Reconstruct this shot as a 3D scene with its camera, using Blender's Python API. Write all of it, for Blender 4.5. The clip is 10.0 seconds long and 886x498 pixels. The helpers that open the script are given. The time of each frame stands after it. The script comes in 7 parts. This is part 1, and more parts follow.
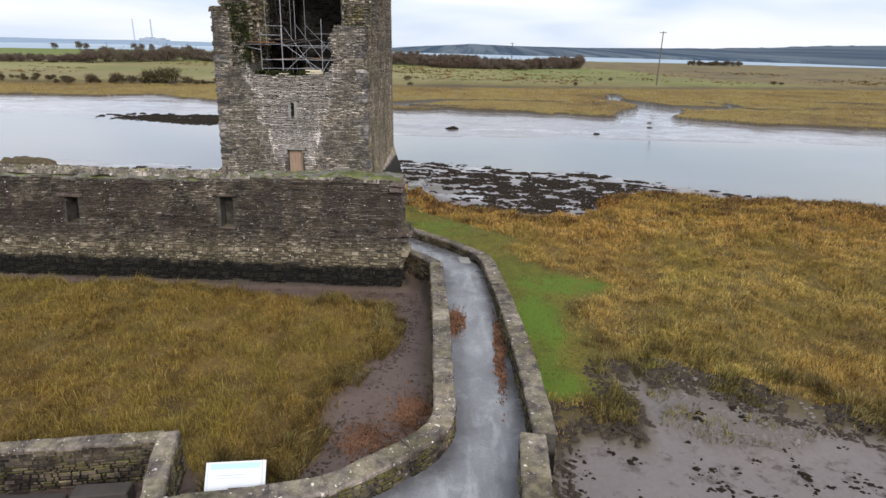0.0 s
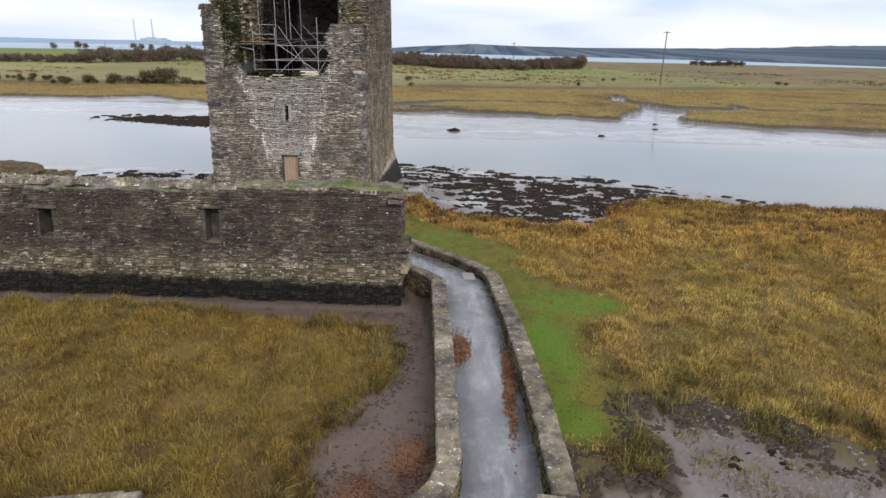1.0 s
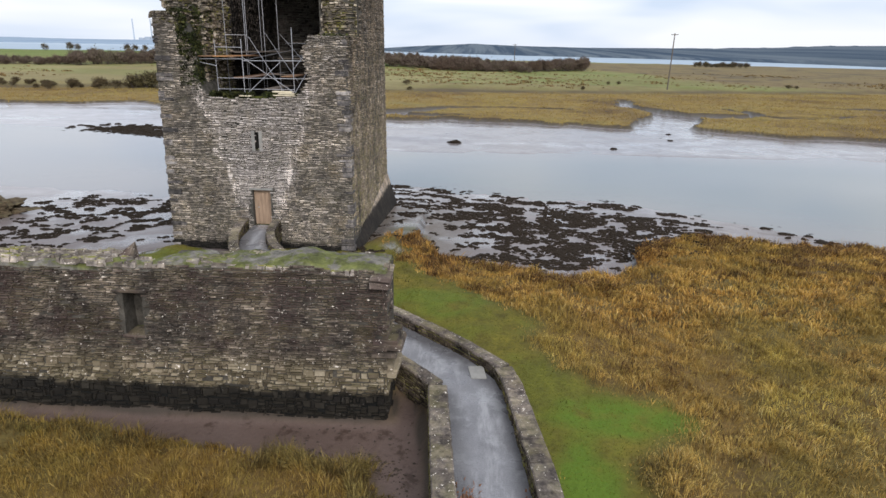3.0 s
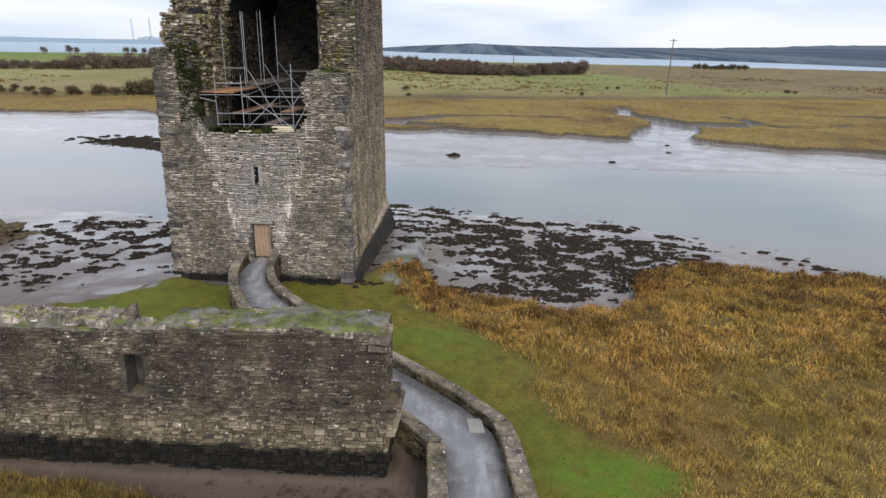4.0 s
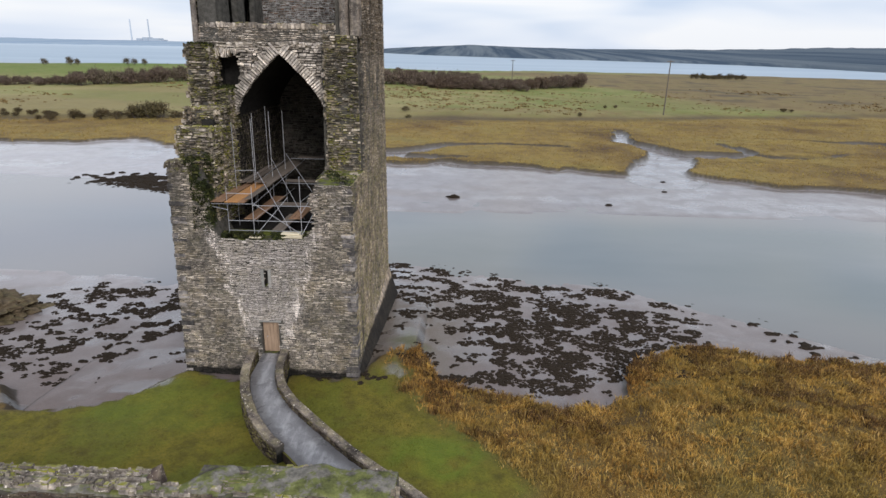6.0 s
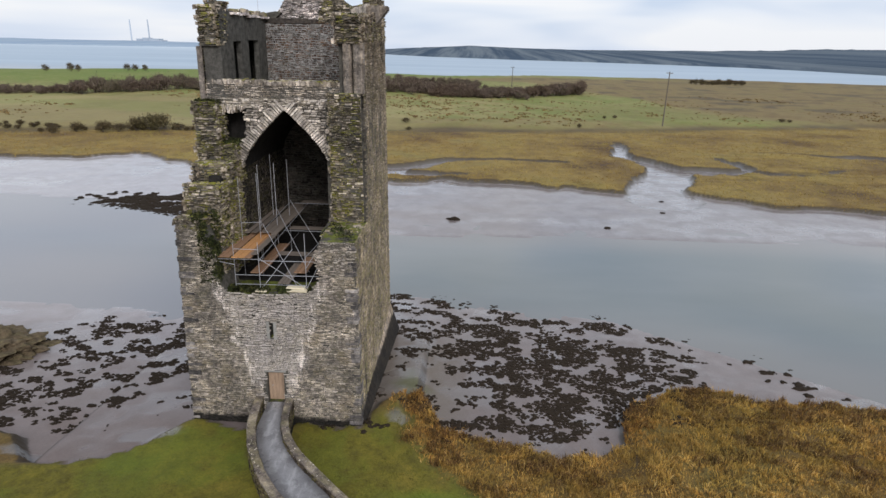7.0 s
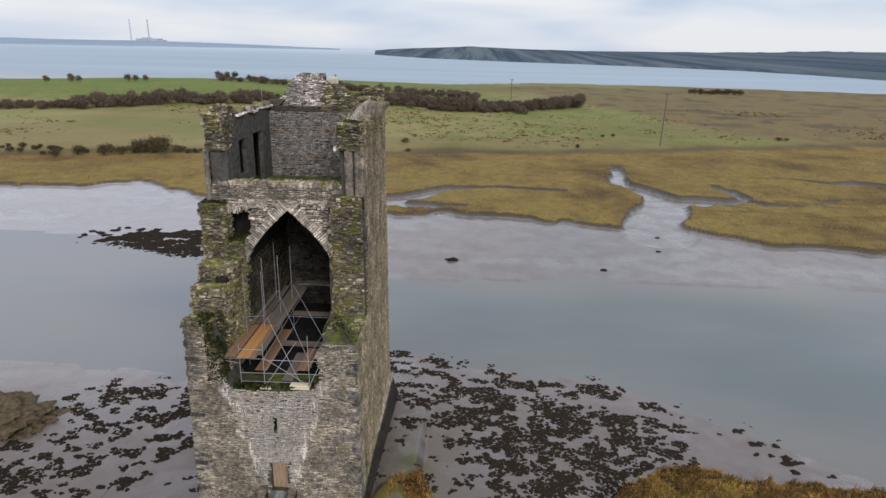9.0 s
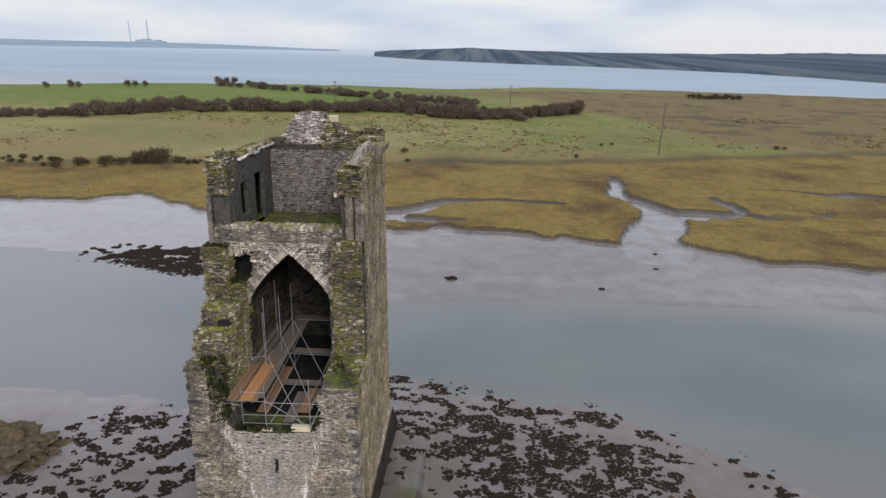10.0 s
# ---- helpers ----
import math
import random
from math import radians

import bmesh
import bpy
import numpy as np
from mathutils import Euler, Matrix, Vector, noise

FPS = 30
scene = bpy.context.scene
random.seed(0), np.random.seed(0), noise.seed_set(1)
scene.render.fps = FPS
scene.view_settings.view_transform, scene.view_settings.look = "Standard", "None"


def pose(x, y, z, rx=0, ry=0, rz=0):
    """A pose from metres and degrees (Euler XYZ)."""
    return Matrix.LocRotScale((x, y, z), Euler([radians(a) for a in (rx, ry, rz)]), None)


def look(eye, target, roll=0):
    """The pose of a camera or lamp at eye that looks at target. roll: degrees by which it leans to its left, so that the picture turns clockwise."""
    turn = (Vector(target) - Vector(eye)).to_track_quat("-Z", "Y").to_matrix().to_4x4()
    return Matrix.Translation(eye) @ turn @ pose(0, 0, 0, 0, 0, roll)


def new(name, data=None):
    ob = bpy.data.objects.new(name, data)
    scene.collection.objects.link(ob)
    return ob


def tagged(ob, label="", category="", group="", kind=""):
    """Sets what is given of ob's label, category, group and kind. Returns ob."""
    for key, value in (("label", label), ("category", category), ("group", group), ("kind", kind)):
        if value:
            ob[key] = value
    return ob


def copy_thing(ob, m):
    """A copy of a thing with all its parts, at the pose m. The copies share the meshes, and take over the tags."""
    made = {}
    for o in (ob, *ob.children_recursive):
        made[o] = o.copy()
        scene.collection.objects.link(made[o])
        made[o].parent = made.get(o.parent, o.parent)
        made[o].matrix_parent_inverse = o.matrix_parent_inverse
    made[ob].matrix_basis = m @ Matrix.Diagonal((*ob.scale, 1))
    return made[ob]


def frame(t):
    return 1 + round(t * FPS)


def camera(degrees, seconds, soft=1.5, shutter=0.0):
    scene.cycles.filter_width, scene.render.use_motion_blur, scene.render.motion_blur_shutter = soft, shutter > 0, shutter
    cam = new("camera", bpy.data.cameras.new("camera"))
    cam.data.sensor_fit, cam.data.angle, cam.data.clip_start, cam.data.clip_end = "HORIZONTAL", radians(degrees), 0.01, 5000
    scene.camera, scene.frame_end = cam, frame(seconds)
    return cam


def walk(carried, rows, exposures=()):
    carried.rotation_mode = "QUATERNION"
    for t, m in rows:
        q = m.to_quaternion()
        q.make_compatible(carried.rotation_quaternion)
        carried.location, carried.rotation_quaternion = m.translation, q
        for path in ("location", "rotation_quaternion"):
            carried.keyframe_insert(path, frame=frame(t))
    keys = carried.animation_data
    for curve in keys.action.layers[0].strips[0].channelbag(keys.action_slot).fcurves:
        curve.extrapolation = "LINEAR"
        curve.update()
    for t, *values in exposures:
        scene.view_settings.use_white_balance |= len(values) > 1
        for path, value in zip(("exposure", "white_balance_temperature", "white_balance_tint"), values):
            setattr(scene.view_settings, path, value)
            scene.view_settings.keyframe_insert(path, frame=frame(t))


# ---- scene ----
cam = camera(72.8, 10.0)
PATH = [
    (0, (1.929, 2.359, 12.336), (1.848, 4.255, 11.703), 1.2),
    (0.5, (1.847, 3.301, 12.332), (1.764, 5.197, 11.699), 1.2),
    (1, (1.745, 4.572, 12.33), (1.661, 6.468, 11.697), 1.2),
    (1.5, (1.618, 6.622, 12.328), (1.534, 8.517, 11.695), 1.2),
    (2, (1.491, 8.885, 12.333), (1.406, 10.78, 11.7), 1.1),
    (2.5, (1.37, 10.89, 12.552), (1.286, 12.785, 11.919), 1.2),
    (4, (1.283, 12.326, 15.135), (1.203, 14.22, 14.499), 1.2),
    (4.5, (1.246, 12.485, 16.287), (1.167, 14.379, 15.651), 1.2),
    (5, (1.154, 12.59, 18.014), (1.076, 14.485, 17.378), 1.2),
    (5.5, (1.076, 12.632, 19.666), (0.999, 14.526, 19.03), 1.2),
    (7, (0.819, 12.84, 24.705), (0.744, 14.735, 24.069), 1.3),
    (7.5, (0.742, 13.015, 26.294), (0.667, 14.91, 25.659), 1.3),
    (8, (0.739, 13.154, 27.841), (0.665, 15.048, 27.204), 1.3),
    (8.5, (0.737, 13.335, 29.482), (0.663, 15.229, 28.845), 1.3),
    (9, (0.738, 13.528, 31.106), (0.665, 15.422, 30.468), 1.4),
    (9.5, (0.713, 13.723, 32.801), (0.641, 15.618, 32.164), 1.4),
    (10, (0.695, 13.832, 33.925), (0.624, 15.727, 33.289), 1.4),
]
walk(cam, [(t, look(eye, target, roll)) for t, eye, target, roll in PATH],
     exposures=[(0.0, 0.17, 6270, 12), (2.5, 0.16, 6270, 12), (5.5, 0.06, 6280, 12), (7.5, -0.03, 6310, 12), (10.0, -0.16, 6340, 12)])

# ---- light, sky and exposure ----
scene.view_settings.exposure = 0.0
world = bpy.data.worlds.new("overcast_sky")
scene.world = world
world.use_nodes = True
wn, wl = world.node_tree.nodes, world.node_tree.links
wn.clear()
SUN_EL, SUN_AZ = radians(34.0), radians(157.0)
sky = wn.new("ShaderNodeTexSky")
sky.sky_type = "NISHITA"
sky.sun_disc = False
sky.sun_elevation, sky.sun_rotation = SUN_EL, SUN_AZ
sky.air_density, sky.dust_density, sky.ozone_density = 1.0, 2.5, 1.0
skyscale = wn.new("ShaderNodeMix")
skyscale.data_type, skyscale.blend_type = "RGBA", "MULTIPLY"
skyscale.inputs[0].default_value = 1.0
skyscale.inputs[7].default_value = (0.11, 0.11, 0.11, 1)
wl.new(sky.outputs[0], skyscale.inputs[6])
coord = wn.new("ShaderNodeTexCoord")
wmap = wn.new("ShaderNodeMapping")
wmap.inputs["Scale"].default_value = (1.6, 1.6, 9.0)
wl.new(coord.outputs["Generated"], wmap.inputs["Vector"])
cloud = wn.new("ShaderNodeTexNoise")
cloud.inputs["Scale"].default_value = 2.1
cloud.inputs["Detail"].default_value = 2.6
cloud.inputs["Roughness"].default_value = 0.42
cloud.inputs["Distortion"].default_value = 0.35
wl.new(wmap.outputs[0], cloud.inputs["Vector"])
tone = wn.new("ShaderNodeValToRGB")
tone.color_ramp.elements[0].position, tone.color_ramp.elements[0].color = 0.36, (0.66, 0.76, 0.90, 1)
tone.color_ramp.elements[1].position, tone.color_ramp.elements[1].color = 0.62, (0.98, 0.995, 1.0, 1)
mid_tone = tone.color_ramp.elements.new(0.5)
mid_tone.color = (0.85, 0.905, 0.975, 1)
wl.new(cloud.outputs["Fac"], tone.inputs[0])
skymix = wn.new("ShaderNodeMix")
skymix.data_type = "RGBA"
skymix.inputs[0].default_value = 0.88
wl.new(skyscale.outputs[2], skymix.inputs[6])
wl.new(tone.outputs[0], skymix.inputs[7])
backg = wn.new("ShaderNodeBackground")
backg.inputs[1].default_value = 1.0
wl.new(skymix.outputs[2], backg.inputs[0])
wout = wn.new("ShaderNodeOutputWorld")
wl.new(backg.outputs[0], wout.inputs[0])

sun = new("sun", bpy.data.lights.new("sun", "SUN"))
sun.data.energy, sun.data.angle, sun.data.color = 1.9, radians(26), (1.0, 0.97, 0.93)
sun.matrix_world = look((36, -85, 62), (0, 0, 0))


# ---- noise and mesh helpers ----
def lattice(ix, iy, seed):
    h = (ix * 374761393 + iy * 668265263 + seed * 1442695041) & 0xFFFFFFFF
    h = ((h ^ (h >> 13)) * 1274126177) & 0xFFFFFFFF
    return ((h ^ (h >> 16)) & 0xFFFF) / 65535.0


def vnoise(x, y, seed=0):
    """Value noise, 0 to 1, on arrays."""
    x, y = np.asarray(x, float), np.asarray(y, float)
    ix, iy = np.floor(x).astype(np.int64), np.floor(y).astype(np.int64)
    fx, fy = x - ix, y - iy
    fx, fy = fx * fx * (3 - 2 * fx), fy * fy * (3 - 2 * fy)
    a, b = lattice(ix, iy, seed), lattice(ix + 1, iy, seed)
    c, d = lattice(ix, iy + 1, seed), lattice(ix + 1, iy + 1, seed)
    return (a * (1 - fx) + b * fx) * (1 - fy) + (c * (1 - fx) + d * fx) * fy


def fbm(x, y, seed=0, octaves=4):
    total, amp, norm = 0.0, 1.0, 0.0
    for o in range(octaves):
        total = total + amp * vnoise(np.asarray(x) * 2 ** o + 17.3 * o, np.asarray(y) * 2 ** o - 9.1 * o, seed + o)
        norm += amp
        amp *= 0.5
    return total / norm


def smooth(a, b, v):
    s = np.clip((np.asarray(v, float) - a) / (b - a), 0, 1)
    return s * s * (3 - 2 * s)


def inside(poly, x, y):
    """Which of the points lie in the polygon."""
    x, y = np.asarray(x, float), np.asarray(y, float)
    hit = np.zeros(np.broadcast(x, y).shape, bool)
    for (x0, y0), (x1, y1) in zip(poly, poly[1:] + poly[:1]):
        if y0 != y1:
            hit ^= ((y0 > y) != (y1 > y)) & (x < (x1 - x0) * (y - y0) / (y1 - y0) + x0)
    return hit


def line_distance(line, x, y):
    """Distance of the points to an open polyline."""
    best = np.full(np.broadcast(x, y).shape, 1e9)
    for (x0, y0), (x1, y1) in zip(line, line[1:]):
        dx, dy = x1 - x0, y1 - y0
        k = np.clip(((x - x0) * dx + (y - y0) * dy) / (dx * dx + dy * dy + 1e-9), 0, 1)
        best = np.minimum(best, np.hypot(x - x0 - k * dx, y - y0 - k * dy))
    return best


def poly_distance(poly, x, y):
    """Signed distance to a closed polygon, positive inside."""
    d = line_distance(poly + poly[:1], x, y)
    return np.where(inside(poly, x, y), d, -d)


def mesh_of(name, verts, faces, smooth_shade=False):
    """A mesh from arrays of vertices and of faces that all have the same number of corners."""
    verts, faces = np.asarray(verts, np.float32), np.asarray(faces, np.int32)
    n, k = faces.shape
    me = bpy.data.meshes.new(name)
    me.vertices.add(len(verts))
    me.vertices.foreach_set("co", verts.ravel())
    me.loops.add(n * k)
    me.loops.foreach_set("vertex_index", faces.ravel())
    me.polygons.add(n)
    me.polygons.foreach_set("loop_start", np.arange(0, n * k, k, dtype=np.int32))
    me.polygons.foreach_set("loop_total", np.full(n, k, dtype=np.int32))
    me.polygons.foreach_set("use_smooth", np.full(n, smooth_shade))
    me.update(calc_edges=True)
    me.validate()
    return me


def put(name, mesh, material, parent=None, label="", category="", kind="", group=""):
    ob = new(name, mesh)
    if material is not None and not mesh.materials:
        mesh.materials.append(material)
    if parent is not None:
        ob.parent = parent
    return tagged(ob, label, category, group, kind)


def part(name, bm, material, parent=None, label="", shade=False):
    me = bpy.data.meshes.new(name)
    bmesh.ops.recalc_face_normals(bm, faces=bm.faces[:])
    if shade:
        for f in bm.faces:
            f.smooth = True
    bm.to_mesh(me)
    bm.free()
    return put(name, me, material, parent, label)


def thing(name, label, category, group="", kind=""):
    ob = new(name, None)
    ob.empty_display_size = 0.2
    return tagged(ob, label, category, group, kind)


def box(bm, lo, hi, bevel=0.0, jitter=0.0, rng=random):
    lo, hi = Vector(lo), Vector(hi)
    made = bmesh.ops.create_cube(bm, size=1, matrix=Matrix.LocRotScale((lo + hi) / 2, None, hi - lo))["verts"]
    if jitter:
        for v in made:
            v.co += Vector([rng.uniform(-jitter, jitter) for _ in range(3)])
    if bevel:
        edges = list({e for v in made for e in v.link_edges})
        bmesh.ops.bevel(bm, geom=edges, offset=bevel, segments=1, affect="EDGES")
    return made


def tube(bm, a, b, r=0.024, sides=6, r2=None):
    a, b = Vector(a), Vector(b)
    d = b - a
    m = Matrix.Translation((a + b) / 2) @ d.to_track_quat("Z", "Y").to_matrix().to_4x4()
    bmesh.ops.create_cone(bm, cap_ends=True, segments=sides, radius1=r, radius2=r if r2 is None else r2, depth=d.length, matrix=m)


def prism(outline, y0, y1, batter=0.0):
    """A slab whose outline lies in x and z, from depth y0 to y1; its front leans back by batter per metre of height."""
    bm = bmesh.new()
    front = [bm.verts.new((x, y0 + batter * z, z)) for x, z in outline]
    back = [bm.verts.new((x, y1, z)) for x, z in outline]
    bm.faces.new(front)
    bm.faces.new(back[::-1])
    for i in range(len(outline)):
        j = (i + 1) % len(outline)
        bm.faces.new((front[i], back[i], back[j], front[j]))
    bm.normal_update()
    bmesh.ops.triangulate(bm, faces=[f for f in bm.faces if len(f.verts) > 4])
    return bm


# ---- materials ----
def shader(name):
    m = bpy.data.materials.new(name)
    m.use_nodes = True
    t = m.node_tree
    t.nodes.clear()
    out = t.nodes.new("ShaderNodeOutputMaterial")
    bsdf = t.nodes.new("ShaderNodeBsdfPrincipled")
    t.links.new(bsdf.outputs[0], out.inputs[0])
    return m, t, bsdf


def node(t, kind, **inputs):
    n = t.nodes.new(kind)
    for k, v in inputs.items():
        key = int(k[1:]) if k[0] == "i" and k[1:].isdigit() else k.replace("_", " ")
        if hasattr(v, "is_output"):
            t.links.new(v, n.inputs[key])
        else:
            n.inputs[key].default_value = v
    return n


def noise_tex(t, scale, detail=4.0, rough=0.55, vec=None, distort=0.0):
    n = node(t, "ShaderNodeTexNoise", Scale=scale, Detail=detail, Roughness=rough, Distortion=distort)
    if vec is None:
        vec = node(t, "ShaderNodeNewGeometry").outputs["Position"]
    t.links.new(vec, n.inputs["Vector"])
    return n.outputs["Fac"]


def ramp(t, fac, stops):
    n = t.nodes.new("ShaderNodeValToRGB")
    els = n.color_ramp.elements
    while len(els) < len(stops):
        els.new(0.5)
    for e, (p, c) in zip(els, stops):
        e.position, e.color = p, (*c, 1) if len(c) == 3 else c
    t.links.new(fac, n.inputs[0])
    return n.outputs[0]


def grey(v):
    return (v, v, v)


def mix(t, fac, a, b, mode="MIX"):
    n = t.nodes.new("ShaderNodeMix")
    n.data_type, n.blend_type = "RGBA", mode
    for idx, v in ((0, fac), (6, a), (7, b)):
        if hasattr(v, "is_output"):
            t.links.new(v, n.inputs[idx])
        else:
            n.inputs[idx].default_value = v if idx == 0 else (*v, 1)
    return n.outputs[2]


def calc(t, op, a, b=0.0, c=0.0):
    n = t.nodes.new("ShaderNodeMath")
    n.operation = op
    for i, v in enumerate((a, b, c)):
        if hasattr(v, "is_output"):
            t.links.new(v, n.inputs[i])
        else:
            n.inputs[i].default_value = v
    return n.outputs[0]


def band(t, v, a, b):
    n = node(t, "ShaderNodeMapRange", i1=a, i2=b, i3=0.0, i4=1.0)
    n.interpolation_type = "SMOOTHSTEP"
    t.links.new(v, n.inputs[0])
    return n.outputs[0]


def position(t):
    n = node(t, "ShaderNodeSeparateXYZ")
    t.links.new(node(t, "ShaderNodeNewGeometry").outputs["Position"], n.inputs[0])
    return n.outputs


def upward(t):
    n = node(t, "ShaderNodeSeparateXYZ")
    t.links.new(node(t, "ShaderNodeNewGeometry").outputs["Normal"], n.inputs[0])
    return n.outputs[2]


def bump(t, bsdf, height, strength=0.4, distance=0.03):
    n = node(t, "ShaderNodeBump", Strength=strength, Distance=distance, Height=height)
    t.links.new(n.outputs[0], bsdf.inputs["Normal"])


def each(t):
    """A number of its own for every stone, whether it is an object or an island of a joined mesh."""
    a = node(t, "ShaderNodeNewGeometry").outputs["Random Per Island"]
    b = node(t, "ShaderNodeObjectInfo").outputs["Random"]
    return calc(t, "FRACT", calc(t, "ADD", a, b))


def stone_material(name, stops, lichen=0.5, moss=0.6, tide=None, lime=False, ochre=0.0, rough=0.9, streaks=0.0, bedding=0.55, courses=False, cling=0.0):
    """Rubble stone: each stone its own tone, grain, pale lichen spots, moss on what faces up; tide: height of the black algae band."""
    m, t, b = shader(name)
    col = ramp(t, each(t), stops)
    big = noise_tex(t, 0.55, 4.0)
    fine = noise_tex(t, 14.0, 5.0, 0.65)
    col = mix(t, 1.0, col, ramp(t, big, [(0.32, grey(0.55)), (0.5, grey(0.95)), (0.66, grey(1.4))]), "MULTIPLY")
    col = mix(t, 1.0, col, ramp(t, fine, [(0.25, grey(0.66)), (0.5, grey(1.0)), (0.78, grey(1.3))]), "MULTIPLY")
    # thin beds of the slabs
    beds = node(t, "ShaderNodeMapping", Scale=(2.2, 2.2, 17.0))
    t.links.new(node(t, "ShaderNodeNewGeometry").outputs["Position"], beds.inputs[0])
    strata = noise_tex(t, 1.0, 4.0, 0.65, beds.outputs[0], 0.3)
    col = mix(t, bedding, col, mix(t, 1.0, col, ramp(t, strata, [(0.3, grey(0.45)), (0.46, grey(0.95)), (0.6, grey(1.1)), (0.72, grey(1.7))]), "MULTIPLY"))
    col = mix(t, 1.0, col, ramp(t, noise_tex(t, 1.6, 6.0, 0.7), [(0.32, grey(0.5)), (0.48, grey(0.97)), (0.66, grey(1.5))]), "MULTIPLY")
    col = mix(t, 1.0, col, ramp(t, noise_tex(t, 4.5, 4.0, 0.65), [(0.34, (0.55, 0.54, 0.56)), (0.5, grey(1.0)), (0.68, (1.42, 1.38, 1.3))]), "MULTIPLY")
    blotch = band(t, noise_tex(t, 2.1, 6.0, 0.7), 0.54, 0.66)
    col = mix(t, calc(t, "MULTIPLY", blotch, 0.45), col, (0.035, 0.031, 0.030))
    if courses:
        # purple-brown weathering in broad patches, ochre field stones in the lowest courses
        patchy = band(t, noise_tex(t, 0.5, 6.0, 0.68), 0.45, 0.56)
        level0 = calc(t, "MULTIPLY_ADD", noise_tex(t, 0.8, 3.0), 1.0, position(t)[2])
        high = band(t, level0, 3.9, 4.7)
        col = mix(t, calc(t, "MULTIPLY", calc(t, "MULTIPLY", patchy, high), 0.8), col, mix(t, fine, (0.022, 0.016, 0.016), (0.075, 0.056, 0.052)))
        low = calc(t, "SUBTRACT", 1.0, band(t, level0, 3.5, 4.4))
        sandy = ramp(t, each(t), [(0.0, (0.07, 0.06, 0.036)), (0.5, (0.14, 0.123, 0.076)), (1.0, (0.24, 0.222, 0.15))])
        col = mix(t, calc(t, "MULTIPLY", low, 0.6), col, sandy)
    if streaks:
        run = node(t, "ShaderNodeMapping", Scale=(2.4, 2.4, 0.13))
        t.links.new(node(t, "ShaderNodeNewGeometry").outputs["Position"], run.inputs[0])
        stain = noise_tex(t, 1.0, 5.0, 0.6, run.outputs[0])
        tint = ramp(t, stain, [(0.3, (0.45, 0.43, 0.42)), (0.45, (0.95, 0.93, 0.9)), (0.56, (1.15, 1.05, 0.9)), (0.68, (1.75, 1.65, 1.5))])
        col = mix(t, streaks, col, mix(t, 1.0, col, tint, "MULTIPLY"))
    if ochre:
        warm = band(t, noise_tex(t, 0.8, 5.0), 0.5, 0.68)
        col = mix(t, calc(t, "MULTIPLY", warm, ochre * 0.7), col, mix(t, strata, (0.12, 0.095, 0.06), (0.30, 0.245, 0.165)))
    p = position(t)
    joints = node(t, "ShaderNodeMapping", Scale=(2.0, 2.0, 13.0))
    t.links.new(node(t, "ShaderNodeNewGeometry").outputs["Position"], joints.inputs[0])
    if lime:
        # lime washed out of the joints in a wedge between the breach and the door
        shoulder = calc(t, "MULTIPLY", band(t, p[0], -8.9, -8.2), band(t, p[2], 11.3, 12.6))
        joint = band(t, noise_tex(t, 1.0, 5.0, 0.7, joints.outputs[0]), 0.53, 0.6)
        col = mix(t, calc(t, "MULTIPLY", calc(t, "MULTIPLY", shoulder, joint), 0.7), col, (0.62, 0.61, 0.59))
        half = calc(t, "MULTIPLY_ADD", calc(t, "SUBTRACT", p[2], 3.0), 0.32, 0.75)
        off = calc(t, "ABSOLUTE", calc(t, "ADD", p[0], 10.9))
        rim = calc(t, "SUBTRACT", off, half)
        wob = calc(t, "MULTIPLY_ADD", noise_tex(t, 1.1, 5.0, 0.6), 2.0, -1.0)
        rim = calc(t, "ADD", rim, wob)
        wedge = calc(t, "SUBTRACT", 1.0, band(t, rim, -0.4, 0.5))
        wedge = calc(t, "MULTIPLY", wedge, calc(t, "SUBTRACT", 1.0, band(t, p[2], 10.6, 11.4)))
        edge = calc(t, "SUBTRACT", 1.0, band(t, calc(t, "ABSOLUTE", rim), 0.05, 0.55))
        edge = calc(t, "MULTIPLY", edge, calc(t, "SUBTRACT", 1.0, band(t, p[2], 10.6, 11.6)))
        streak_map = node(t, "ShaderNodeMapping", Scale=(4.2, 4.2, 0.9))
        t.links.new(node(t, "ShaderNodeNewGeometry").outputs["Position"], streak_map.inputs[0])
        streak = band(t, noise_tex(t, 1.1, 6.0, 0.7, streak_map.outputs[0]), 0.51, 0.59)
        col = mix(t, calc(t, "MULTIPLY", wedge, 0.55), col, mix(t, fine, (0.20, 0.199, 0.202), (0.48, 0.476, 0.475)))
        col = mix(t, calc(t, "MULTIPLY", calc(t, "MULTIPLY", edge, streak), 0.9), col, (0.74, 0.73, 0.71))
        col = mix(t, calc(t, "MULTIPLY", calc(t, "MULTIPLY", wedge, streak), 0.3), col, (0.6, 0.59, 0.58))
        col = mix(t, calc(t, "MULTIPLY", calc(t, "MULTIPLY", wedge, joint), 0.5), col, (0.56, 0.555, 0.55))
    if lichen:
        spots = band(t, noise_tex(t, 5.5, 3.0, 0.6), 0.63, 0.70)
        area = band(t, noise_tex(t, 0.9, 3.0), 0.42, 0.6)
        col = mix(t, calc(t, "MULTIPLY", calc(t, "MULTIPLY", spots, area), lichen), col, (0.60, 0.59, 0.54))
        dots = band(t, noise_tex(t, 13.0, 2.0, 0.5), 0.69, 0.74)
        col = mix(t, calc(t, "MULTIPLY", dots, lichen * 0.9), col, (0.68, 0.67, 0.62))
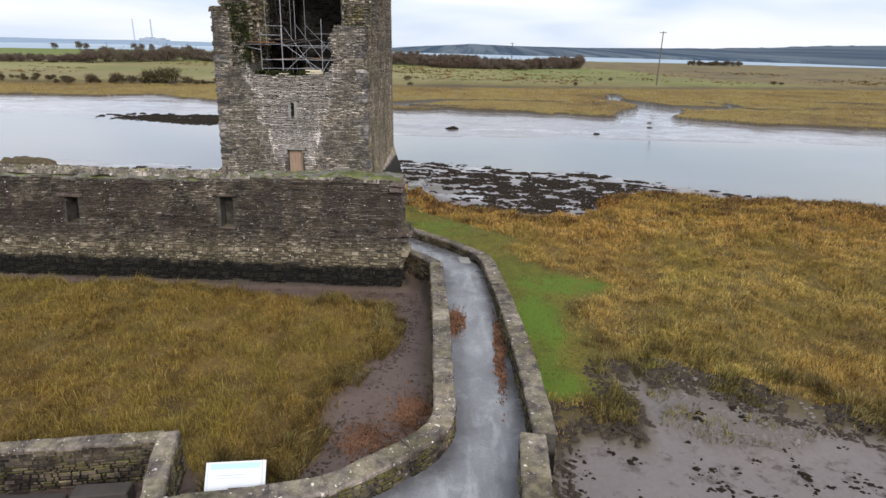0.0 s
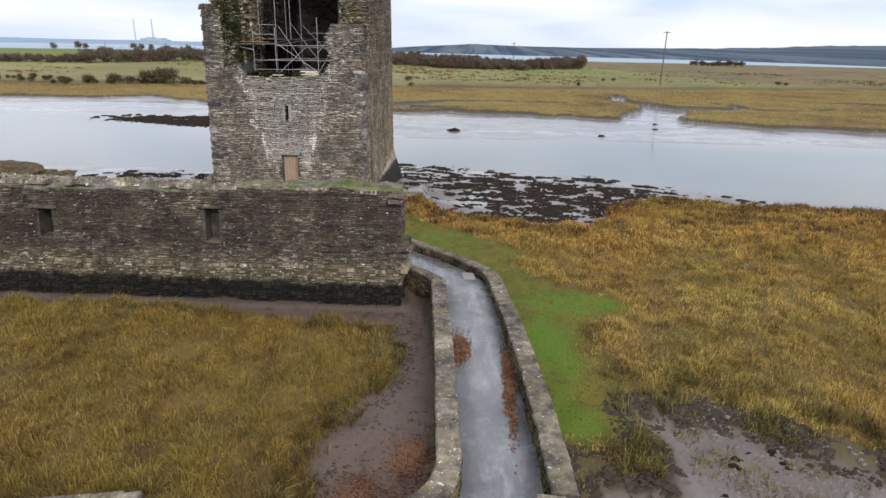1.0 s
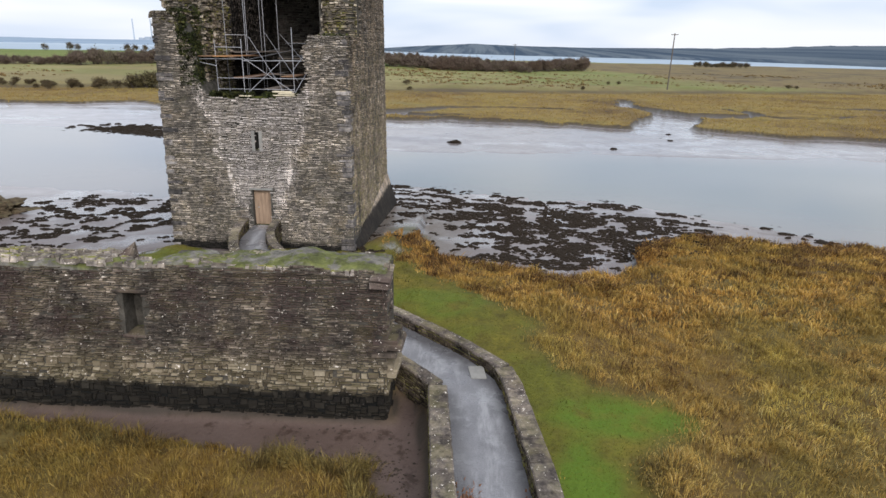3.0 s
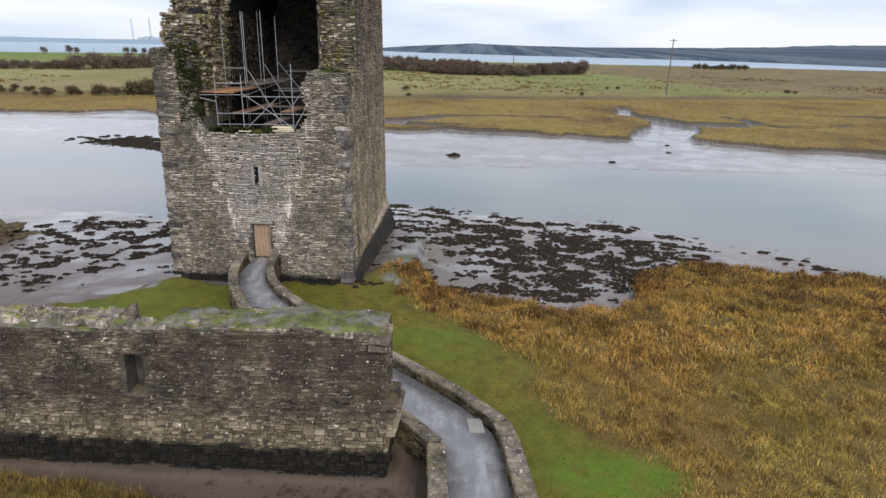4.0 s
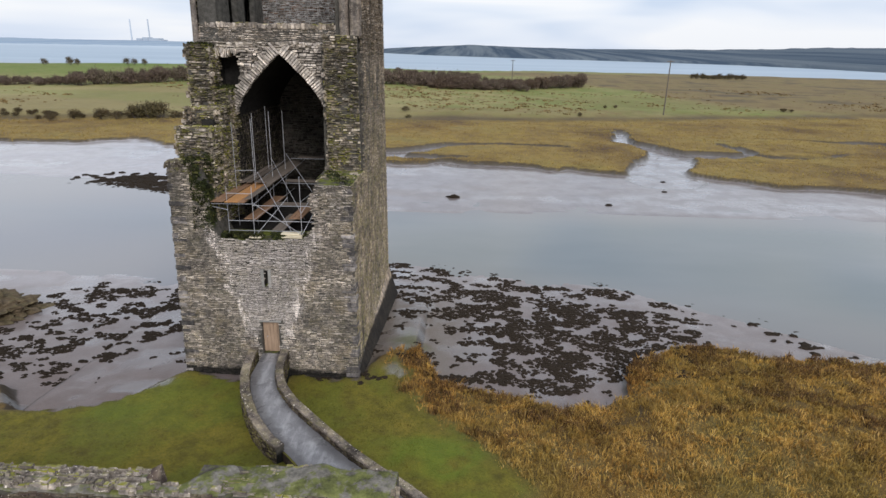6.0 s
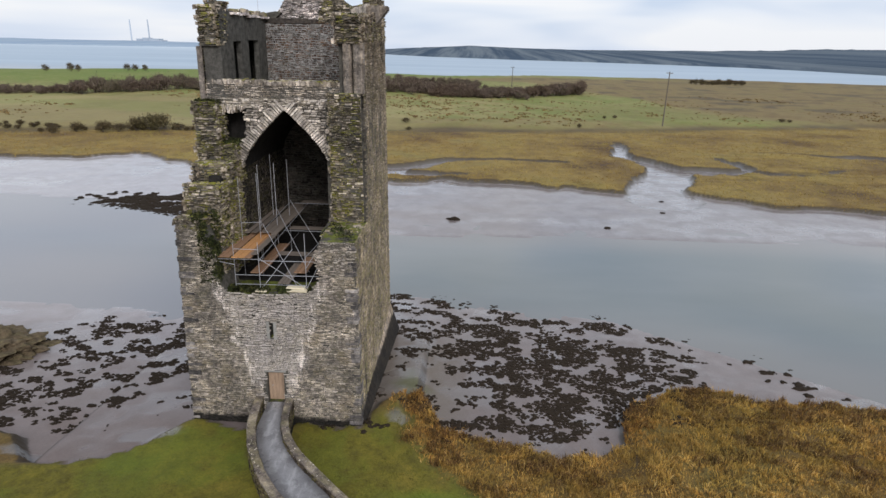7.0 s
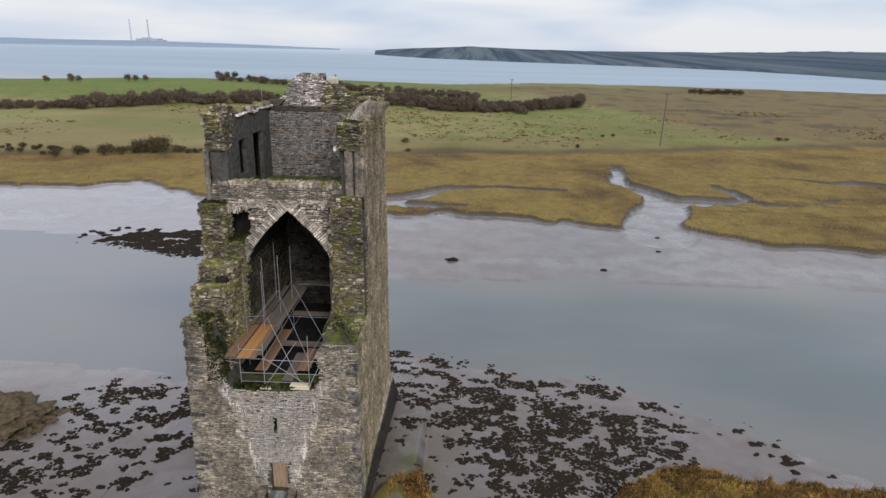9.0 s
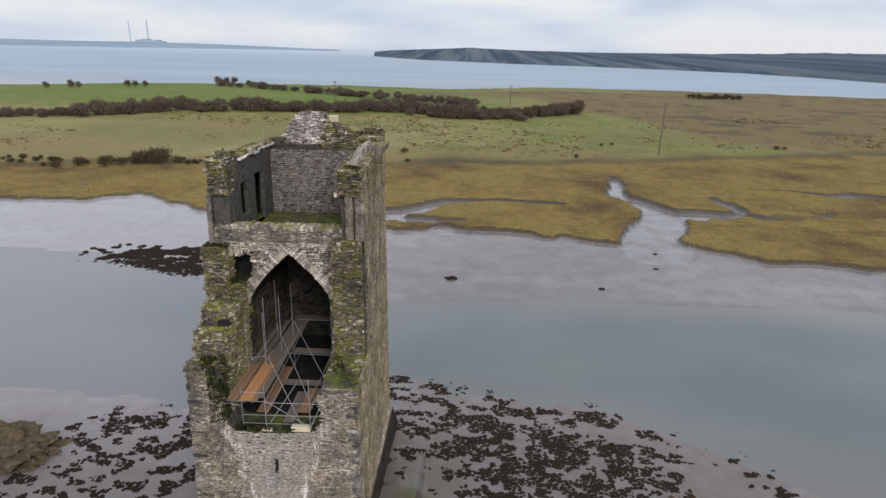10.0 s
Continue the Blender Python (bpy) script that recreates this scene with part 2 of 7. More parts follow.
    if moss:
        up = band(t, calc(t, "MULTIPLY_ADD", noise_tex(t, 0.7, 6.0, 0.7), cling, upward(t)), 0.75, 1.0)
        grow = band(t, noise_tex(t, 1.6, 5.0), 0.38, 0.6)
        col = mix(t, calc(t, "MULTIPLY", calc(t, "MULTIPLY", up, grow), moss), col, mix(t, big, (0.065, 0.085, 0.012), (0.20, 0.195, 0.03)))
    if tide is not None:
        level = calc(t, "ADD", p[2], calc(t, "MULTIPLY_ADD", noise_tex(t, 1.3, 4.0), 0.7, -0.35))
        wet = calc(t, "SUBTRACT", 1.0, band(t, level, tide - 0.12, tide + 0.18))
        col = mix(t, calc(t, "MULTIPLY", wet, 0.93), col, (0.005, 0.005, 0.005))
    col = mix(t, 1.0, col, (1.5, 1.36, 1.27), "MULTIPLY")
    t.links.new(col, b.inputs["Base Color"])
    b.inputs["Roughness"].default_value = rough
    b.inputs["Specular IOR Level"].default_value = 0.2
    bump(t, b, fine, 0.5, 0.03)
    return m


GREYS = [(0.0, (0.12, 0.115, 0.102)), (0.2, (0.185, 0.175, 0.155)), (0.5, (0.245, 0.233, 0.208)), (0.8, (0.295, 0.281, 0.253)), (1.0, (0.40, 0.384, 0.352))]
BROWNS = [(0.0, (0.046, 0.041, 0.036)), (0.3, (0.072, 0.064, 0.055)), (0.6, (0.096, 0.085, 0.072)), (0.9, (0.132, 0.118, 0.10)), (1.0, (0.24, 0.22, 0.19))]
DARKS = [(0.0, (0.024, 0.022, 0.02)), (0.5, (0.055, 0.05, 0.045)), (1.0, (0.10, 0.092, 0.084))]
TOWER = stone_material("tower_stone", GREYS, lichen=0.45, moss=0.25, tide=1.95, lime=True, ochre=0.55, bedding=0.3)
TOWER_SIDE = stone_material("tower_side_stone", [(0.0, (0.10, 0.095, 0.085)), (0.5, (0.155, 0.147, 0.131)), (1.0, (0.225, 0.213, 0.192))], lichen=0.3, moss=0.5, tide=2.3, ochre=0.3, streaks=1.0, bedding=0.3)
RUBBLE = stone_material("broken_rubble", [(0.0, (0.06, 0.054, 0.041)), (0.4, (0.135, 0.124, 0.10)), (0.75, (0.21, 0.197, 0.166)), (1.0, (0.38, 0.36, 0.325))], lichen=0.7, moss=1.0, ochre=0.35, bedding=0.4, cling=1.28)
# interior shade goes into the colour: these tones are cut to near black
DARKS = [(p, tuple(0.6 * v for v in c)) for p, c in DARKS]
SHADED_STONE = stone_material("shaded_stone", DARKS, lichen=0.15, moss=0.2)
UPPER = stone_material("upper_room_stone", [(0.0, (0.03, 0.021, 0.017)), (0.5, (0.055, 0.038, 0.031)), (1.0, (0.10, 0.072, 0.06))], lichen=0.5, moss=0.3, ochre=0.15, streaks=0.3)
SHAFT = stone_material("shaft_stone", [(0.0, (0.10, 0.096, 0.09)), (1.0, (0.16, 0.154, 0.144))], lichen=0.6, moss=0.8, streaks=0.5)
SLATES = stone_material("gable_slates", [(0.0, (0.24, 0.23, 0.235)), (0.5, (0.36, 0.35, 0.355)), (1.0, (0.50, 0.49, 0.49))], lichen=0.6, moss=0.1, bedding=0.2)
PALE = stone_material("pale_arch_stone", [(0.0, (0.16, 0.155, 0.14)), (0.5, (0.30, 0.29, 0.265)), (1.0, (0.46, 0.45, 0.42))], lichen=0.6, moss=0.3)
QUOIN = stone_material("quoin_stone", [(0.0, (0.045, 0.046, 0.048)), (0.5, (0.10, 0.10, 0.102)), (1.0, (0.19, 0.19, 0.19))], lichen=0.2, moss=0.3)
CURTAIN = stone_material("curtain_wall_stone", BROWNS, lichen=0.9, moss=0.15, tide=2.5, ochre=0.2, bedding=0.3, courses=True)
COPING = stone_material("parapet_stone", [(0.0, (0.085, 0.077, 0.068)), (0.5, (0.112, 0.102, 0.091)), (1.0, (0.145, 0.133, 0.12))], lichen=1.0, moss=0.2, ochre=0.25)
HEAD = stone_material("wall_head_stone", [(0.0, (0.11, 0.103, 0.09)), (0.5, (0.165, 0.156, 0.14)), (1.0, (0.25, 0.24, 0.22))], lichen=1.0, moss=1.0, bedding=0.2)
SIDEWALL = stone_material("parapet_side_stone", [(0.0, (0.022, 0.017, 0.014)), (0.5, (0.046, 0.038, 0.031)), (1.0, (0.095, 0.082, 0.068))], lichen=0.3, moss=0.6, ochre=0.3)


def mortar_material(name, colour, moss=0.0, tide=None):
    m, t, b = shader(name)
    fine = noise_tex(t, 9.0, 6.0, 0.7)
    col = mix(t, fine, tuple(c * 0.5 for c in colour), tuple(c * 1.5 for c in colour))
    if moss:
        up = band(t, upward(t), 0.5, 0.85)
        grow = band(t, noise_tex(t, 1.3, 6.0, 0.7), 0.44, 0.54)
        green = mix(t, noise_tex(t, 3.0, 4.0), (0.055, 0.07, 0.012), (0.17, 0.18, 0.03))
        col = mix(t, calc(t, "MULTIPLY", calc(t, "MULTIPLY", up, grow), moss), col, green)
    if tide is not None:
        p = position(t)
        col = mix(t, calc(t, "SUBTRACT", 1.0, band(t, p[2], tide - 0.1, tide + 0.2)), col, (0.01, 0.01, 0.009))
    col = mix(t, 1.0, col, ramp(t, noise_tex(t, 2.3, 6.0, 0.72), [(0.32, grey(0.45)), (0.5, grey(1.0)), (0.66, grey(1.5))]), "MULTIPLY")
    t.links.new(col, b.inputs["Base Color"])
    b.inputs["Roughness"].default_value = 0.95
    b.inputs["Specular IOR Level"].default_value = 0.2
    bump(t, b, fine, 0.8, 0.05)
    return m


MORTAR = mortar_material("tower_mortar", (0.085, 0.078, 0.066), moss=1.0, tide=1.9)
# near-black mortar that carries the shade of the vault and recesses
MORTAR_SHADED = mortar_material("shaded_mortar", (0.022, 0.02, 0.018))
MORTAR_WALL = mortar_material("wall_mortar", (0.075, 0.067, 0.055), moss=0.9, tide=2.4)
SCREED = mortar_material("wall_top_render", (0.17, 0.156, 0.132), moss=0.8)


def plain_material(name, colour, rough=0.6, metal=0.0, vary=0.35, scale=6.0, stretch=None):
    m, t, b = shader(name)
    vec = None
    if stretch:
        mp = node(t, "ShaderNodeMapping", Scale=stretch)
        t.links.new(node(t, "ShaderNodeNewGeometry").outputs["Position"], mp.inputs[0])
        vec = mp.outputs[0]
    n = noise_tex(t, scale, 5.0, 0.6, vec)
    col = mix(t, n, tuple(c * (1 - vary) for c in colour), tuple(min(1, c * (1 + vary)) for c in colour))
    one = ramp(t, node(t, "ShaderNodeObjectInfo").outputs["Random"], [(0.0, grey(0.8)), (1.0, grey(1.15))])
    col = mix(t, 1.0, col, one, "MULTIPLY")
    t.links.new(col, b.inputs["Base Color"])
    b.inputs["Roughness"].default_value = rough
    b.inputs["Metallic"].default_value = metal
    b.inputs["Specular IOR Level"].default_value = 0.2 if rough > 0.55 else 0.5
    bump(t, b, n, 0.25, 0.01)
    return m


STEEL = plain_material("galvanised_steel", (0.42, 0.42, 0.44), 0.5, 0.35, 0.25, 8.0)
BOARD_NEW = plain_material("orange_scaffold_board", (0.46, 0.235, 0.095), 0.7, 0, 0.6, 5.0, (9, 1, 9))
BOARD_TAN = plain_material("tan_scaffold_board", (0.27, 0.16, 0.095), 0.75, 0, 0.55, 5.0, (9, 1, 9))
BOARD_OLD = plain_material("grey_scaffold_board", (0.17, 0.14, 0.115), 0.8, 0, 0.45, 5.0, (9, 1, 9))
DOORWOOD = plain_material("pale_door_wood", (0.43, 0.30, 0.205), 0.75, 0, 0.6, 1.6, (3, 3, 0.8))
DRESSED = plain_material("dressed_limestone", (0.27, 0.258, 0.235), 0.85, 0, 0.35, 5.0)
PALE_PLANK = plain_material("pale_plank", (0.66, 0.58, 0.42), 0.8, 0, 0.2, 6.0)
SIGNWHITE = plain_material("sign_white", (0.80, 0.81, 0.82), 0.3, 0, 0.05, 3.0)
SIGNBLUE = plain_material("sign_pale_blue", (0.42, 0.63, 0.78), 0.3, 0, 0.08, 3.0)
SIGNGREY = plain_material("sign_grey_print", (0.60, 0.62, 0.65), 0.4, 0, 0.08, 3.0)
POLEWOOD = plain_material("weathered_pole_wood", (0.12, 0.10, 0.085), 0.85, 0, 0.35, 3.0)
SLAB = plain_material("stone_slab", (0.07, 0.06, 0.052), 0.9, 0, 0.35, 4.0)
SOIL = plain_material("dark_soil", (0.055, 0.042, 0.032), 0.9, 0, 0.45, 3.0)
MORTAR_LIME = mortar_material("lime_mortar", (0.27, 0.258, 0.245))
# pale blue of distance haze is mixed into the plant's colour
INDUSTRIAL = plain_material("hazy_grey_plant", (0.47, 0.53, 0.60), 0.9, 0, 0.1, 0.01)
# near-black colour for the shade inside openings
OPENING_SHADE = plain_material("opening_shade", (0.012, 0.012, 0.012), 0.95, 0, 0.3, 3.0)


def water_material():
    m, t, b = shader("estuary_water")
    mp = node(t, "ShaderNodeMapping", Scale=(1.0, 2.2, 1.0))
    t.links.new(node(t, "ShaderNodeNewGeometry").outputs["Position"], mp.inputs[0])
    col = mix(t, band(t, noise_tex(t, 0.02, 4.0, 0.5, mp.outputs[0]), 0.35, 0.65), (0.112, 0.135, 0.132), (0.155, 0.172, 0.173))
    p = position(t)
    shoal = calc(t, "MAXIMUM", band(t, calc(t, "MULTIPLY_ADD", p[0], 0.25, p[1]), 75.0, 63.0), band(t, p[1], 85.0, 94.0))
    col = mix(t, calc(t, "MULTIPLY", shoal, 0.6), col, (0.205, 0.182, 0.165))
    # base colour paler to the left, standing in for brighter reflected sky
    col = mix(t, calc(t, "MULTIPLY", band(t, p[0], -2.0, -30.0), 0.6), col, (0.24, 0.236, 0.25))
    # reflected sky and haze painted as a pale blue base colour far out
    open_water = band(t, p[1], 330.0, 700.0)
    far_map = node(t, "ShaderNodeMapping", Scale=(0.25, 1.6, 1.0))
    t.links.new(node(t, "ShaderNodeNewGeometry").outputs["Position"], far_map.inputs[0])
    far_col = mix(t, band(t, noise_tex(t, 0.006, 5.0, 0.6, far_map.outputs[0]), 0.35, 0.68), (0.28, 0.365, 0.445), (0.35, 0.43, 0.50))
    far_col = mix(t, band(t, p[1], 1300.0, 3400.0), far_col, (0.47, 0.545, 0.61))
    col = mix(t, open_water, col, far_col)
    t.links.new(col, b.inputs["Base Color"])
    t.links.new(calc(t, "MULTIPLY_ADD", open_water, 0.42, 0.10), b.inputs["Roughness"])
    b.inputs["IOR"].default_value = 1.58
    ripple = noise_tex(t, 1.3, 3.0, 0.5, mp.outputs[0])
    bump(t, b, ripple, 0.06, 0.05)
    return m


WATER = water_material()


def ground_material():
    """One sheet of ground; the attribute 'zone' holds lawn, mud and tall grass, 'zone_far' pasture, rough pasture and puddles; their alphas hold eroded edges and lush turf."""
    m, t, b = shader("marsh_ground")
    z1 = node(t, "ShaderNodeSeparateColor")
    a1 = t.nodes.new("ShaderNodeAttribute")
    a1.attribute_name = "zone"
    t.links.new(a1.outputs["Color"], z1.inputs[0])
    z2 = node(t, "ShaderNodeSeparateColor")
    a2 = t.nodes.new("ShaderNodeAttribute")
    a2.attribute_name = "zone_far"
    t.links.new(a2.outputs["Color"], z2.inputs[0])
    lawn, mud, reed = z1.outputs[0], z1.outputs[1], z1.outputs[2]
    field, rough_field, pool = z2.outputs[0], z2.outputs[1], z2.outputs[2]
    dark_edge, lush = a1.outputs["Alpha"], a2.outputs["Alpha"]
    fine = noise_tex(t, 7.0, 6.0, 0.7)
    midn = noise_tex(t, 0.7, 5.0, 0.6)
    wide = noise_tex(t, 0.09, 5.0, 0.55)
    gpos = position(t)
    soil = mix(t, fine, (0.05, 0.038, 0.02), (0.13, 0.10, 0.045))
    straw = ramp(t, midn, [(0.25, (0.09, 0.058, 0.017)), (0.5, (0.24, 0.16, 0.042)), (0.75, (0.34, 0.24, 0.072))])
    straw = mix(t, band(t, wide, 0.45, 0.62), straw, mix(t, midn, (0.17, 0.135, 0.035), (0.28, 0.22, 0.06)))
    straw = mix(t, 1.0, straw, ramp(t, fine, [(0.25, grey(0.45)), (0.5, grey(0.9)), (0.75, grey(1.3))]), "MULTIPLY")
    grass = ramp(t, midn, [(0.2, (0.09, 0.08, 0.008)), (0.5, (0.138, 0.117, 0.011)), (0.8, (0.178, 0.132, 0.018))])
    grass = mix(t, band(t, noise_tex(t, 0.35, 4.0), 0.45, 0.6), grass, (0.112, 0.112, 0.010))
    grass = mix(t, 1.0, grass, ramp(t, noise_tex(t, 1.4, 6.0, 0.7), [(0.3, (0.68, 0.66, 0.7)), (0.5, (1.0, 1.0, 1.0)), (0.7, (1.28, 1.25, 1.2))]), "MULTIPLY")
    grass = mix(t, 1.0, grass, ramp(t, fine, [(0.25, grey(0.65)), (0.5, grey(1.0)), (0.75, grey(1.25))]), "MULTIPLY")
    clay = ramp(t, midn, [(0.2, (0.168, 0.138, 0.129)), (0.5, (0.194, 0.161, 0.153)), (0.8, (0.226, 0.19, 0.183))])
    # mud lightened to the left in place of a brighter sky reflection
    clay = mix(t, calc(t, "MULTIPLY", band(t, gpos[0], -12.0, -24.0), calc(t, "MULTIPLY_ADD", band(t, gpos[1], 50.0, 68.0), 0.8, 0.05)), clay, mix(t, midn, (0.27, 0.243, 0.245), (0.40, 0.37, 0.38)))
    clay = mix(t, 1.0, clay, ramp(t, fine, [(0.2, grey(0.8)), (0.5, grey(1.0)), (0.8, grey(1.1))]), "MULTIPLY")
    silt = mix(t, fine, (0.13, 0.102, 0.09), (0.23, 0.192, 0.178))
    silt = mix(t, band(t, noise_tex(t, 1.7, 6.0, 0.7), 0.52, 0.66), silt, (0.085, 0.062, 0.05))
    clay = mix(t, band(t, gpos[1], 82.0, 70.0), clay, mix(t, 1.0, clay, (0.84, 0.80, 0.77), "MULTIPLY"))
    clay = mix(t, calc(t, "MULTIPLY", band(t, gpos[0], -20.0, 5.0), band(t, gpos[1], 80.0, 92.0)), clay, mix(t, 1.0, clay, (0.8, 0.79, 0.78), "MULTIPLY"))
    brown_silt = mix(t, 1.0, silt, (0.70, 0.58, 0.51), "MULTIPLY")
    silt = mix(t, band(t, gpos[0], 3.4, 2.4), silt, brown_silt)
    sandy = calc(t, "MULTIPLY", band(t, gpos[1], 66.0, 56.0), band(t, calc(t, "MULTIPLY_ADD", midn, 3.0, gpos[0]), 4.5, 0.0))
    sandy = calc(t, "MULTIPLY", sandy, band(t, gpos[0], -14.0, -10.0))
    clay = mix(t, sandy, clay, mix(t, fine, (0.115, 0.09, 0.068), (0.19, 0.155, 0.125)))
    algae = calc(t, "SUBTRACT", 1.0, band(t, calc(t, "ADD", calc(t, "MULTIPLY_ADD", calc(t, "ABSOLUTE", calc(t, "ADD", gpos[0], 2.9)), 1.4, calc(t, "ABSOLUTE", calc(t, "SUBTRACT", gpos[1], 51.3))), calc(t, "MULTIPLY", midn, 3.0)), 2.2, 4.4))
    clay = mix(t, calc(t, "MULTIPLY", algae, 0.75), clay, (0.085, 0.09, 0.018))
    clay = mix(t, band(t, gpos[1], 44.0, 34.0), clay, silt)
    pasture = mix(t, band(t, wide, 0.35, 0.65), (0.165, 0.175, 0.045), (0.25, 0.215, 0.08))
    heath = ramp(t, wide, [(0.3, (0.14, 0.095, 0.036)), (0.5, (0.185, 0.135, 0.05)), (0.7, (0.15, 0.12, 0.038))])
    tuss = band(t, noise_tex(t, 0.23, 5.0, 0.65), 0.52, 0.62)
    heath = mix(t, calc(t, "MULTIPLY", tuss, 0.7), heath, (0.13, 0.085, 0.035))
    away = band(t, gpos[1], 90.0, 120.0)
    tufts = ramp(t, noise_tex(t, 0.4, 7.0, 0.75), [(0.3, (0.5, 0.46, 0.42)), (0.5, (0.86, 0.84, 0.74)), (0.7, (1.12, 1.1, 0.92))])
    # shade between the grass blades, put into the ground colour
    straw = mix(t, 1.0, straw, (0.62, 0.56, 0.52), "MULTIPLY")
    sedge = ramp(t, noise_tex(t, 0.045, 5.0, 0.6), [(0.34, (0.105, 0.062, 0.024)), (0.44, (0.19, 0.125, 0.038)), (0.54, (0.255, 0.18, 0.053)), (0.7, (0.23, 0.182, 0.054))])
    straw = mix(t, away, straw, mix(t, 1.0, sedge, tufts, "MULTIPLY"))
    col = mix(t, reed, soil, straw)
    col = mix(t, lawn, col, grass)
    steep = calc(t, "MULTIPLY", calc(t, "SUBTRACT", 1.0, band(t, upward(t), 0.86, 0.96)), calc(t, "SUBTRACT", 1.0, lawn))
    col = mix(t, rough_field, col, heath)
    pasture = mix(t, calc(t, "MULTIPLY", band(t, noise_tex(t, 0.3, 6.0, 0.7), 0.54, 0.62), 0.75), pasture, (0.17, 0.11, 0.045))
    pasture = mix(t, calc(t, "MULTIPLY", calc(t, "MULTIPLY", band(t, gpos[0], 0.0, -50.0), band(t, gpos[1], 262.0, 240.0)), 0.7), pasture, mix(t, midn, (0.25, 0.205, 0.085), (0.36, 0.305, 0.14)))
    col = mix(t, field, col, pasture)
    col = mix(t, calc(t, "MULTIPLY", lush, band(t, noise_tex(t, 0.5, 5.0, 0.6), 0.26, 0.5)), col, mix(t, fine, (0.066, 0.125, 0.006), (0.125, 0.19, 0.012)))
    col = mix(t, mud, col, clay)
    col = mix(t, calc(t, "MULTIPLY", steep, 0.85), col, (0.045, 0.034, 0.024))
    col = mix(t, calc(t, "MULTIPLY", dark_edge, 0.85), col, mix(t, fine, (0.04, 0.03, 0.018), (0.10, 0.075, 0.04)))
    col = mix(t, calc(t, "MULTIPLY", pool, 0.5), col, (0.16, 0.15, 0.15))
    t.links.new(col, b.inputs["Base Color"])
    wet = calc(t, "MULTIPLY", mud, band(t, noise_tex(t, 0.25, 4.0), 0.3, 0.6))
    r = calc(t, "MULTIPLY_ADD", wet, -0.42, 0.92)
    r = calc(t, "MULTIPLY_ADD", pool, -0.85, r)
    r = calc(t, "MAXIMUM", r, 0.08)
    t.links.new(r, b.inputs["Roughness"])
    film = calc(t, "MULTIPLY", mud, calc(t, "MAXIMUM", band(t, gpos[1], 44.0, 50.0), calc(t, "MULTIPLY", band(t, gpos[0], 4.0, 6.0), 0.55)))
    film = calc(t, "MULTIPLY", film, calc(t, "MULTIPLY_ADD", band(t, gpos[1], 66.0, 56.0), -0.45, 1.0))
    film = calc(t, "MULTIPLY", film, calc(t, "MULTIPLY_ADD", sandy, -0.7, 1.0))
    t.links.new(calc(t, "MULTIPLY", film, 0.9), b.inputs["Coat Weight"])
    b.inputs["Coat Roughness"].default_value = 0.16
    b.inputs["Coat IOR"].default_value = 1.58
    b.inputs["Specular IOR Level"].default_value = 0.4
    flat = calc(t, "SUBTRACT", 1.0, calc(t, "MULTIPLY", pool, 0.95))
    bump(t, b, calc(t, "MULTIPLY", calc(t, "MULTIPLY_ADD", mud, -0.6, 1.0), calc(t, "MULTIPLY", fine, flat)), 0.5, 0.12)
    return m


GROUND = ground_material()


def path_material():
    m, t, b = shader("wet_causeway")
    fine = noise_tex(t, 22.0, 5.0, 0.7)
    big = noise_tex(t, 0.7, 5.0, 0.6)
    col = ramp(t, big, [(0.3, (0.165, 0.16, 0.166)), (0.5, (0.21, 0.205, 0.211)), (0.7, (0.265, 0.258, 0.264))])
    col = mix(t, 1.0, col, ramp(t, fine, [(0.25, grey(0.7)), (0.5, grey(1.0)), (0.8, grey(1.25))]), "MULTIPLY")
    # pale patches: wear, and the sky's sheen on the wet surface painted in
    worn = band(t, noise_tex(t, 1.2, 6.0, 0.7), 0.52, 0.64)
    col = mix(t, calc(t, "MULTIPLY", worn, 0.5), col, (0.36, 0.36, 0.36))
    lane = t.nodes.new("ShaderNodeAttribute")
    lane.attribute_name = "across"
    crown = band(t, calc(t, "ADD", lane.outputs["Fac"], calc(t, "MULTIPLY_ADD", noise_tex(t, 0.9, 4.0), 0.5, -0.25)), 0.25, 0.75)
    col = mix(t, 1.0, col, mix(t, crown, (0.62, 0.61, 0.60), (1.0, 1.0, 1.0)), "MULTIPLY")
    track = node(t, "ShaderNodeMapping", Scale=(2.2, 0.45, 1.0))
    t.links.new(node(t, "ShaderNodeNewGeometry").outputs["Position"], track.inputs[0])
    # pale streaks down the middle, wear and wet sheen as base colour
    col = mix(t, calc(t, "MULTIPLY", band(t, noise_tex(t, 1.0, 6.0, 0.7, track.outputs[0]), 0.46, 0.66), calc(t, "MULTIPLY", crown, 0.6)), col, (0.42, 0.412, 0.412))
    t.links.new(col, b.inputs["Base Color"])
    wet = band(t, noise_tex(t, 0.8, 4.0, 0.6), 0.35, 0.62)
    t.links.new(calc(t, "MULTIPLY_ADD", wet, -0.4, 0.62), b.inputs["Roughness"])
    bump(t, b, fine, 0.15, 0.01)
    return m


PATH_MAT = path_material()


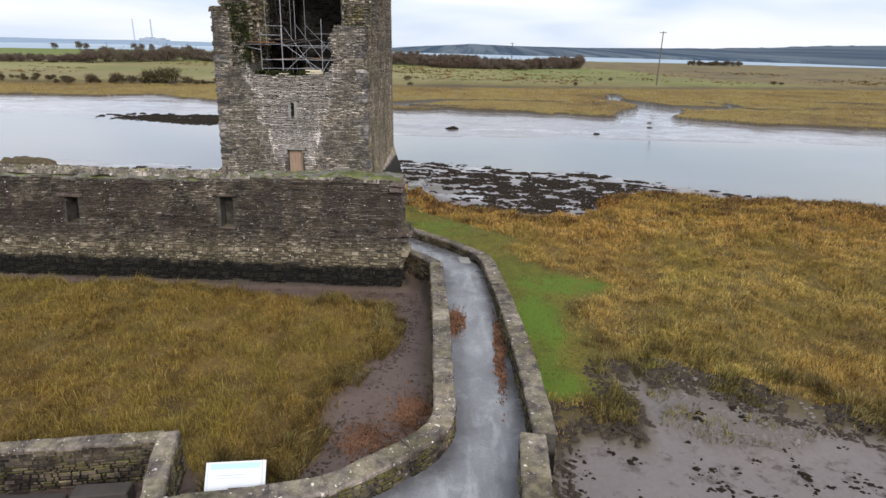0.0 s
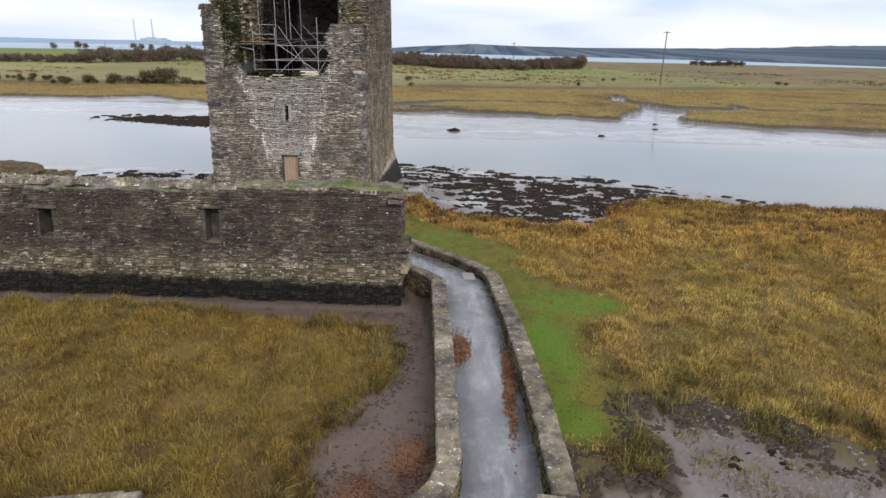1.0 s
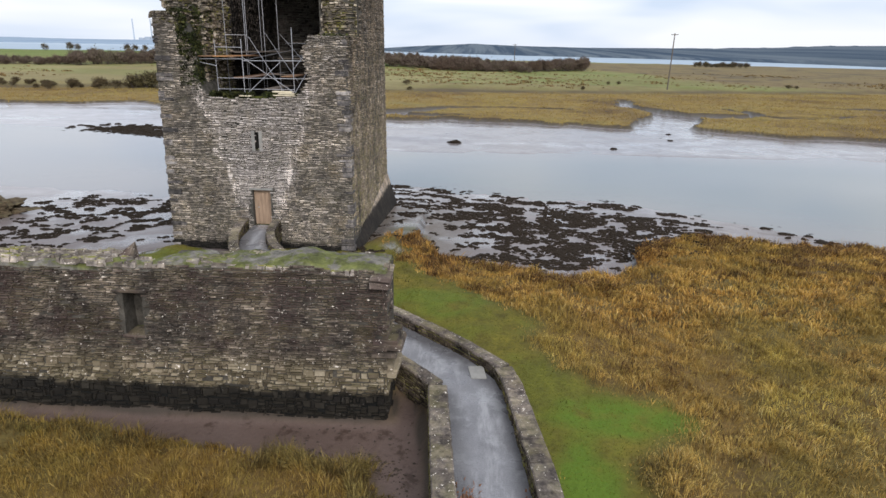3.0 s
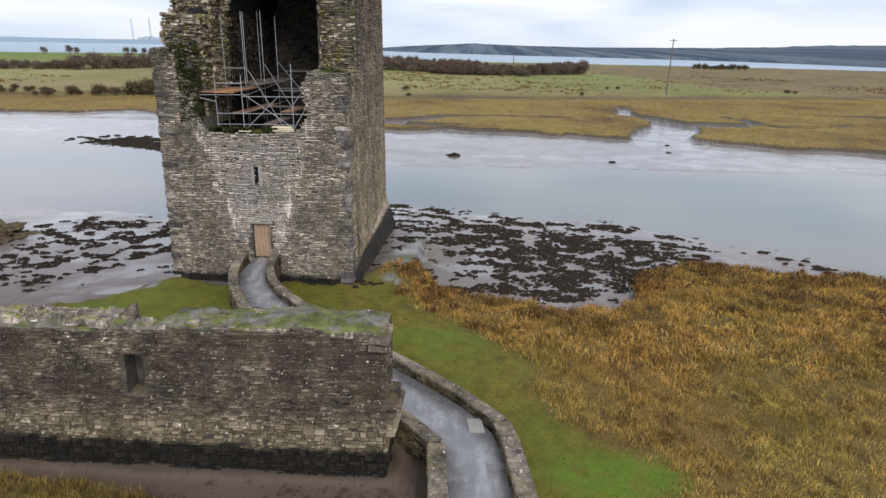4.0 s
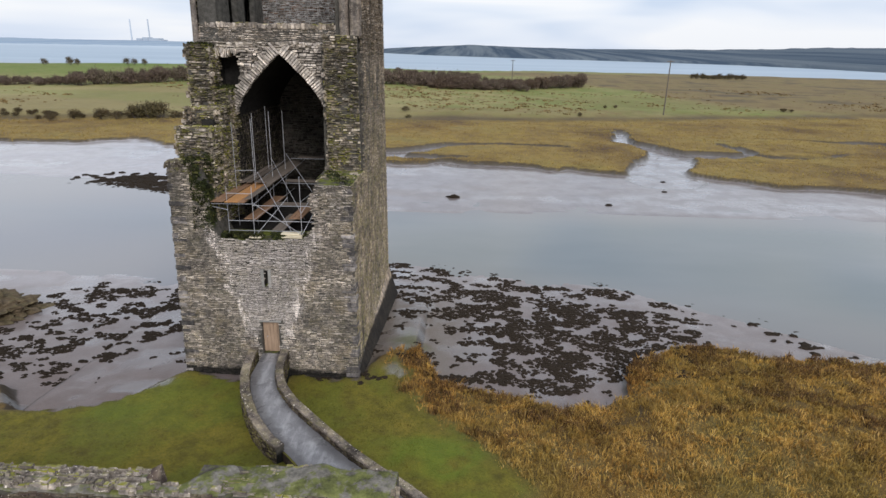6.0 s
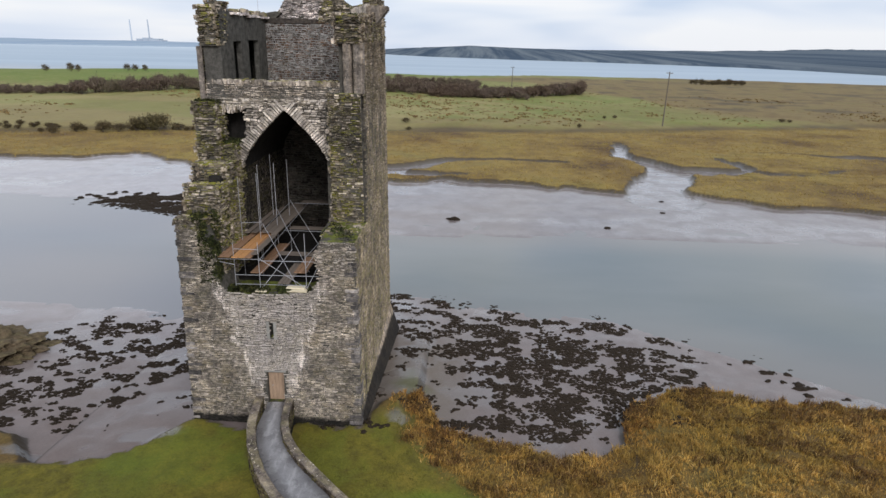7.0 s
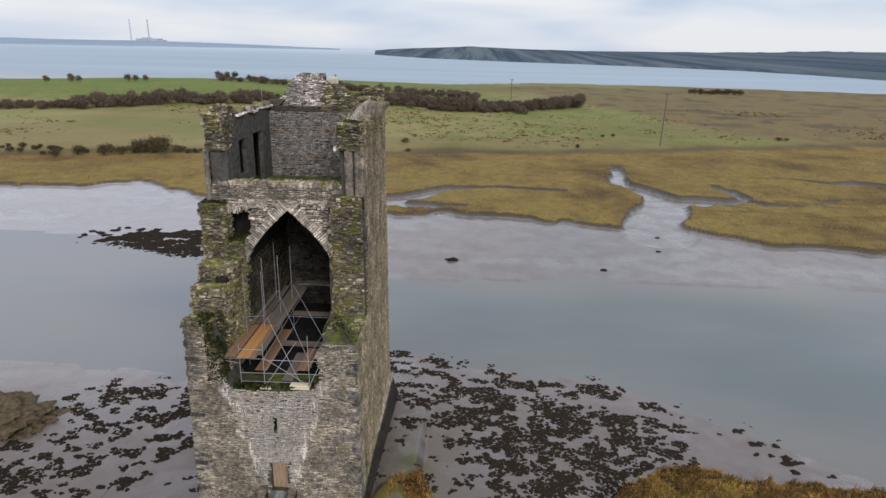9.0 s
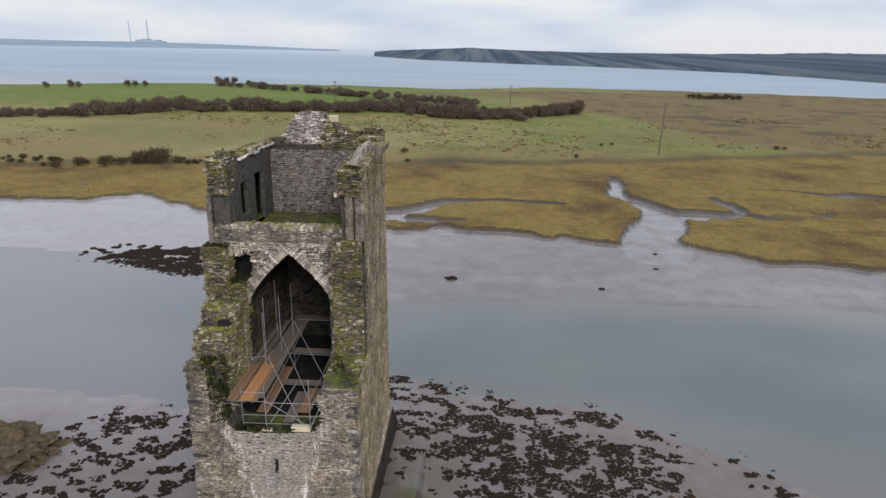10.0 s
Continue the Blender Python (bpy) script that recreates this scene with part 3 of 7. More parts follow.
def blade_material(name, stops, wide_scale=0.16, olive=0.0, mottle=1.0):
    m, t, b = shader(name)
    own = node(t, "ShaderNodeNewGeometry").outputs["Random Per Island"]
    col = ramp(t, own, stops)
    wide = noise_tex(t, wide_scale, 5.0, 0.6)
    col = mix(t, 1.0, col, ramp(t, wide, [(0.3, (0.74, 0.64, 0.55)), (0.5, (1.0, 1.0, 1.0)), (0.7, (1.0, 1.14, 0.95))]), "MULTIPLY")
    col = mix(t, 1.0, col, ramp(t, noise_tex(t, 1.3, 4.0, 0.65), [(0.34, (0.42, 0.38, 0.36)), (0.48, (0.95, 0.95, 0.95)), (0.68, (1.28, 1.25, 1.15))]), "MULTIPLY") if mottle else col
    if olive:
        dull = band(t, noise_tex(t, 0.30, 5.0, 0.65), 0.44, 0.62)
        col = mix(t, calc(t, "MULTIPLY", dull, olive), col, mix(t, own, (0.145, 0.105, 0.024), (0.35, 0.265, 0.066)))
        gold = band(t, position(t)[1], 27.0, 46.0)
        col = mix(t, calc(t, "MULTIPLY", gold, 0.7), col, mix(t, 1.0, col, (1.14, 0.92, 0.82), "MULTIPLY"))
    t.links.new(col, b.inputs["Base Color"])
    b.inputs["Roughness"].default_value = 0.75
    b.inputs["Specular IOR Level"].default_value = 0.2
    return m


REED = blade_material("marsh_grass_blades", [(0.0, (0.14, 0.085, 0.03)), (0.2, (0.335, 0.213, 0.054)), (0.55, (0.50, 0.335, 0.083)), (0.8, (0.61, 0.44, 0.138)), (0.9, (0.34, 0.262, 0.062)), (1.0, (0.70, 0.55, 0.25))], olive=0.75)
REED_DULL = blade_material("dull_marsh_grass_blades", [(0.0, (0.08, 0.042, 0.012)), (0.25, (0.175, 0.104, 0.022)), (0.6, (0.262, 0.17, 0.035)), (0.85, (0.34, 0.226, 0.056)), (1.0, (0.46, 0.325, 0.12))], olive=0.6)
REED_RUSSET = blade_material("russet_tussock_blades", [(0.0, (0.05, 0.026, 0.012)), (0.5, (0.13, 0.068, 0.026)), (0.85, (0.22, 0.125, 0.045)), (1.0, (0.36, 0.24, 0.09))])
REED_DARK = blade_material("dark_tussock_blades", [(0.0, (0.06, 0.044, 0.016)), (0.5, (0.15, 0.11, 0.032)), (0.85, (0.24, 0.185, 0.055)), (1.0, (0.36, 0.27, 0.10))])
WEED = plain_material("bladder_wrack", (0.027, 0.020, 0.014), 0.95, 0, 0.7, 5.0)
WEED.node_tree.nodes["Principled BSDF"].inputs["Specular IOR Level"].default_value = 0.08
LITTER = plain_material("dead_red_weed", (0.25, 0.125, 0.07), 0.9, 0, 0.5, 9.0)
TWIG = blade_material("winter_twigs", [(0.0, (0.075, 0.052, 0.045)), (0.5, (0.15, 0.11, 0.09)), (0.8, (0.21, 0.16, 0.125)), (1.0, (0.155, 0.145, 0.075))], 0.03)
GORSE = blade_material("dark_green_scrub", [(0.0, (0.045, 0.036, 0.02)), (0.6, (0.10, 0.078, 0.04)), (1.0, (0.165, 0.12, 0.06))], 0.05)


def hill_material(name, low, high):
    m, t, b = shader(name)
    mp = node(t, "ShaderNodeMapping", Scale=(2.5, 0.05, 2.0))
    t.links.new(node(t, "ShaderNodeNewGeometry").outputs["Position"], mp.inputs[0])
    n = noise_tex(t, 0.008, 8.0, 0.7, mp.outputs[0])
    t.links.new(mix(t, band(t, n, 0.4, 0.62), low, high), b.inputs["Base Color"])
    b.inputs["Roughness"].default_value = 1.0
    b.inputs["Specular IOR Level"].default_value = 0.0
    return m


# distance haze painted in: both shores get blue-grey base colours
HILL_NEAR = hill_material("hazy_wooded_shore", (0.062, 0.086, 0.118), (0.15, 0.177, 0.2))
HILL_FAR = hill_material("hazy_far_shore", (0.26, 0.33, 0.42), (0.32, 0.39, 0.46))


# ---- the lie of the land ----
SHORE = [(-400, 20), (-120, 30), (-60, 38), (-32, 44), (-26.5, 43.4), (-24.2, 40.2), (-21.3, 40.7), (-18.1, 42.5), (-16.4, 45.2), (-5.4, 45.2), (-4.6, 48.0), (-3.4, 49.5),
         (-2.0, 50.2), (-0.4, 46.6), (1.6, 45.3), (6.9, 43.9), (9.5, 44.2), (11.3, 45.6), (12.0, 49.3), (15.0, 52.0), (19.0, 52.6), (20.8, 51.6), (30.5, 50.8), (45, 49), (80, 46), (160, 40), (500, 10), (2600, -200)]
WATERLINE = [(-400, 55), (-120, 60), (-45, 65.5), (-33, 65.4), (-25, 63.8), (-16, 66), (-6.5, 71.3), (5.3, 67.8), (14.6, 66.6), (22.4, 61.2), (27.7, 57.2), (33, 53.2), (45, 51), (80, 48), (160, 42), (2600, -198)]
FAR_MUD = [(-400, 118), (-120, 112), (-60, 106), (-30, 97), (-9, 91), (15, 93.5), (58, 93.6), (160, 90), (2600, 60)]
FAR_BANK = [(-2600, 330), (-400, 175), (-160, 138), (-100, 137), (-83, 139.5), (-75, 146), (-66, 141), (-56, 134.4), (-30, 128), (-13, 124.8), (-2, 127), (8.6, 125.4), (19, 122.3), (29.5, 119.5), (41.3, 121.5), (45, 117.2), (55, 112.4), (70, 109.6), (160, 104), (400, 80), (2600, -60)]
MARSH_END = [(-2600, 400), (-400, 190), (-127, 172.6), (-80, 182.3), (-21, 188.5), (30, 198.6), (88, 216.8), (149, 236.6), (400, 300), (2600, 500)]
FAR_SHORE = [(-2600, 300), (-700, 330), (-267, 368), (-191, 414), (-90, 455), (-12, 458), (54, 526), (144, 530), (312, 505), (700, 560), (2600, 700)]
CREEK = [((35.0, 116), 6.2), ((36.5, 126), 5.0), ((42, 136), 4.6), ((43.5, 143), 4.4), ((41.5, 150), 3.2), ((37.2, 158), 2.6), ((39.5, 168), 1.7), ((41.2, 179), 0.9)]
CREEK_EAST = [((44, 141.5), 4.8), ((53, 142), 3.4), ((60, 142.3), 1.8), ((66, 141), 0.7), ((73, 141), 0.0), ((90, 150), -0.4)]
CREEK_INLET = [((61.8, 145.5), 1.2), ((60.9, 152), 1.7), ((59.8, 157.5), 0.8)]
CREEK_ARMS = [((68, 169), -0.3), ((84, 168.5), 0.2), ((92, 164), 1.8), ((99, 166), 2.4), ((105, 164), 1.7), ((126, 162), 0.6), ((150, 166), 0.4)]
CREEK_WEST = [((-30, 131), 2.2), ((-18, 134), 3.2), ((-10, 139), 3.0), ((-4, 147), 1.6), ((8, 149), 1.0), ((22, 147), 0.5)]
CREEK_WEST_ARM = [((-22, 133), 3.5), ((-10, 131), 2.2), ((0, 130.5), 0.8)]


def along(line, x):
    return np.interp(x, [p[0] for p in line], [p[1] for p in line])


def creek_depth(line, x, y):
    """How far inside a channel of varying half width the points are."""
    best = np.full(np.broadcast(x, y).shape, -1e9)
    for ((x0, y0), w0), ((x1, y1), w1) in zip(line, line[1:]):
        dx, dy = x1 - x0, y1 - y0
        k = np.clip(((x - x0) * dx + (y - y0) * dy) / (dx * dx + dy * dy), 0, 1)
        best = np.maximum(best, w0 + (w1 - w0) * k - np.hypot(x - x0 - k * dx, y - y0 - k * dy))
    return best


LEFT_GRASS = [(-2.6, 14.7), (-2.1, 16.9), (-2.0, 18.7), (-1.4, 20.9), (-0.9, 22.7), (-0.8, 24.7), (-1.2, 26.3), (-4.7, 26.5), (-8.9, 27.0), (-10.9, 27.6), (-45, 27.6), (-45, 15.6), (-6, 15.6), (-4.9, 14.6)]
LEFT_FLAT = [(-2.8, 12.0), (1.1, 16.0), (0.9, 19), (0.5, 26), (-0.2, 30.0), (-1.0, 30.5), (-1.0, 28.8), (-45, 28.9), (-45, 11.0)]
BAY = [(6.9, 21.2), (7.2, 19.1), (7.0, 17.9), (5.0, 18.2), (4.4, 17.0), (4.3, 9), (3.8, -20), (60, -20), (45, 14), (24, 17.3), (14.6, 18.2), (12.8, 18.9), (11.5, 19.4), (10.9, 20.4), (9.0, 21.0)]
BAY_TONGUE = [(8.3, 20.2), (8.0, 18.6), (9.3, 17.6), (11.2, 17.6), (13.5, 18.4), (12.0, 20.0), (9.5, 21.2)]
GREEN_STRIP = [(4.2, 18.6), (6.2, 19.9), (6.1, 22.6), (6.3, 26.0), (8.2, 28.0), (9.2, 28.9), (8.6, 30.0), (6.6, 31.0), (5.2, 32.4), (4.2, 34.4), (4.1, 37.0), (2.0, 40.0), (-0.7, 42.4), (-2.3, 44.6), (-3.4, 47.6), (-5.3, 45.5), (-9.4, 45.5), (-9.0, 41.8), (-4.5, 37.2), (-1.0, 34.2), (2.9, 30.4), (3.6, 25.5), (4.1, 20.0)]
LAWN = [(-45, 30.0), (-1.3, 30.0), (-1.3, 33.0), (-6.5, 36.6), (-11.5, 42.0), (-11.8, 45.6), (-16.4, 45.6), (-18.1, 42.7), (-21.3, 40.9), (-24.0, 40.2), (-45, 38.0)]
PATH_BAND = [(-3.5, 11.0), (-1.0, 12.6), (1.9, 15.6), (1.3, 22.5), (0.7, 29.4), (-1.2, 31.6), (-7.0, 36.7), (-10.5, 41.1), (-11.6, 45.6), (-9.9, 45.6), (-9.3, 41.6), (-4.7, 37.2), (0.0, 33.4), (2.9, 30.2), (3.6, 21.0), (3.9, 15.6), (3.4, 10.0)]
POOLS = [((-3.2, 46.9), 0.6, 0.8), ((-18.6, 43.9), 1.6, 0.8), ((-25.2, 41.6), 1.0, 0.5)]


LUSH = [((6.6, 28.9), 2.6, 1.2, 1.0), ((4.9, 24.0), 0.9, 3.2, 1.0), ((5.0, 20.0), 0.8, 1.2, 0.9), ((-15.5, 41.5), 5.5, 2.6, 0.3), ((-27, 35.5), 6.0, 2.4, 0.3), ((0.3, 38.2), 2.4, 1.8, 0.6)]


def land(x, y, cover=False):
    """Height of the ground and what covers it; cover: with the eroded edges and the lush turf."""
    x, y = np.asarray(x, float), np.asarray(y, float)
    near = np.hypot(x, y - 40) < 90
    jag = (fbm(x * 0.45, y * 0.45, 5) - 0.5) * 2.4 + (fbm(x * 1.9, y * 1.9, 11, 3) - 0.5) * 1.0
    shore = along(SHORE, x) + jag * 0.8
    wl = along(WATERLINE, x)
    fm = along(FAR_MUD, x)
    bank = along(FAR_BANK, x) + (fbm(x * 0.25, y * 0.25, 21) - 0.5) * 5.0
    mend = along(MARSH_END, x) + (fbm(x * 0.05, y * 0.05, 31) - 0.5) * 16
    fsh = along(FAR_SHORE, x) + (fbm(x * 0.01, y * 0.01, 41) - 0.5) * 20
    # near land
    z_land = 1.85 - 0.2 * smooth(36, 46, y) + (fbm(x * 0.3, y * 0.3, 2) - 0.5) * 0.25 + (fbm(x * 1.5, y * 1.5, 3, 3) - 0.5) * 0.12
    z_land = z_land - 0.35 * smooth(28, 50, x) - 0.45 * smooth(0, 8, y - (shore - 8)) * (x > -3)
    mudtop = np.where((x > -24) & (x < -2), 1.45, 0.85)
    k = np.clip((y - shore) / np.maximum(wl - shore, 0.5), 0, 1)
    z_mud = mudtop * (1 - k) ** 1.15 + (fbm(x * 0.6, y * 0.6, 7) - 0.5) * 0.14
    z_chan = -0.05 - 0.5 * smooth(0, 8, y - wl) * (1 - smooth(-10, 0, y - fm))
    z_far_mud = 0.03 + 0.22 * smooth(0, 25, y - fm) + (fbm(x * 0.12, y * 0.2, 8) - 0.5) * 0.22
    z = np.where(y < shore, z_land, np.where(y < wl, z_mud, np.where(y < fm, z_chan, z_far_mud)))
    edge = smooth(-0.25, 0.35, y - shore)
    z = np.where((y > shore - 1) & (y < shore + 1) & (y < wl), z_land * (1 - edge) + z_mud * edge, z)
    # far marsh, cut by creeks
    on_bank = smooth(-0.4, 0.9, y - bank)
    z_marsh = 0.95 + 0.25 * smooth(0, 40, y - bank) + (fbm(x * 0.1, y * 0.1, 9) - 0.5) * 0.4
    rise = smooth(0, 200, y - mend)
    z_field = z_marsh + 1.3 * smooth(-6, 10, y - mend) + 2.2 * rise + 3.0 * smooth(-120, 200, -x) * smooth(40, 160, y - mend)
    z_up = np.where(y > mend - 8, z_field, z_marsh)
    z = z * (1 - on_bank) + z_up * on_bank
    wig = (fbm(x * 0.3, y * 0.3, 51) - 0.5) * 2.4
    cut = np.maximum(np.maximum(creek_depth(CREEK, x, y), creek_depth(CREEK_EAST, x, y)), np.maximum(creek_depth(CREEK_WEST, x, y), creek_depth(CREEK_WEST_ARM, x, y))) + wig
    cut = np.maximum(cut, np.maximum(creek_depth(CREEK_ARMS, x, y), creek_depth(CREEK_INLET, x, y)) + wig * 0.5)
    gut = smooth(-0.5, 0.3, cut)
    runnel = 0.8 * smooth(0.9, 0.96, 1 - np.abs(fbm(x * 0.022 + 5, y * 0.05, 61) - 0.5) * 6) * smooth(12, 25, y - bank) * (1 - smooth(-30, -12, y - mend)) * (x > 20)
    z = z * (1 - gut) + (0.05 + 0.1 * fbm(x, y, 4)) * gut - 0.35 * runnel * (1 - gut)
    z = np.where(y > fsh, z - 9 * smooth(0, 30, y - fsh), z)
    # near bay and the flat by the curtain wall
    bay = poly_distance(BAY, x, y) + jag * 0.7
    bay = np.where(y < 30, bay, -9)
    inbay = smooth(-0.1, 0.4, bay)
    z = z * (1 - inbay) + (1.42 + 0.2 * fbm(x * 0.9, y * 0.9, 12)) * inbay
    flat = smooth(-0.3, 0.3, poly_distance(LEFT_FLAT, x, y))
    grassy = smooth(-0.15, 0.3, poly_distance(LEFT_GRASS, x, y) + jag * 0.45)
    bare = flat * (1 - grassy)
    z = z * (1 - bare) + (1.33 + 0.35 * smooth(28, 20, y) + 0.12 * fbm(x * 0.8, y * 0.8, 13)) * bare
    rim = smooth(1.0, 0.15, np.abs(bay + 0.1)) * (y < 30) * smooth(-1.5, 0.5, x - 5)
    tongue = smooth(-0.6, 0.6, poly_distance(BAY_TONGUE, x, y) + jag)
    z = z + tongue * inbay * (0.10 + 0.25 * (fbm(x * 2.2, y * 2.2, 15, 3) - 0.5)) + rim * inbay * 0.12 * (fbm(x * 3, y * 3, 16, 2) - 0.3)
    # banked up under the causeway
    pd = poly_distance(PATH_BAND, x, y)
    z = np.where(pd > 0.25, np.minimum(z, 1.9), z)
    # cover
    mud = np.where(y > shore, 1 - smooth(-0.5, 0.4, y - bank), 0.0)
    mud = np.maximum(mud, np.maximum(inbay * (1 - 0.8 * rim) * (1 - 0.35 * tongue), bare))
    mud = np.maximum(mud, gut * (y > 100))
    mud = np.where(y > fsh + 4, 1, mud)
    grn = np.maximum(smooth(-1.1, 0.8, poly_distance(GREEN_STRIP, x, y) + jag * 1.0), smooth(-0.3, 0.5, poly_distance(LAWN, x, y))) * (1 - mud) * near
    ditch = smooth(4.5, 1.5, np.abs(y - mend + 2))
    reed = (1 - mud) * (1 - grn) * (y < mend) * (1 - 0.6 * ditch) * (1 - 0.9 * rim) * (1 - inbay * 0.9)
    beyond = smooth(-4, 6, y - mend)
    patch = fbm(x * 0.013, y * 0.02, 71)
    pasture = beyond * np.clip(smooth(0.42, 0.56, patch + 0.25 * smooth(60, 140, y - mend) - 0.5 * smooth(70, 170, x) * (1 - smooth(190, 290, y - mend))), 0, 1)
    pool = np.zeros_like(x)
    for (cx, cy), rx, ry in POOLS:
        pool = np.maximum(pool, smooth(1.25, 0.85, np.hypot((x - cx) / rx, (y - cy) / ry) + (fbm(x * 1.2, y * 1.2, 77) - 0.5) * 0.9))
    pool = np.maximum(pool, gut * (y > 100) * 0.3)
    pool = np.maximum(pool, 0.28 * mud * smooth(0.46, 0.62, fbm(x * 0.05, y * 0.12, 78)) * (y > 75) * (y < fsh))
    pool = np.maximum(pool, 0.5 * mud * smooth(0.5, 0.65, fbm(x * 0.35, y * 0.35, 79)) * (y > shore) * (y < 75))
    z = z - 0.04 * (pool > 0.5) * (y < 60)
    beyond = beyond * (1 - 0.6 * ditch)
    z = z + near * reed * (0.5 * (fbm(x * 0.85, y * 0.85, 17, 3) - 0.5) + 0.16 * (fbm(x * 2.6, y * 2.6, 18, 2) - 0.5))
    if not cover:
        return z, grn, mud, reed * (1 - beyond), pasture * (1 - mud) * (1 - 0.6 * ditch), beyond * (1 - mud), pool
    # eroded creek edges, runnels, the field ditch and boggy hollows
    scar = np.maximum(smooth(-0.6, -0.3, cut + (fbm(x * 1.1, y * 1.1, 68, 3) - 0.5) * 1.6) * (1 - smooth(-0.1, 0.5, cut)) * (y > 100), 0.8 * runnel * smooth(0.4, 0.55, fbm(x * 0.06, y * 0.06, 62)))
    scar = np.maximum(scar, 0.9 * np.minimum(smooth(0.02, 0.12, on_bank), 1 - smooth(0.8, 1.0, on_bank)) * (y < mend - 20))
    scar = np.maximum(scar, 0.7 * smooth(2.2, 0.6, np.abs(y - mend + 1.5)) * smooth(0.35, 0.5, fbm(x * 0.09, y * 0.09, 63)) * (y > 100))
    bog = smooth(-12, 14, y + (fbm(x * 0.04, y * 0.04, 67) - 0.5) * 40 - np.interp(x, [40, 59, 77, 96, 134, 250], [400, 338, 309, 246, 222, 235])) * (1 - smooth(-60, -30, y - fsh) * smooth(190, 90, x))
    scar = np.maximum(scar, 0.85 * bog * smooth(0.61, 0.65, fbm(x * 0.06, y * 0.13, 64)) * smooth(250, 280, y))
    pasture = np.maximum(beyond * (0.55 + 0.45 * pasture) * (1 - bog), 0.9 * smooth(190, 90, x) * beyond * smooth(-50, -25, y - fsh))
    turf = np.zeros_like(x)
    for (cx, cy), rx, ry, k in LUSH:
        turf = np.maximum(turf, k * smooth(1.3, 0.6, np.hypot((x - cx) / rx, (y - cy) / ry) + (fbm(x * 0.8, y * 0.8, 65) - 0.5) * 1.1))
    turf = turf * grn
    beyond_green = beyond * smooth(0.45, 0.6, fbm(x * 0.02, y * 0.035, 66)) * (1 - bog) * (1 - mud)
    turf = np.maximum(turf, 0.28 * beyond_green + 0.65 * beyond * (1 - mud) * smooth(100, 125, y - mend) * smooth(40, -20, x) * (1 - bog))
    return z, grn, mud, reed * (1 - beyond), pasture * (1 - mud) * (1 - 0.6 * ditch), beyond * (1 - mud), pool, scar, turf


def spread(parts):
    return np.concatenate([np.arange(a, b, s) for a, b, s in parts])


def geometric(a, b, s, g):
    out = [a]
    while abs(out[-1] - a) < abs(b - a):
        out.append(out[-1] + math.copysign(s, b - a))
        s *= g
    return np.array(out[1:])


gx = np.concatenate([geometric(-110, -2600, 0.9, 1.05)[::-1], spread([(-110, -30, 0.7), (-30, 40, 0.33), (40, 150, 0.6)]), geometric(149.6, 2600, 0.9, 1.05)])
gy = np.concatenate([geometric(8, -120, 0.8, 1.15)[::-1], spread([(8, 72, 0.33), (72, 108, 1.0), (108, 190, 0.5)]), geometric(189.5, 760, 0.9, 1.03)])
GX, GY = np.meshgrid(gx, gy)
GZ, LAWN_M, MUD_M, REED_M, FIELD_M, ROUGH_M, POOL_M, SCAR_M, LUSH_M = land(GX, GY, True)
nx, ny = len(gx), len(gy)
idx = np.arange(nx * ny).reshape(ny, nx)
gfaces = np.stack([idx[:-1, :-1], idx[:-1, 1:], idx[1:, 1:], idx[1:, :-1]], -1).reshape(-1, 4)
gmesh = mesh_of("ground", np.stack([GX, GY, GZ], -1).reshape(-1, 3), gfaces, True)
for attr, (r_, g_, b_, a_) in (("zone", (LAWN_M, MUD_M, REED_M, SCAR_M)), ("zone_far", (FIELD_M, ROUGH_M, POOL_M, LUSH_M))):
    layer = gmesh.attributes.new(attr, "FLOAT_COLOR", "POINT")
    layer.data.foreach_set("color", np.stack([r_, g_, b_, a_], -1).astype(np.float32).ravel())
put("ground", gmesh, GROUND, label="tidal salt marsh, lawn, grey mudflats and far green pasture", category="ground", kind="structure")

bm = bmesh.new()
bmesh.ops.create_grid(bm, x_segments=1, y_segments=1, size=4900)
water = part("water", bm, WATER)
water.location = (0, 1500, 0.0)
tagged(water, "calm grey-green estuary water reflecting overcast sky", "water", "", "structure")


def ground_z(x, y):
    return float(land(np.array([x]), np.array([y]))[0][0])


# ---- far shores ----
def ridge(name, crest, material, label):
    """A low shore: crest rows of shore x, y and crest x, y, z, with a wavy wooded top."""
    rows = []
    xs = np.linspace(0, len(crest) - 1, 160)
    cols = np.array(crest, float)
    v = np.stack([np.interp(xs, np.arange(len(crest)), cols[:, i]) for i in range(5)], 1)
    rough_top = 1 + 0.10 * (fbm(xs * 2.3, xs * 0, 90) - 0.5) + 0.12 * (fbm(xs * 9, xs * 0, 91) - 0.5)
    for k, h in ((0, -0.02), (0.01, 0.14), (0.25, 0.42), (0.6, 0.8), (0.97, 0.97), (1.0, 1.0), (1.02, 0.97), (1.2, 0.6)):
        rows.append(np.stack([v[:, 0] + (v[:, 2] - v[:, 0]) * k, v[:, 1] + (v[:, 3] - v[:, 1]) * k, v[:, 4] * h * (rough_top if h == 1.0 else 1.0)], 1))
    verts = np.concatenate(rows)
    n = len(xs)
    ids = np.arange(len(verts)).reshape(len(rows), n)
    faces = np.stack([ids[:-1, :-1], ids[:-1, 1:], ids[1:, 1:], ids[1:, :-1]], -1).reshape(-1, 4)
    put(name, mesh_of(name, verts, faces, True), material, label=label, category="hills", kind="structure")


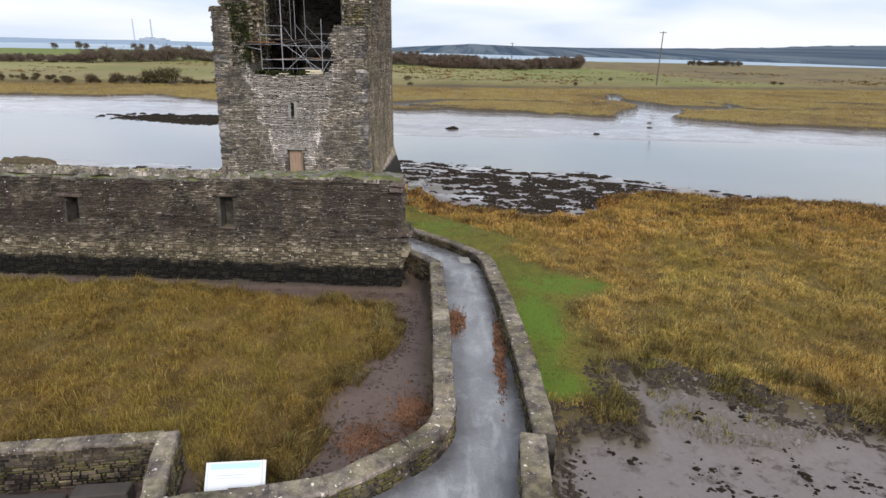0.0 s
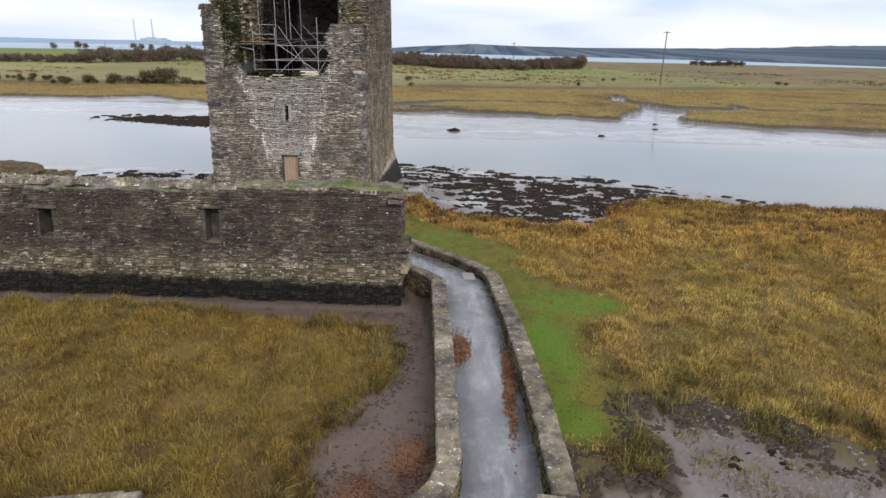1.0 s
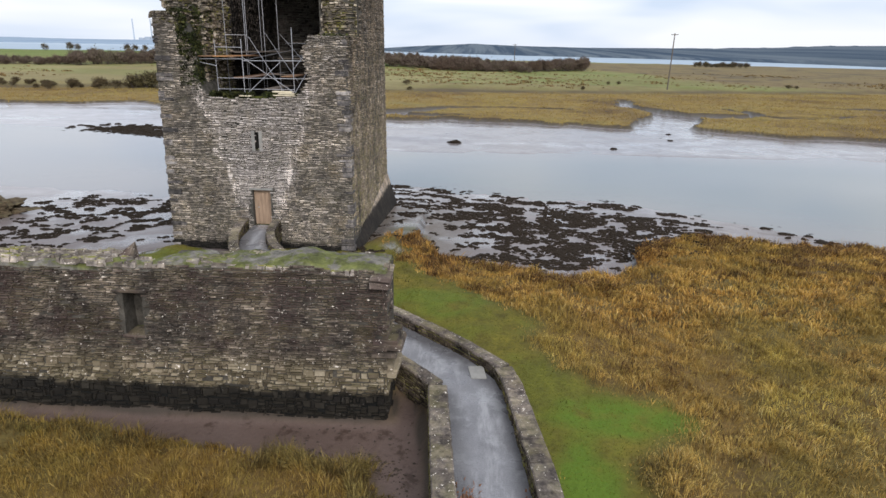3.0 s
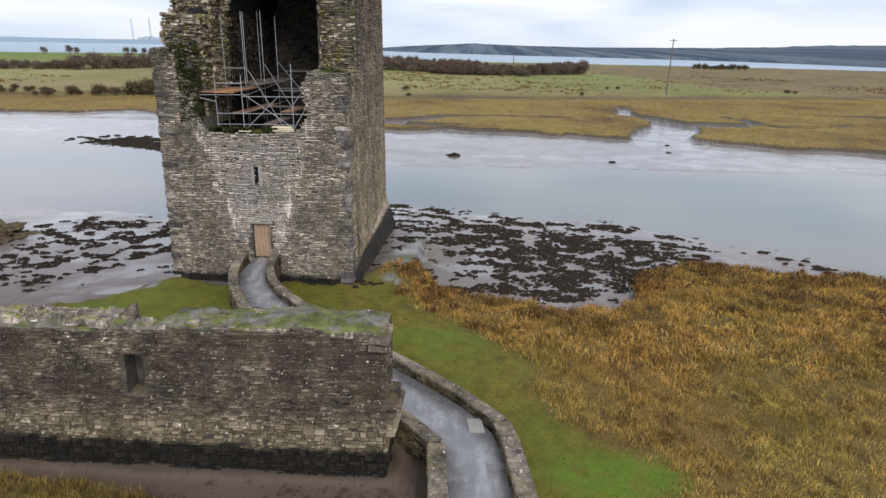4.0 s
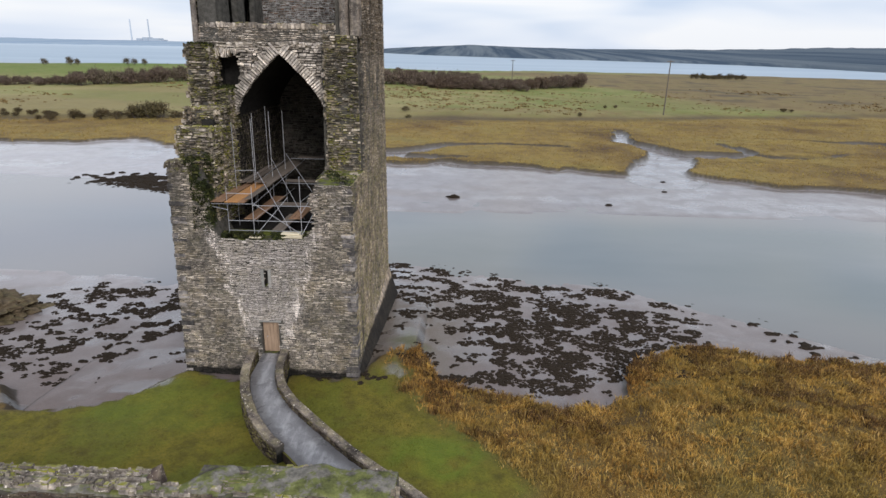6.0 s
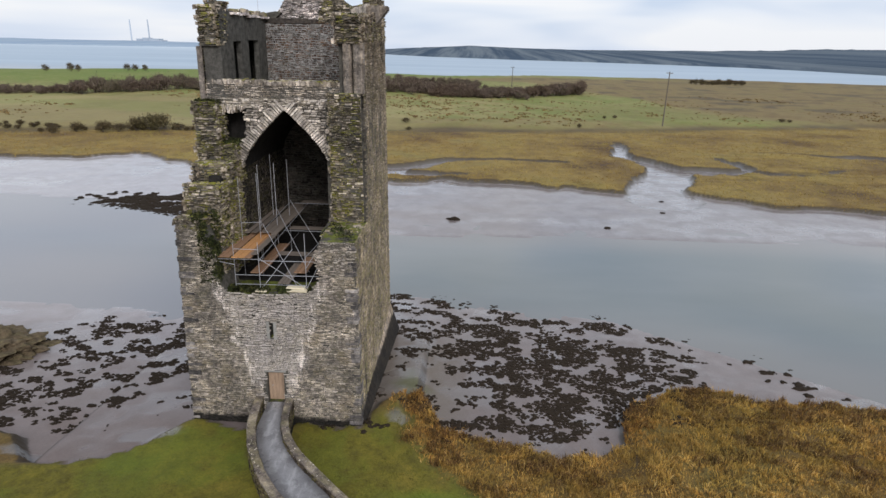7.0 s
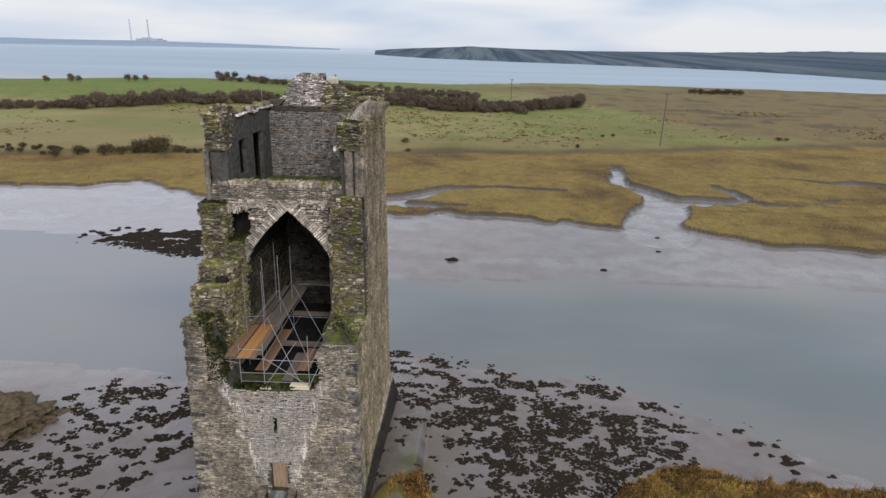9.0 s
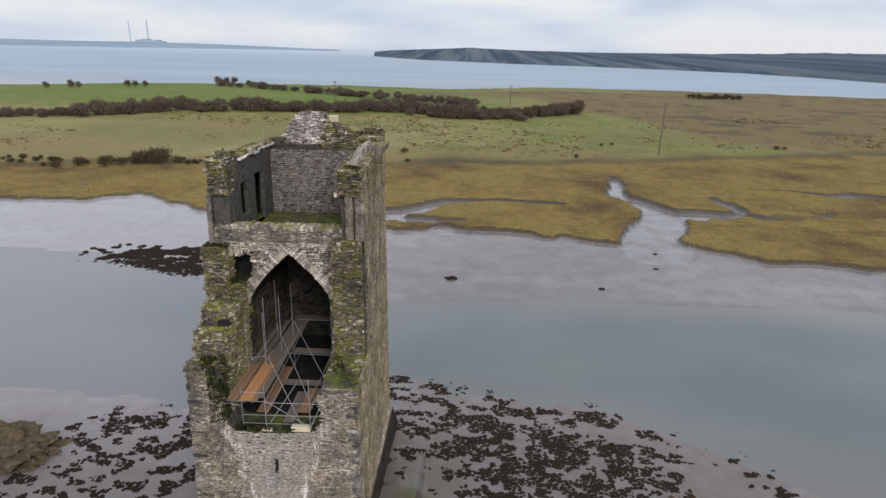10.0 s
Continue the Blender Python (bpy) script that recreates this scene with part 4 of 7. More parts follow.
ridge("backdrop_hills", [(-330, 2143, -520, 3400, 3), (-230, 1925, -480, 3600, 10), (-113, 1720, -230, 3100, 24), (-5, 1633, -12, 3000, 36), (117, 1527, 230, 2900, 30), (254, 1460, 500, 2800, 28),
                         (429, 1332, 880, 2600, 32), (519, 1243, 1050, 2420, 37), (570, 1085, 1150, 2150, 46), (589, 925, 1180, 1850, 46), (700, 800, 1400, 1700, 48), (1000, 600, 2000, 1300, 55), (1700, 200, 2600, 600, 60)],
      HILL_NEAR, "low wooded hills across the estuary, tinted blue-grey as distance haze")
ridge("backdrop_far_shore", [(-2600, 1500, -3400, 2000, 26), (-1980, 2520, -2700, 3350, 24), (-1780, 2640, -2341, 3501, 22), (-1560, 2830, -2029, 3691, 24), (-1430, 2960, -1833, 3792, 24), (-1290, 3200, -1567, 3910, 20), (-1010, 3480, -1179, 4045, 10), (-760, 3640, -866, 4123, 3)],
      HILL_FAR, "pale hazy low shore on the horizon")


def chimney(x, y, z0, z1):
    bm = bmesh.new()
    tube(bm, (x, y, z0), (x, y, z1), 4.2, 10, 3.2)
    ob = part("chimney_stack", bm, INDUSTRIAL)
    tagged(ob, "tall thin grey power station chimney on the far shore", "chimney", "power station chimneys")


chimney(-2016, 3690, 5, 141)
chimney(-1931, 3735, 5, 144)
bm = bmesh.new()
for x0, x1, h in ((-1995, -1960, 36), (-1958, -1925, 42), (-1922, -1860, 38), (-1858, -1835, 30)):
    box(bm, (x0, 3700, 0), (x1, 3760, h))
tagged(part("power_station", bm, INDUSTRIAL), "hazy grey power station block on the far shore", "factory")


# ---- stonework ----
def stone_layout(width, height, keep, rng, course=(0.09, 0.19), length=(0.18, 0.6), gap=0.014):
    """Rubble courses: rows of u0, u1, v0, v1 for the stones whose middle keep() accepts. course: a range, or a function of the height."""
    out, v = [], 0.0
    phase = rng.uniform(0, 50)
    while v < height:
        lo, hi = course(v) if callable(course) else course
        h = lo + (hi - lo) * rng.random() ** 1.4
        u = -rng.uniform(0, length[1])
        while u < width:
            w = length[0] + (length[1] - length[0]) * rng.random() ** 1.8
            split = h > 0.1 and rng.random() < 0.3
            wave = 0.05 * math.sin(u * 0.9 + phase + v * 0.7) + 0.03 * math.sin(u * 2.3 + phase * 2 - v)
            squeeze, lift = rng.uniform(0.0, 0.16) * h, rng.uniform(-0.12, 0.12) * h
            for a, b in (((0, 0.5), (0.5, 1)) if split else ((0, 1),)):
                u0, u1, v0, v1 = u + gap / 2, u + w - gap / 2, v + wave + lift + h * a + gap / 2, v + wave + lift + h * b - gap / 2 - squeeze
                if v1 - v0 > 0.015 and rng.random() < 0.975 and keep((u0 + u1) / 2, (v0 + v1) / 2):
                    out.append((max(u0, 0), min(u1, width), v0, v1))
            u += w
        v += h
    return out


def stones_mesh(name, layout, origin, u, v, n, rng, proud=(0.01, 0.06), slope=0.014):
    """Stones with chamfered faces, joined into one mesh."""
    r = np.random.default_rng(rng.randrange(1 << 30))
    L = np.array(layout)
    N = len(L)
    o, u, v, n = (np.array(a, float) for a in (origin, u, v, n))
    d = r.uniform(*proud, N)
    s = np.minimum(slope * r.uniform(0.7, 2.0, N), 0.3 * np.minimum(L[:, 1] - L[:, 0], L[:, 3] - L[:, 2]))
    verts = np.zeros((N, 8, 3))
    for i, (a, b) in enumerate(((0, 2), (1, 2), (1, 3), (0, 3))):
        uu, vv = L[:, a], L[:, b]
        verts[:, i] = o + uu[:, None] * u + vv[:, None] * v - 0.05 * n
        ins_u, ins_v = np.where(a == 0, s, -s), np.where(b == 2, s, -s)
        hh = L[:, 3] - L[:, 2]
        ju, jv, jd = r.uniform(-0.03, 0.03, N), r.uniform(-0.16, 0.16, N) * hh, r.uniform(-0.02, 0.02, N)
        verts[:, 4 + i] = o + (uu + ins_u + ju)[:, None] * u + (vv + ins_v + jv)[:, None] * v + (d + jd)[:, None] * n
    quad = np.array([(4, 5, 6, 7), (0, 1, 5, 4), (1, 2, 6, 5), (2, 3, 7, 6), (3, 0, 4, 7)])
    faces = (quad[None] + 8 * np.arange(N)[:, None, None]).reshape(-1, 4)
    if np.dot(np.cross(u, v), n) < 0:
        faces = faces[:, ::-1]
    return mesh_of(name, verts.reshape(-1, 3), faces)


def make_unit_stones():
    made = []
    r = random.Random(77)
    for i in range(14):
        bm = bmesh.new()
        back = [bm.verts.new((x, -0.5, z)) for x, z in ((-0.5, -0.5), (0.5, -0.5), (0.5, 0.5), (-0.5, 0.5))]
        front = [bm.verts.new((x * r.uniform(0.86, 0.97), 0.5 + r.uniform(-0.12, 0.12), z * r.uniform(0.74, 0.92))) for x, z in ((-0.5, -0.5), (0.5, -0.5), (0.5, 0.5), (-0.5, 0.5))]
        bm.faces.new(front)
        for a in range(4):
            b = (a + 1) % 4
            bm.faces.new((back[a], back[b], front[b], front[a]))
        bmesh.ops.recalc_face_normals(bm, faces=bm.faces[:])
        me = bpy.data.meshes.new("stone")
        bm.to_mesh(me)
        bm.free()
        made.append(me)
    return made


UNIT = make_unit_stones()
UNIT_BY_MATERIAL = {}


def unit_stones(material):
    if material.name not in UNIT_BY_MATERIAL:
        copies = [me.copy() for me in UNIT]
        for me in copies:
            me.materials.append(material)
        UNIT_BY_MATERIAL[material.name] = copies
    return UNIT_BY_MATERIAL[material.name]


SINGLES = []


def face_of_stones(parent, material, origin, u, v, width, height, keep, seed, single=None, course=(0.09, 0.19), length=(0.18, 0.6), proud=(0.01, 0.06), gap=0.014, name="stonework"):
    """Covers a face with stones; single(u, v) picks those that become objects of their own at the end."""
    rng = random.Random(seed)
    u, v = Vector(u).normalized(), Vector(v).normalized()
    n = u.cross(v)
    layout = stone_layout(width, height, keep, rng, course, length, gap)
    if not layout:
        return
    rest = []
    taken = 0
    for s in layout:
        if single and taken < 300 and single((s[0] + s[1]) / 2, (s[2] + s[3]) / 2):
            taken += 1
            SINGLES.append((parent, material, Vector(origin), u, v, n, s, rng.uniform(*proud), rng.randrange(14), rng.random() < 0.5))
        else:
            rest.append(s)
    if rest:
        put(name, stones_mesh(name, rest, origin, u, v, n, rng, proud), material, parent, kind="stuff")


def place_singles():
    for parent, material, o, u, v, n, s, d, i, flip in SINGLES:
        ob = new("stone", unit_stones(material)[i])
        ob.parent = parent
        depth = d + 0.06
        mid = o + u * (s[0] + s[1]) / 2 + v * (s[2] + s[3]) / 2 + n * (d - depth / 2)
        w, h = s[1] - s[0], s[3] - s[2]
        m = Matrix((u * w, n * depth, v * h)).transposed().to_4x4()
        m.translation = mid
        ob.matrix_basis = m


# ---- the tower house ----
TX0, TX1, TY0, TY1 = -16.4, -5.45, 45.5, 61.6
tower = thing("tower_house", "ruined grey stone tower house with a breached front wall", "castle tower", kind="")
BATTER = 0.045
FRONT = [(TX0 - 0.05, 1.2), (TX1 + 0.05, 1.2), (-5.55, 13.75), (-7.75, 13.75), (-8.15, 12.8), (-7.85, 11.3), (-8.6, 10.45), (-11.2, 10.3), (-13.6, 10.35), (-14.15, 11.3), (-14.1, 12.5), (-14.5, 13.6), (-14.95, 14.7), (-16.36, 14.65)]
DOOR = (-11.42, -10.34, 2.95, 5.08)
SLIT = (-11.07, -10.83, 7.45, 8.4)


def hole(x, z, pad=0.06):
    return any(a - p < x < b + p and c - p < z < d + p for (a, b, c, d), p in ((DOOR, pad), (SLIT, pad * 0.6)))


def front_pieces():
    """The standing front wall as slabs round its door and slit, with real depth in both."""
    d0, d1, d2, d3 = DOOR
    s0, s1, s2, s3 = SLIT

    def slab(outline, y1=48.2):
        part("front_wall", prism(outline, TY0 + 0.02, y1, BATTER), MORTAR, tower)

    slab([(TX0, 1.2), (d0, 1.2), (d0, d3), (TX0, d3)])
    slab([(d1, 1.2), (TX1, 1.2), (TX1 - 0.05, d3), (d1, d3)])
    slab([(d0, 1.2), (d1, 1.2), (d1, d2), (d0, d2)])
    slab([(TX0, d3), (TX1 - 0.05, d3), (TX1 - 0.06, s2), (TX0, s2)])
    slab([(TX0, s2), (s0, s2), (s0, s3), (TX0, s3)])
    slab([(s1, s2), (TX1 - 0.06, s2), (TX1 - 0.07, s3), (s1, s3)])
    slab([(TX0, s3), (TX1 - 0.07, s3), (-5.52, 10.3), (-11.2, 10.25), (TX0, 10.3)])
    slab([(-5.52, 10.3), (-5.56, 13.7), (-7.75, 13.7), (-8.1, 12.8), (-7.82, 11.3), (-8.55, 10.4), (-8.8, 10.3)])
    slab([(TX0, 10.3), (-13.6, 10.3), (-14.1, 11.3), (-14.05, 12.5), (-14.45, 13.6), (-14.9, 14.65), (TX0 + 0.05, 14.6)])


front_pieces()
bm = bmesh.new()
box(bm, (DOOR[0] - 0.02, TY0 + 0.55, DOOR[2] - 0.05), (DOOR[1] + 0.02, TY0 + 0.62, DOOR[3] + 0.02))
for i in range(5):
    x0 = DOOR[0] + 0.216 * i
    box(bm, (x0 + 0.004, TY0 + 0.515, DOOR[2] + 0.02), (x0 + 0.212, TY0 + 0.55, DOOR[3] - 0.01), 0.006)
door = part("door", bm, DOORWOOD, tower, "pale boarded wooden door")
bm = bmesh.new()
tube(bm, (-11.18, TY0 + 0.47, 4.0), (-11.18, TY0 + 0.52, 4.0), 0.03, 8)
part("door_handle", bm, STEEL, door)
bm = bmesh.new()
box(bm, (DOOR[0] - 0.16, TY0 + 0.2, DOOR[3]), (DOOR[1] + 0.16, TY0 + 0.9, DOOR[3] + 0.13), 0.02, 0.015)
part("door_lintel", bm, DRESSED, tower, "long flat limestone lintel")
bm = bmesh.new()
box(bm, (DOOR[0] - 0.06, TY0 - 0.25, DOOR[2] - 0.2), (DOOR[1] + 0.06, TY0 + 0.6, DOOR[2]), 0.02)
part("door_sill", bm, DRESSED, tower, "pale worn stone threshold")
for sx0, sx1 in ((SLIT[0] - 0.2, SLIT[0]), (SLIT[1], SLIT[1] + 0.2)):
    bm = bmesh.new()
    box(bm, (sx0, TY0 + BATTER * 8 - 0.035, SLIT[2] - 0.1), (sx1, TY0 + 0.6, SLIT[3] + 0.1), 0.012)
    part("slit_jamb", bm, DRESSED, tower, "pale dressed stone")
# black plate behind the slit, for the shade within
bm = bmesh.new()
box(bm, (SLIT[0] - 0.05, TY0 + 1.0, SLIT[2] - 0.05), (SLIT[1] + 0.05, TY0 + 1.1, SLIT[3] + 0.05))
part("slit_back", bm, OPENING_SHADE, tower)

vb = Vector((0, BATTER, 1)).normalized()
fz0 = 1.2
face_of_stones(tower, TOWER, (TX0, TY0 + BATTER * fz0, fz0), (1, 0, 0), vb, TX1 - TX0, 14.0,
               lambda a, b: inside(FRONT, TX0 + a, fz0 + b) and not hole(TX0 + a, fz0 + b, 0.15),
               1, single=lambda a, b: 3.6 < a < 7.6 and 3.4 < b < 8.0, course=(0.055, 0.135), length=(0.12, 0.48), proud=(0.012, 0.04), gap=0.02)
# corner stones, darker and larger, down both edges of the front
rng = random.Random(8)
for side in (0, 1):
    z = 1.6
    while z < (13.4 if side else 14.2):
        h = rng.uniform(0.14, 0.34)
        w = rng.choice((0.3, 0.5, 0.8)) * rng.uniform(0.8, 1.15)
        y0 = TY0 + BATTER * z
        bm = bmesh.new()
        if side:
            box(bm, (TX1 - 0.02 - w, y0 - 0.035, z), (TX1 + 0.05 - 0.008 * (z - 1.6), y0 + 1.2 - w, z + h - 0.03), 0.02, 0.012, rng)
        else:
            box(bm, (TX0 - 0.04, y0 - 0.035, z), (TX0 + w, y0 + 1.2 - w, z + h - 0.03), 0.02, 0.012, rng)
        part("quoin", bm, QUOIN, tower)
        z += h if rng.random() < (0.6 if side else 0.35) else h + rng.uniform(0.15, 0.9)

# side and rear walls
side_outline = [(46.0, 1.2), (TY1, 1.2), (TY1, 27.6), (51.0, 26.2), (50.7, 13.75), (46.1, 13.75)]


def slab_x(outline, x0, x1):
    """A slab whose outline lies in y and z, from x0 to x1."""
    bm = bmesh.new()
    a = [bm.verts.new((x0, y, z)) for y, z in outline]
    b = [bm.verts.new((x1, y, z)) for y, z in outline]
    bm.faces.new(a)
    bm.faces.new(b[::-1])
    for i in range(len(outline)):
        j = (i + 1) % len(outline)
        bm.faces.new((a[i], b[i], b[j], a[j]))
    bm.normal_update()
    bmesh.ops.triangulate(bm, faces=[f for f in bm.faces if len(f.verts) > 4])
    return bm


part("side_wall", slab_x([(48.2, 1.2), (TY1, 1.2), (TY1, 21.0), (50.9, 21.0), (50.7, 13.7), (48.2, 13.6)], -8.2, TX1 - 0.05), MORTAR, tower)
part("side_wall", slab_x([(48.2, 1.2), (TY1, 1.2), (TY1, 21.0), (54.2, 21.0), (54.2, 17.2), (48.2, 16.4)], TX0 + 0.05, -14.7), MORTAR, tower)
part("rear_wall", prism([(TX0 + 0.05, 1.2), (TX1 - 0.05, 1.2), (TX1 - 0.05, 26.2), (TX0 + 0.05, 26.2)], 60.2, TY1), MORTAR, tower)
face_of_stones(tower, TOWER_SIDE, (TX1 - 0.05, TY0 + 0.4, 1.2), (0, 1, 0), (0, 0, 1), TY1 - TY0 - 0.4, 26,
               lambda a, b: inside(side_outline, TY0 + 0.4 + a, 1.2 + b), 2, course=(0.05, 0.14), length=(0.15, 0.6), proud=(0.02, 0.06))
# battered plinth along the side
bm = bmesh.new()
pl = [bm.verts.new(c) for c in ((TX1 - 0.1, 45.6, 1.0), (TX1 + 0.35, 45.6, 1.0), (TX1 - 0.05, 46.0, 1.9), (TX1 - 0.1, TY1 + 0.2, 0.6), (TX1 + 0.75, TY1 + 0.5, 0.3), (TX1 - 0.03, TY1, 3.2))]
for f in ((0, 1, 2), (3, 5, 4), (1, 4, 5, 2), (0, 3, 4, 1), (0, 2, 5, 3)):
    bm.faces.new([pl[i] for i in f])
part("plinth", bm, TOWER_SIDE, tower)

# vault: a pointed tunnel behind the breach
APEX, SPRING_Z, AX0, AX1, VY0, VY1 = 20.85, 17.0, -13.92, -7.86, 51.1, 60.2
AXM = (AX0 + AX1) / 2


def arch_x(z):
    """Half the clear width of the pointed vault at a height."""
    if z <= SPRING_Z:
        return (AX1 - AX0) / 2
    k = (z - SPRING_Z) / (APEX - SPRING_Z)
    return (AX1 - AX0) / 2 * max(0.0, (1 - k ** 1.45))


def arch_outline(grow=0.0, steps=10):
    zs = [SPRING_Z + (APEX - SPRING_Z) * i / steps for i in range(steps + 1)]
    mid = lambda z: (AX0 + AX1) / 2 + (AXM - (AX0 + AX1) / 2) * max(0, (z - SPRING_Z) / (APEX - SPRING_Z))
    right = [(mid(z) + arch_x(z), z) for z in zs]
    left = [(mid(z) - arch_x(z), z) for z in zs]
    return left, right


left_arc, right_arc = arch_outline()
NOOK = (-15.0, -13.5, 18.6, 20.72)
vault_outline = [(TX0 + 0.1, 10), (AX0, 10)] + left_arc + right_arc[-2::-1] + [(AX1, 10), (TX1 - 0.1, 10), (TX1 - 0.1, 21.02), (TX0 + 0.1, 21.02), (TX0 + 0.1, NOOK[3]), (NOOK[1], NOOK[3]), (NOOK[1], NOOK[2]), (TX0 + 0.1, NOOK[2])]
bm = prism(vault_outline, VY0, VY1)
part("vault", bm, MORTAR_SHADED, tower, "pointed barrel vault with its shade in the colour")
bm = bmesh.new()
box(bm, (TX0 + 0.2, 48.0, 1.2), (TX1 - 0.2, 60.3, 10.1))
part("chamber_floor", bm, MORTAR_SHADED, tower, "rubble floor of the open chamber, coloured dark as in shade")
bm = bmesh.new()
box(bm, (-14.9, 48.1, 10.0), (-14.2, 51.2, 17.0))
part("chamber_lining", bm, MORTAR_SHADED, tower)
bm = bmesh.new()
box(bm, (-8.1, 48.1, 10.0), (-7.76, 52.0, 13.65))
part("chamber_lining", bm, MORTAR_SHADED, tower)

arch_poly = [(AX0, 9.0)] + left_arc + right_arc[::-1] + [(AX1, 9.0)]


def arch_wall(x, z):
    return not inside(arch_poly, x, z) and not (NOOK[0] < x < NOOK[1] and NOOK[2] < z < NOOK[3]) and z < 22.35


face_of_stones(tower, PALE, (TX0 + 0.4, VY0, 17.0), (1, 0, 0), (0, 0, 1), 8.2, 4.35, lambda a, b: arch_wall(TX0 + 0.4 + a, 17.0 + b), 3, course=(0.1, 0.2), length=(0.2, 0.55), proud=(0.01, 0.09))
# vault walls in the stone darkened for interior shade
face_of_stones(tower, SHADED_STONE, (AX0, 60.2, 10.0), (1, 0, 0), (0, 0, 1), AX1 - AX0, 11, lambda a, b: inside(arch_poly, AX0 + a, 10 + b), 4, course=(0.12, 0.26), length=(0.25, 0.7))
face_of_stones(tower, SHADED_STONE, (AX0, 60.0, 10.0), (0, -1, 0), (0, 0, 1), 8.9, 6.9, lambda a, b: True, 5, course=(0.12, 0.24), length=(0.25, 0.7))
face_of_stones(tower, SHADED_STONE, (AX1, 48.2, 10.0), (0, 1, 0), (0, 0, 1), 12, 6.9, lambda a, b: b < 3.6 or a > 3.8, 6, course=(0.12, 0.24), length=(0.25, 0.7))
# voussoirs of the pointed arch
rng = random.Random(12)
for arc, sgn in ((left_arc, -1), (right_arc, 1)):
    pts = [Vector((x, 0, z)) for x, z in arc]
    total = sum((b - a).length for a, b in zip(pts, pts[1:]))
    n_v = int(total / 0.17)
    for i in range(n_v):
        s = (i + 0.5) / n_v * total
        for a, b in zip(pts, pts[1:]):
            if s <= (b - a).length:
                p, d = a + (b - a) * (s / (b - a).length), (b - a).normalized()
                break
            s -= (b - a).length
        out = Vector((d.z, 0, -d.x)) * sgn
        if out.x * sgn < 0:
            out = -out
        ln = rng.uniform(0.45, 0.85)
        bm = bmesh.new()
        m = Matrix((d, Vector((0, 1, 0)), out)).transposed().to_4x4()
        m.translation = p + out * (ln / 2 - 0.06) + Vector((0, VY0 - rng.uniform(0.0, 0.10), 0))
        bmesh.ops.create_cube(bm, size=1, matrix=m @ Matrix.Diagonal((0.15 * rng.uniform(0.6, 1.0), rng.uniform(0.3, 0.5), ln, 1)))
        part("voussoir", bm, PALE, tower)


def rubble_block(lo, hi, seed, faces="fxXt", material=None, top=True, dense=(0.06, 0.19), length=(0.12, 0.5)):
    """A broken wall stump: a core with rough stones standing proud of its open sides and a mossy, uneven top."""
    material = material or RUBBLE
    (x0, y0, z0), (x1, y1, z1) = lo, hi
    bm = bmesh.new()
    box(bm, lo, hi, 0.0, 0.04, random.Random(seed))
    part("wall_stump", bm, MORTAR, tower)
    rr = random.Random(seed)
    kw = dict(course=dense, length=length, proud=(0.0, 0.2))
    rag = lambda a, b: rr.random() < 0.95
    if "f" in faces:
        face_of_stones(tower, material, (x0, y0, z0), (1, 0, 0), (0, 0, 1), x1 - x0, z1 - z0, rag, seed + 1, **kw)
    if "X" in faces:
        face_of_stones(tower, material, (x1, y0, z0), (0, 1, 0), (0, 0, 1), y1 - y0, z1 - z0, rag, seed + 2, **kw)
    if "x" in faces:
        face_of_stones(tower, material, (x0, y1, z0), (0, -1, 0), (0, 0, 1), y1 - y0, z1 - z0, rag, seed + 3, **kw)
    if "t" in faces:
        face_of_stones(tower, material, (x0, y0, z1), (1, 0, 0), (0, 1, 0), x1 - x0, y1 - y0, lambda a, b: rr.random() < 0.75, seed + 4, course=(0.18, 0.4), length=(0.2, 0.6), proud=(0.0, 0.14))


# stepped stumps of the front on both sides of the breach
rubble_block((-16.3, 46.2, 14.2), (-14.85, 47.3, 14.72), 100)
rubble_block((-16.05, 47.3, 10.5), (-14.1, 49.0, 16.55), 110)
rubble_block((-16.1, 48.7, 10.5), (-14.05, 51.2, 17.55), 120)
rubble_block((-16.4, 50.3, 16.2), (-14.95, 51.6, 21.1), 130)
rubble_block((-15.1, 50.45, 16.2), (-13.98, 51.6, 18.55), 135)
rubble_block((-7.95, 47.6, 10.0), (-5.6, 50.6, 13.62), 140, "xt")
rubble_block((-7.86, 50.5, 13.0), (-5.66, 52.1, 21.9), 150, "fx")


rubble_block((-15.6, 48.5, 16.45), (-14.2, 48.95, 17.5), 128)

# the small recess beside the arch, its shade given by near-black mortar
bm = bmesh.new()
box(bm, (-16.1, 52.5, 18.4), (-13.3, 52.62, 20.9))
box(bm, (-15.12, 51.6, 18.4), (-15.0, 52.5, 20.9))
part("recess_back", bm, MORTAR_SHADED, tower)
# ragged stones hanging over the recess
rng = random.Random(52)
for i in range(13):
    x = -15.05 + 0.125 * i
    bm = bmesh.new()
    drop = rng.uniform(0.25, 0.55)
    m = Matrix.Translation((x, VY0 - 0.08, 20.98 - drop / 2)) @ Matrix.Rotation(rng.uniform(-0.2, 0.35), 4, "Y")
    bmesh.ops.create_cube(bm, size=1, matrix=m @ Matrix.Diagonal((rng.uniform(0.05, 0.1), rng.uniform(0.3, 0.5), drop, 1)))
    part("hanging_stone", bm, PALE if i % 3 else RUBBLE, tower)

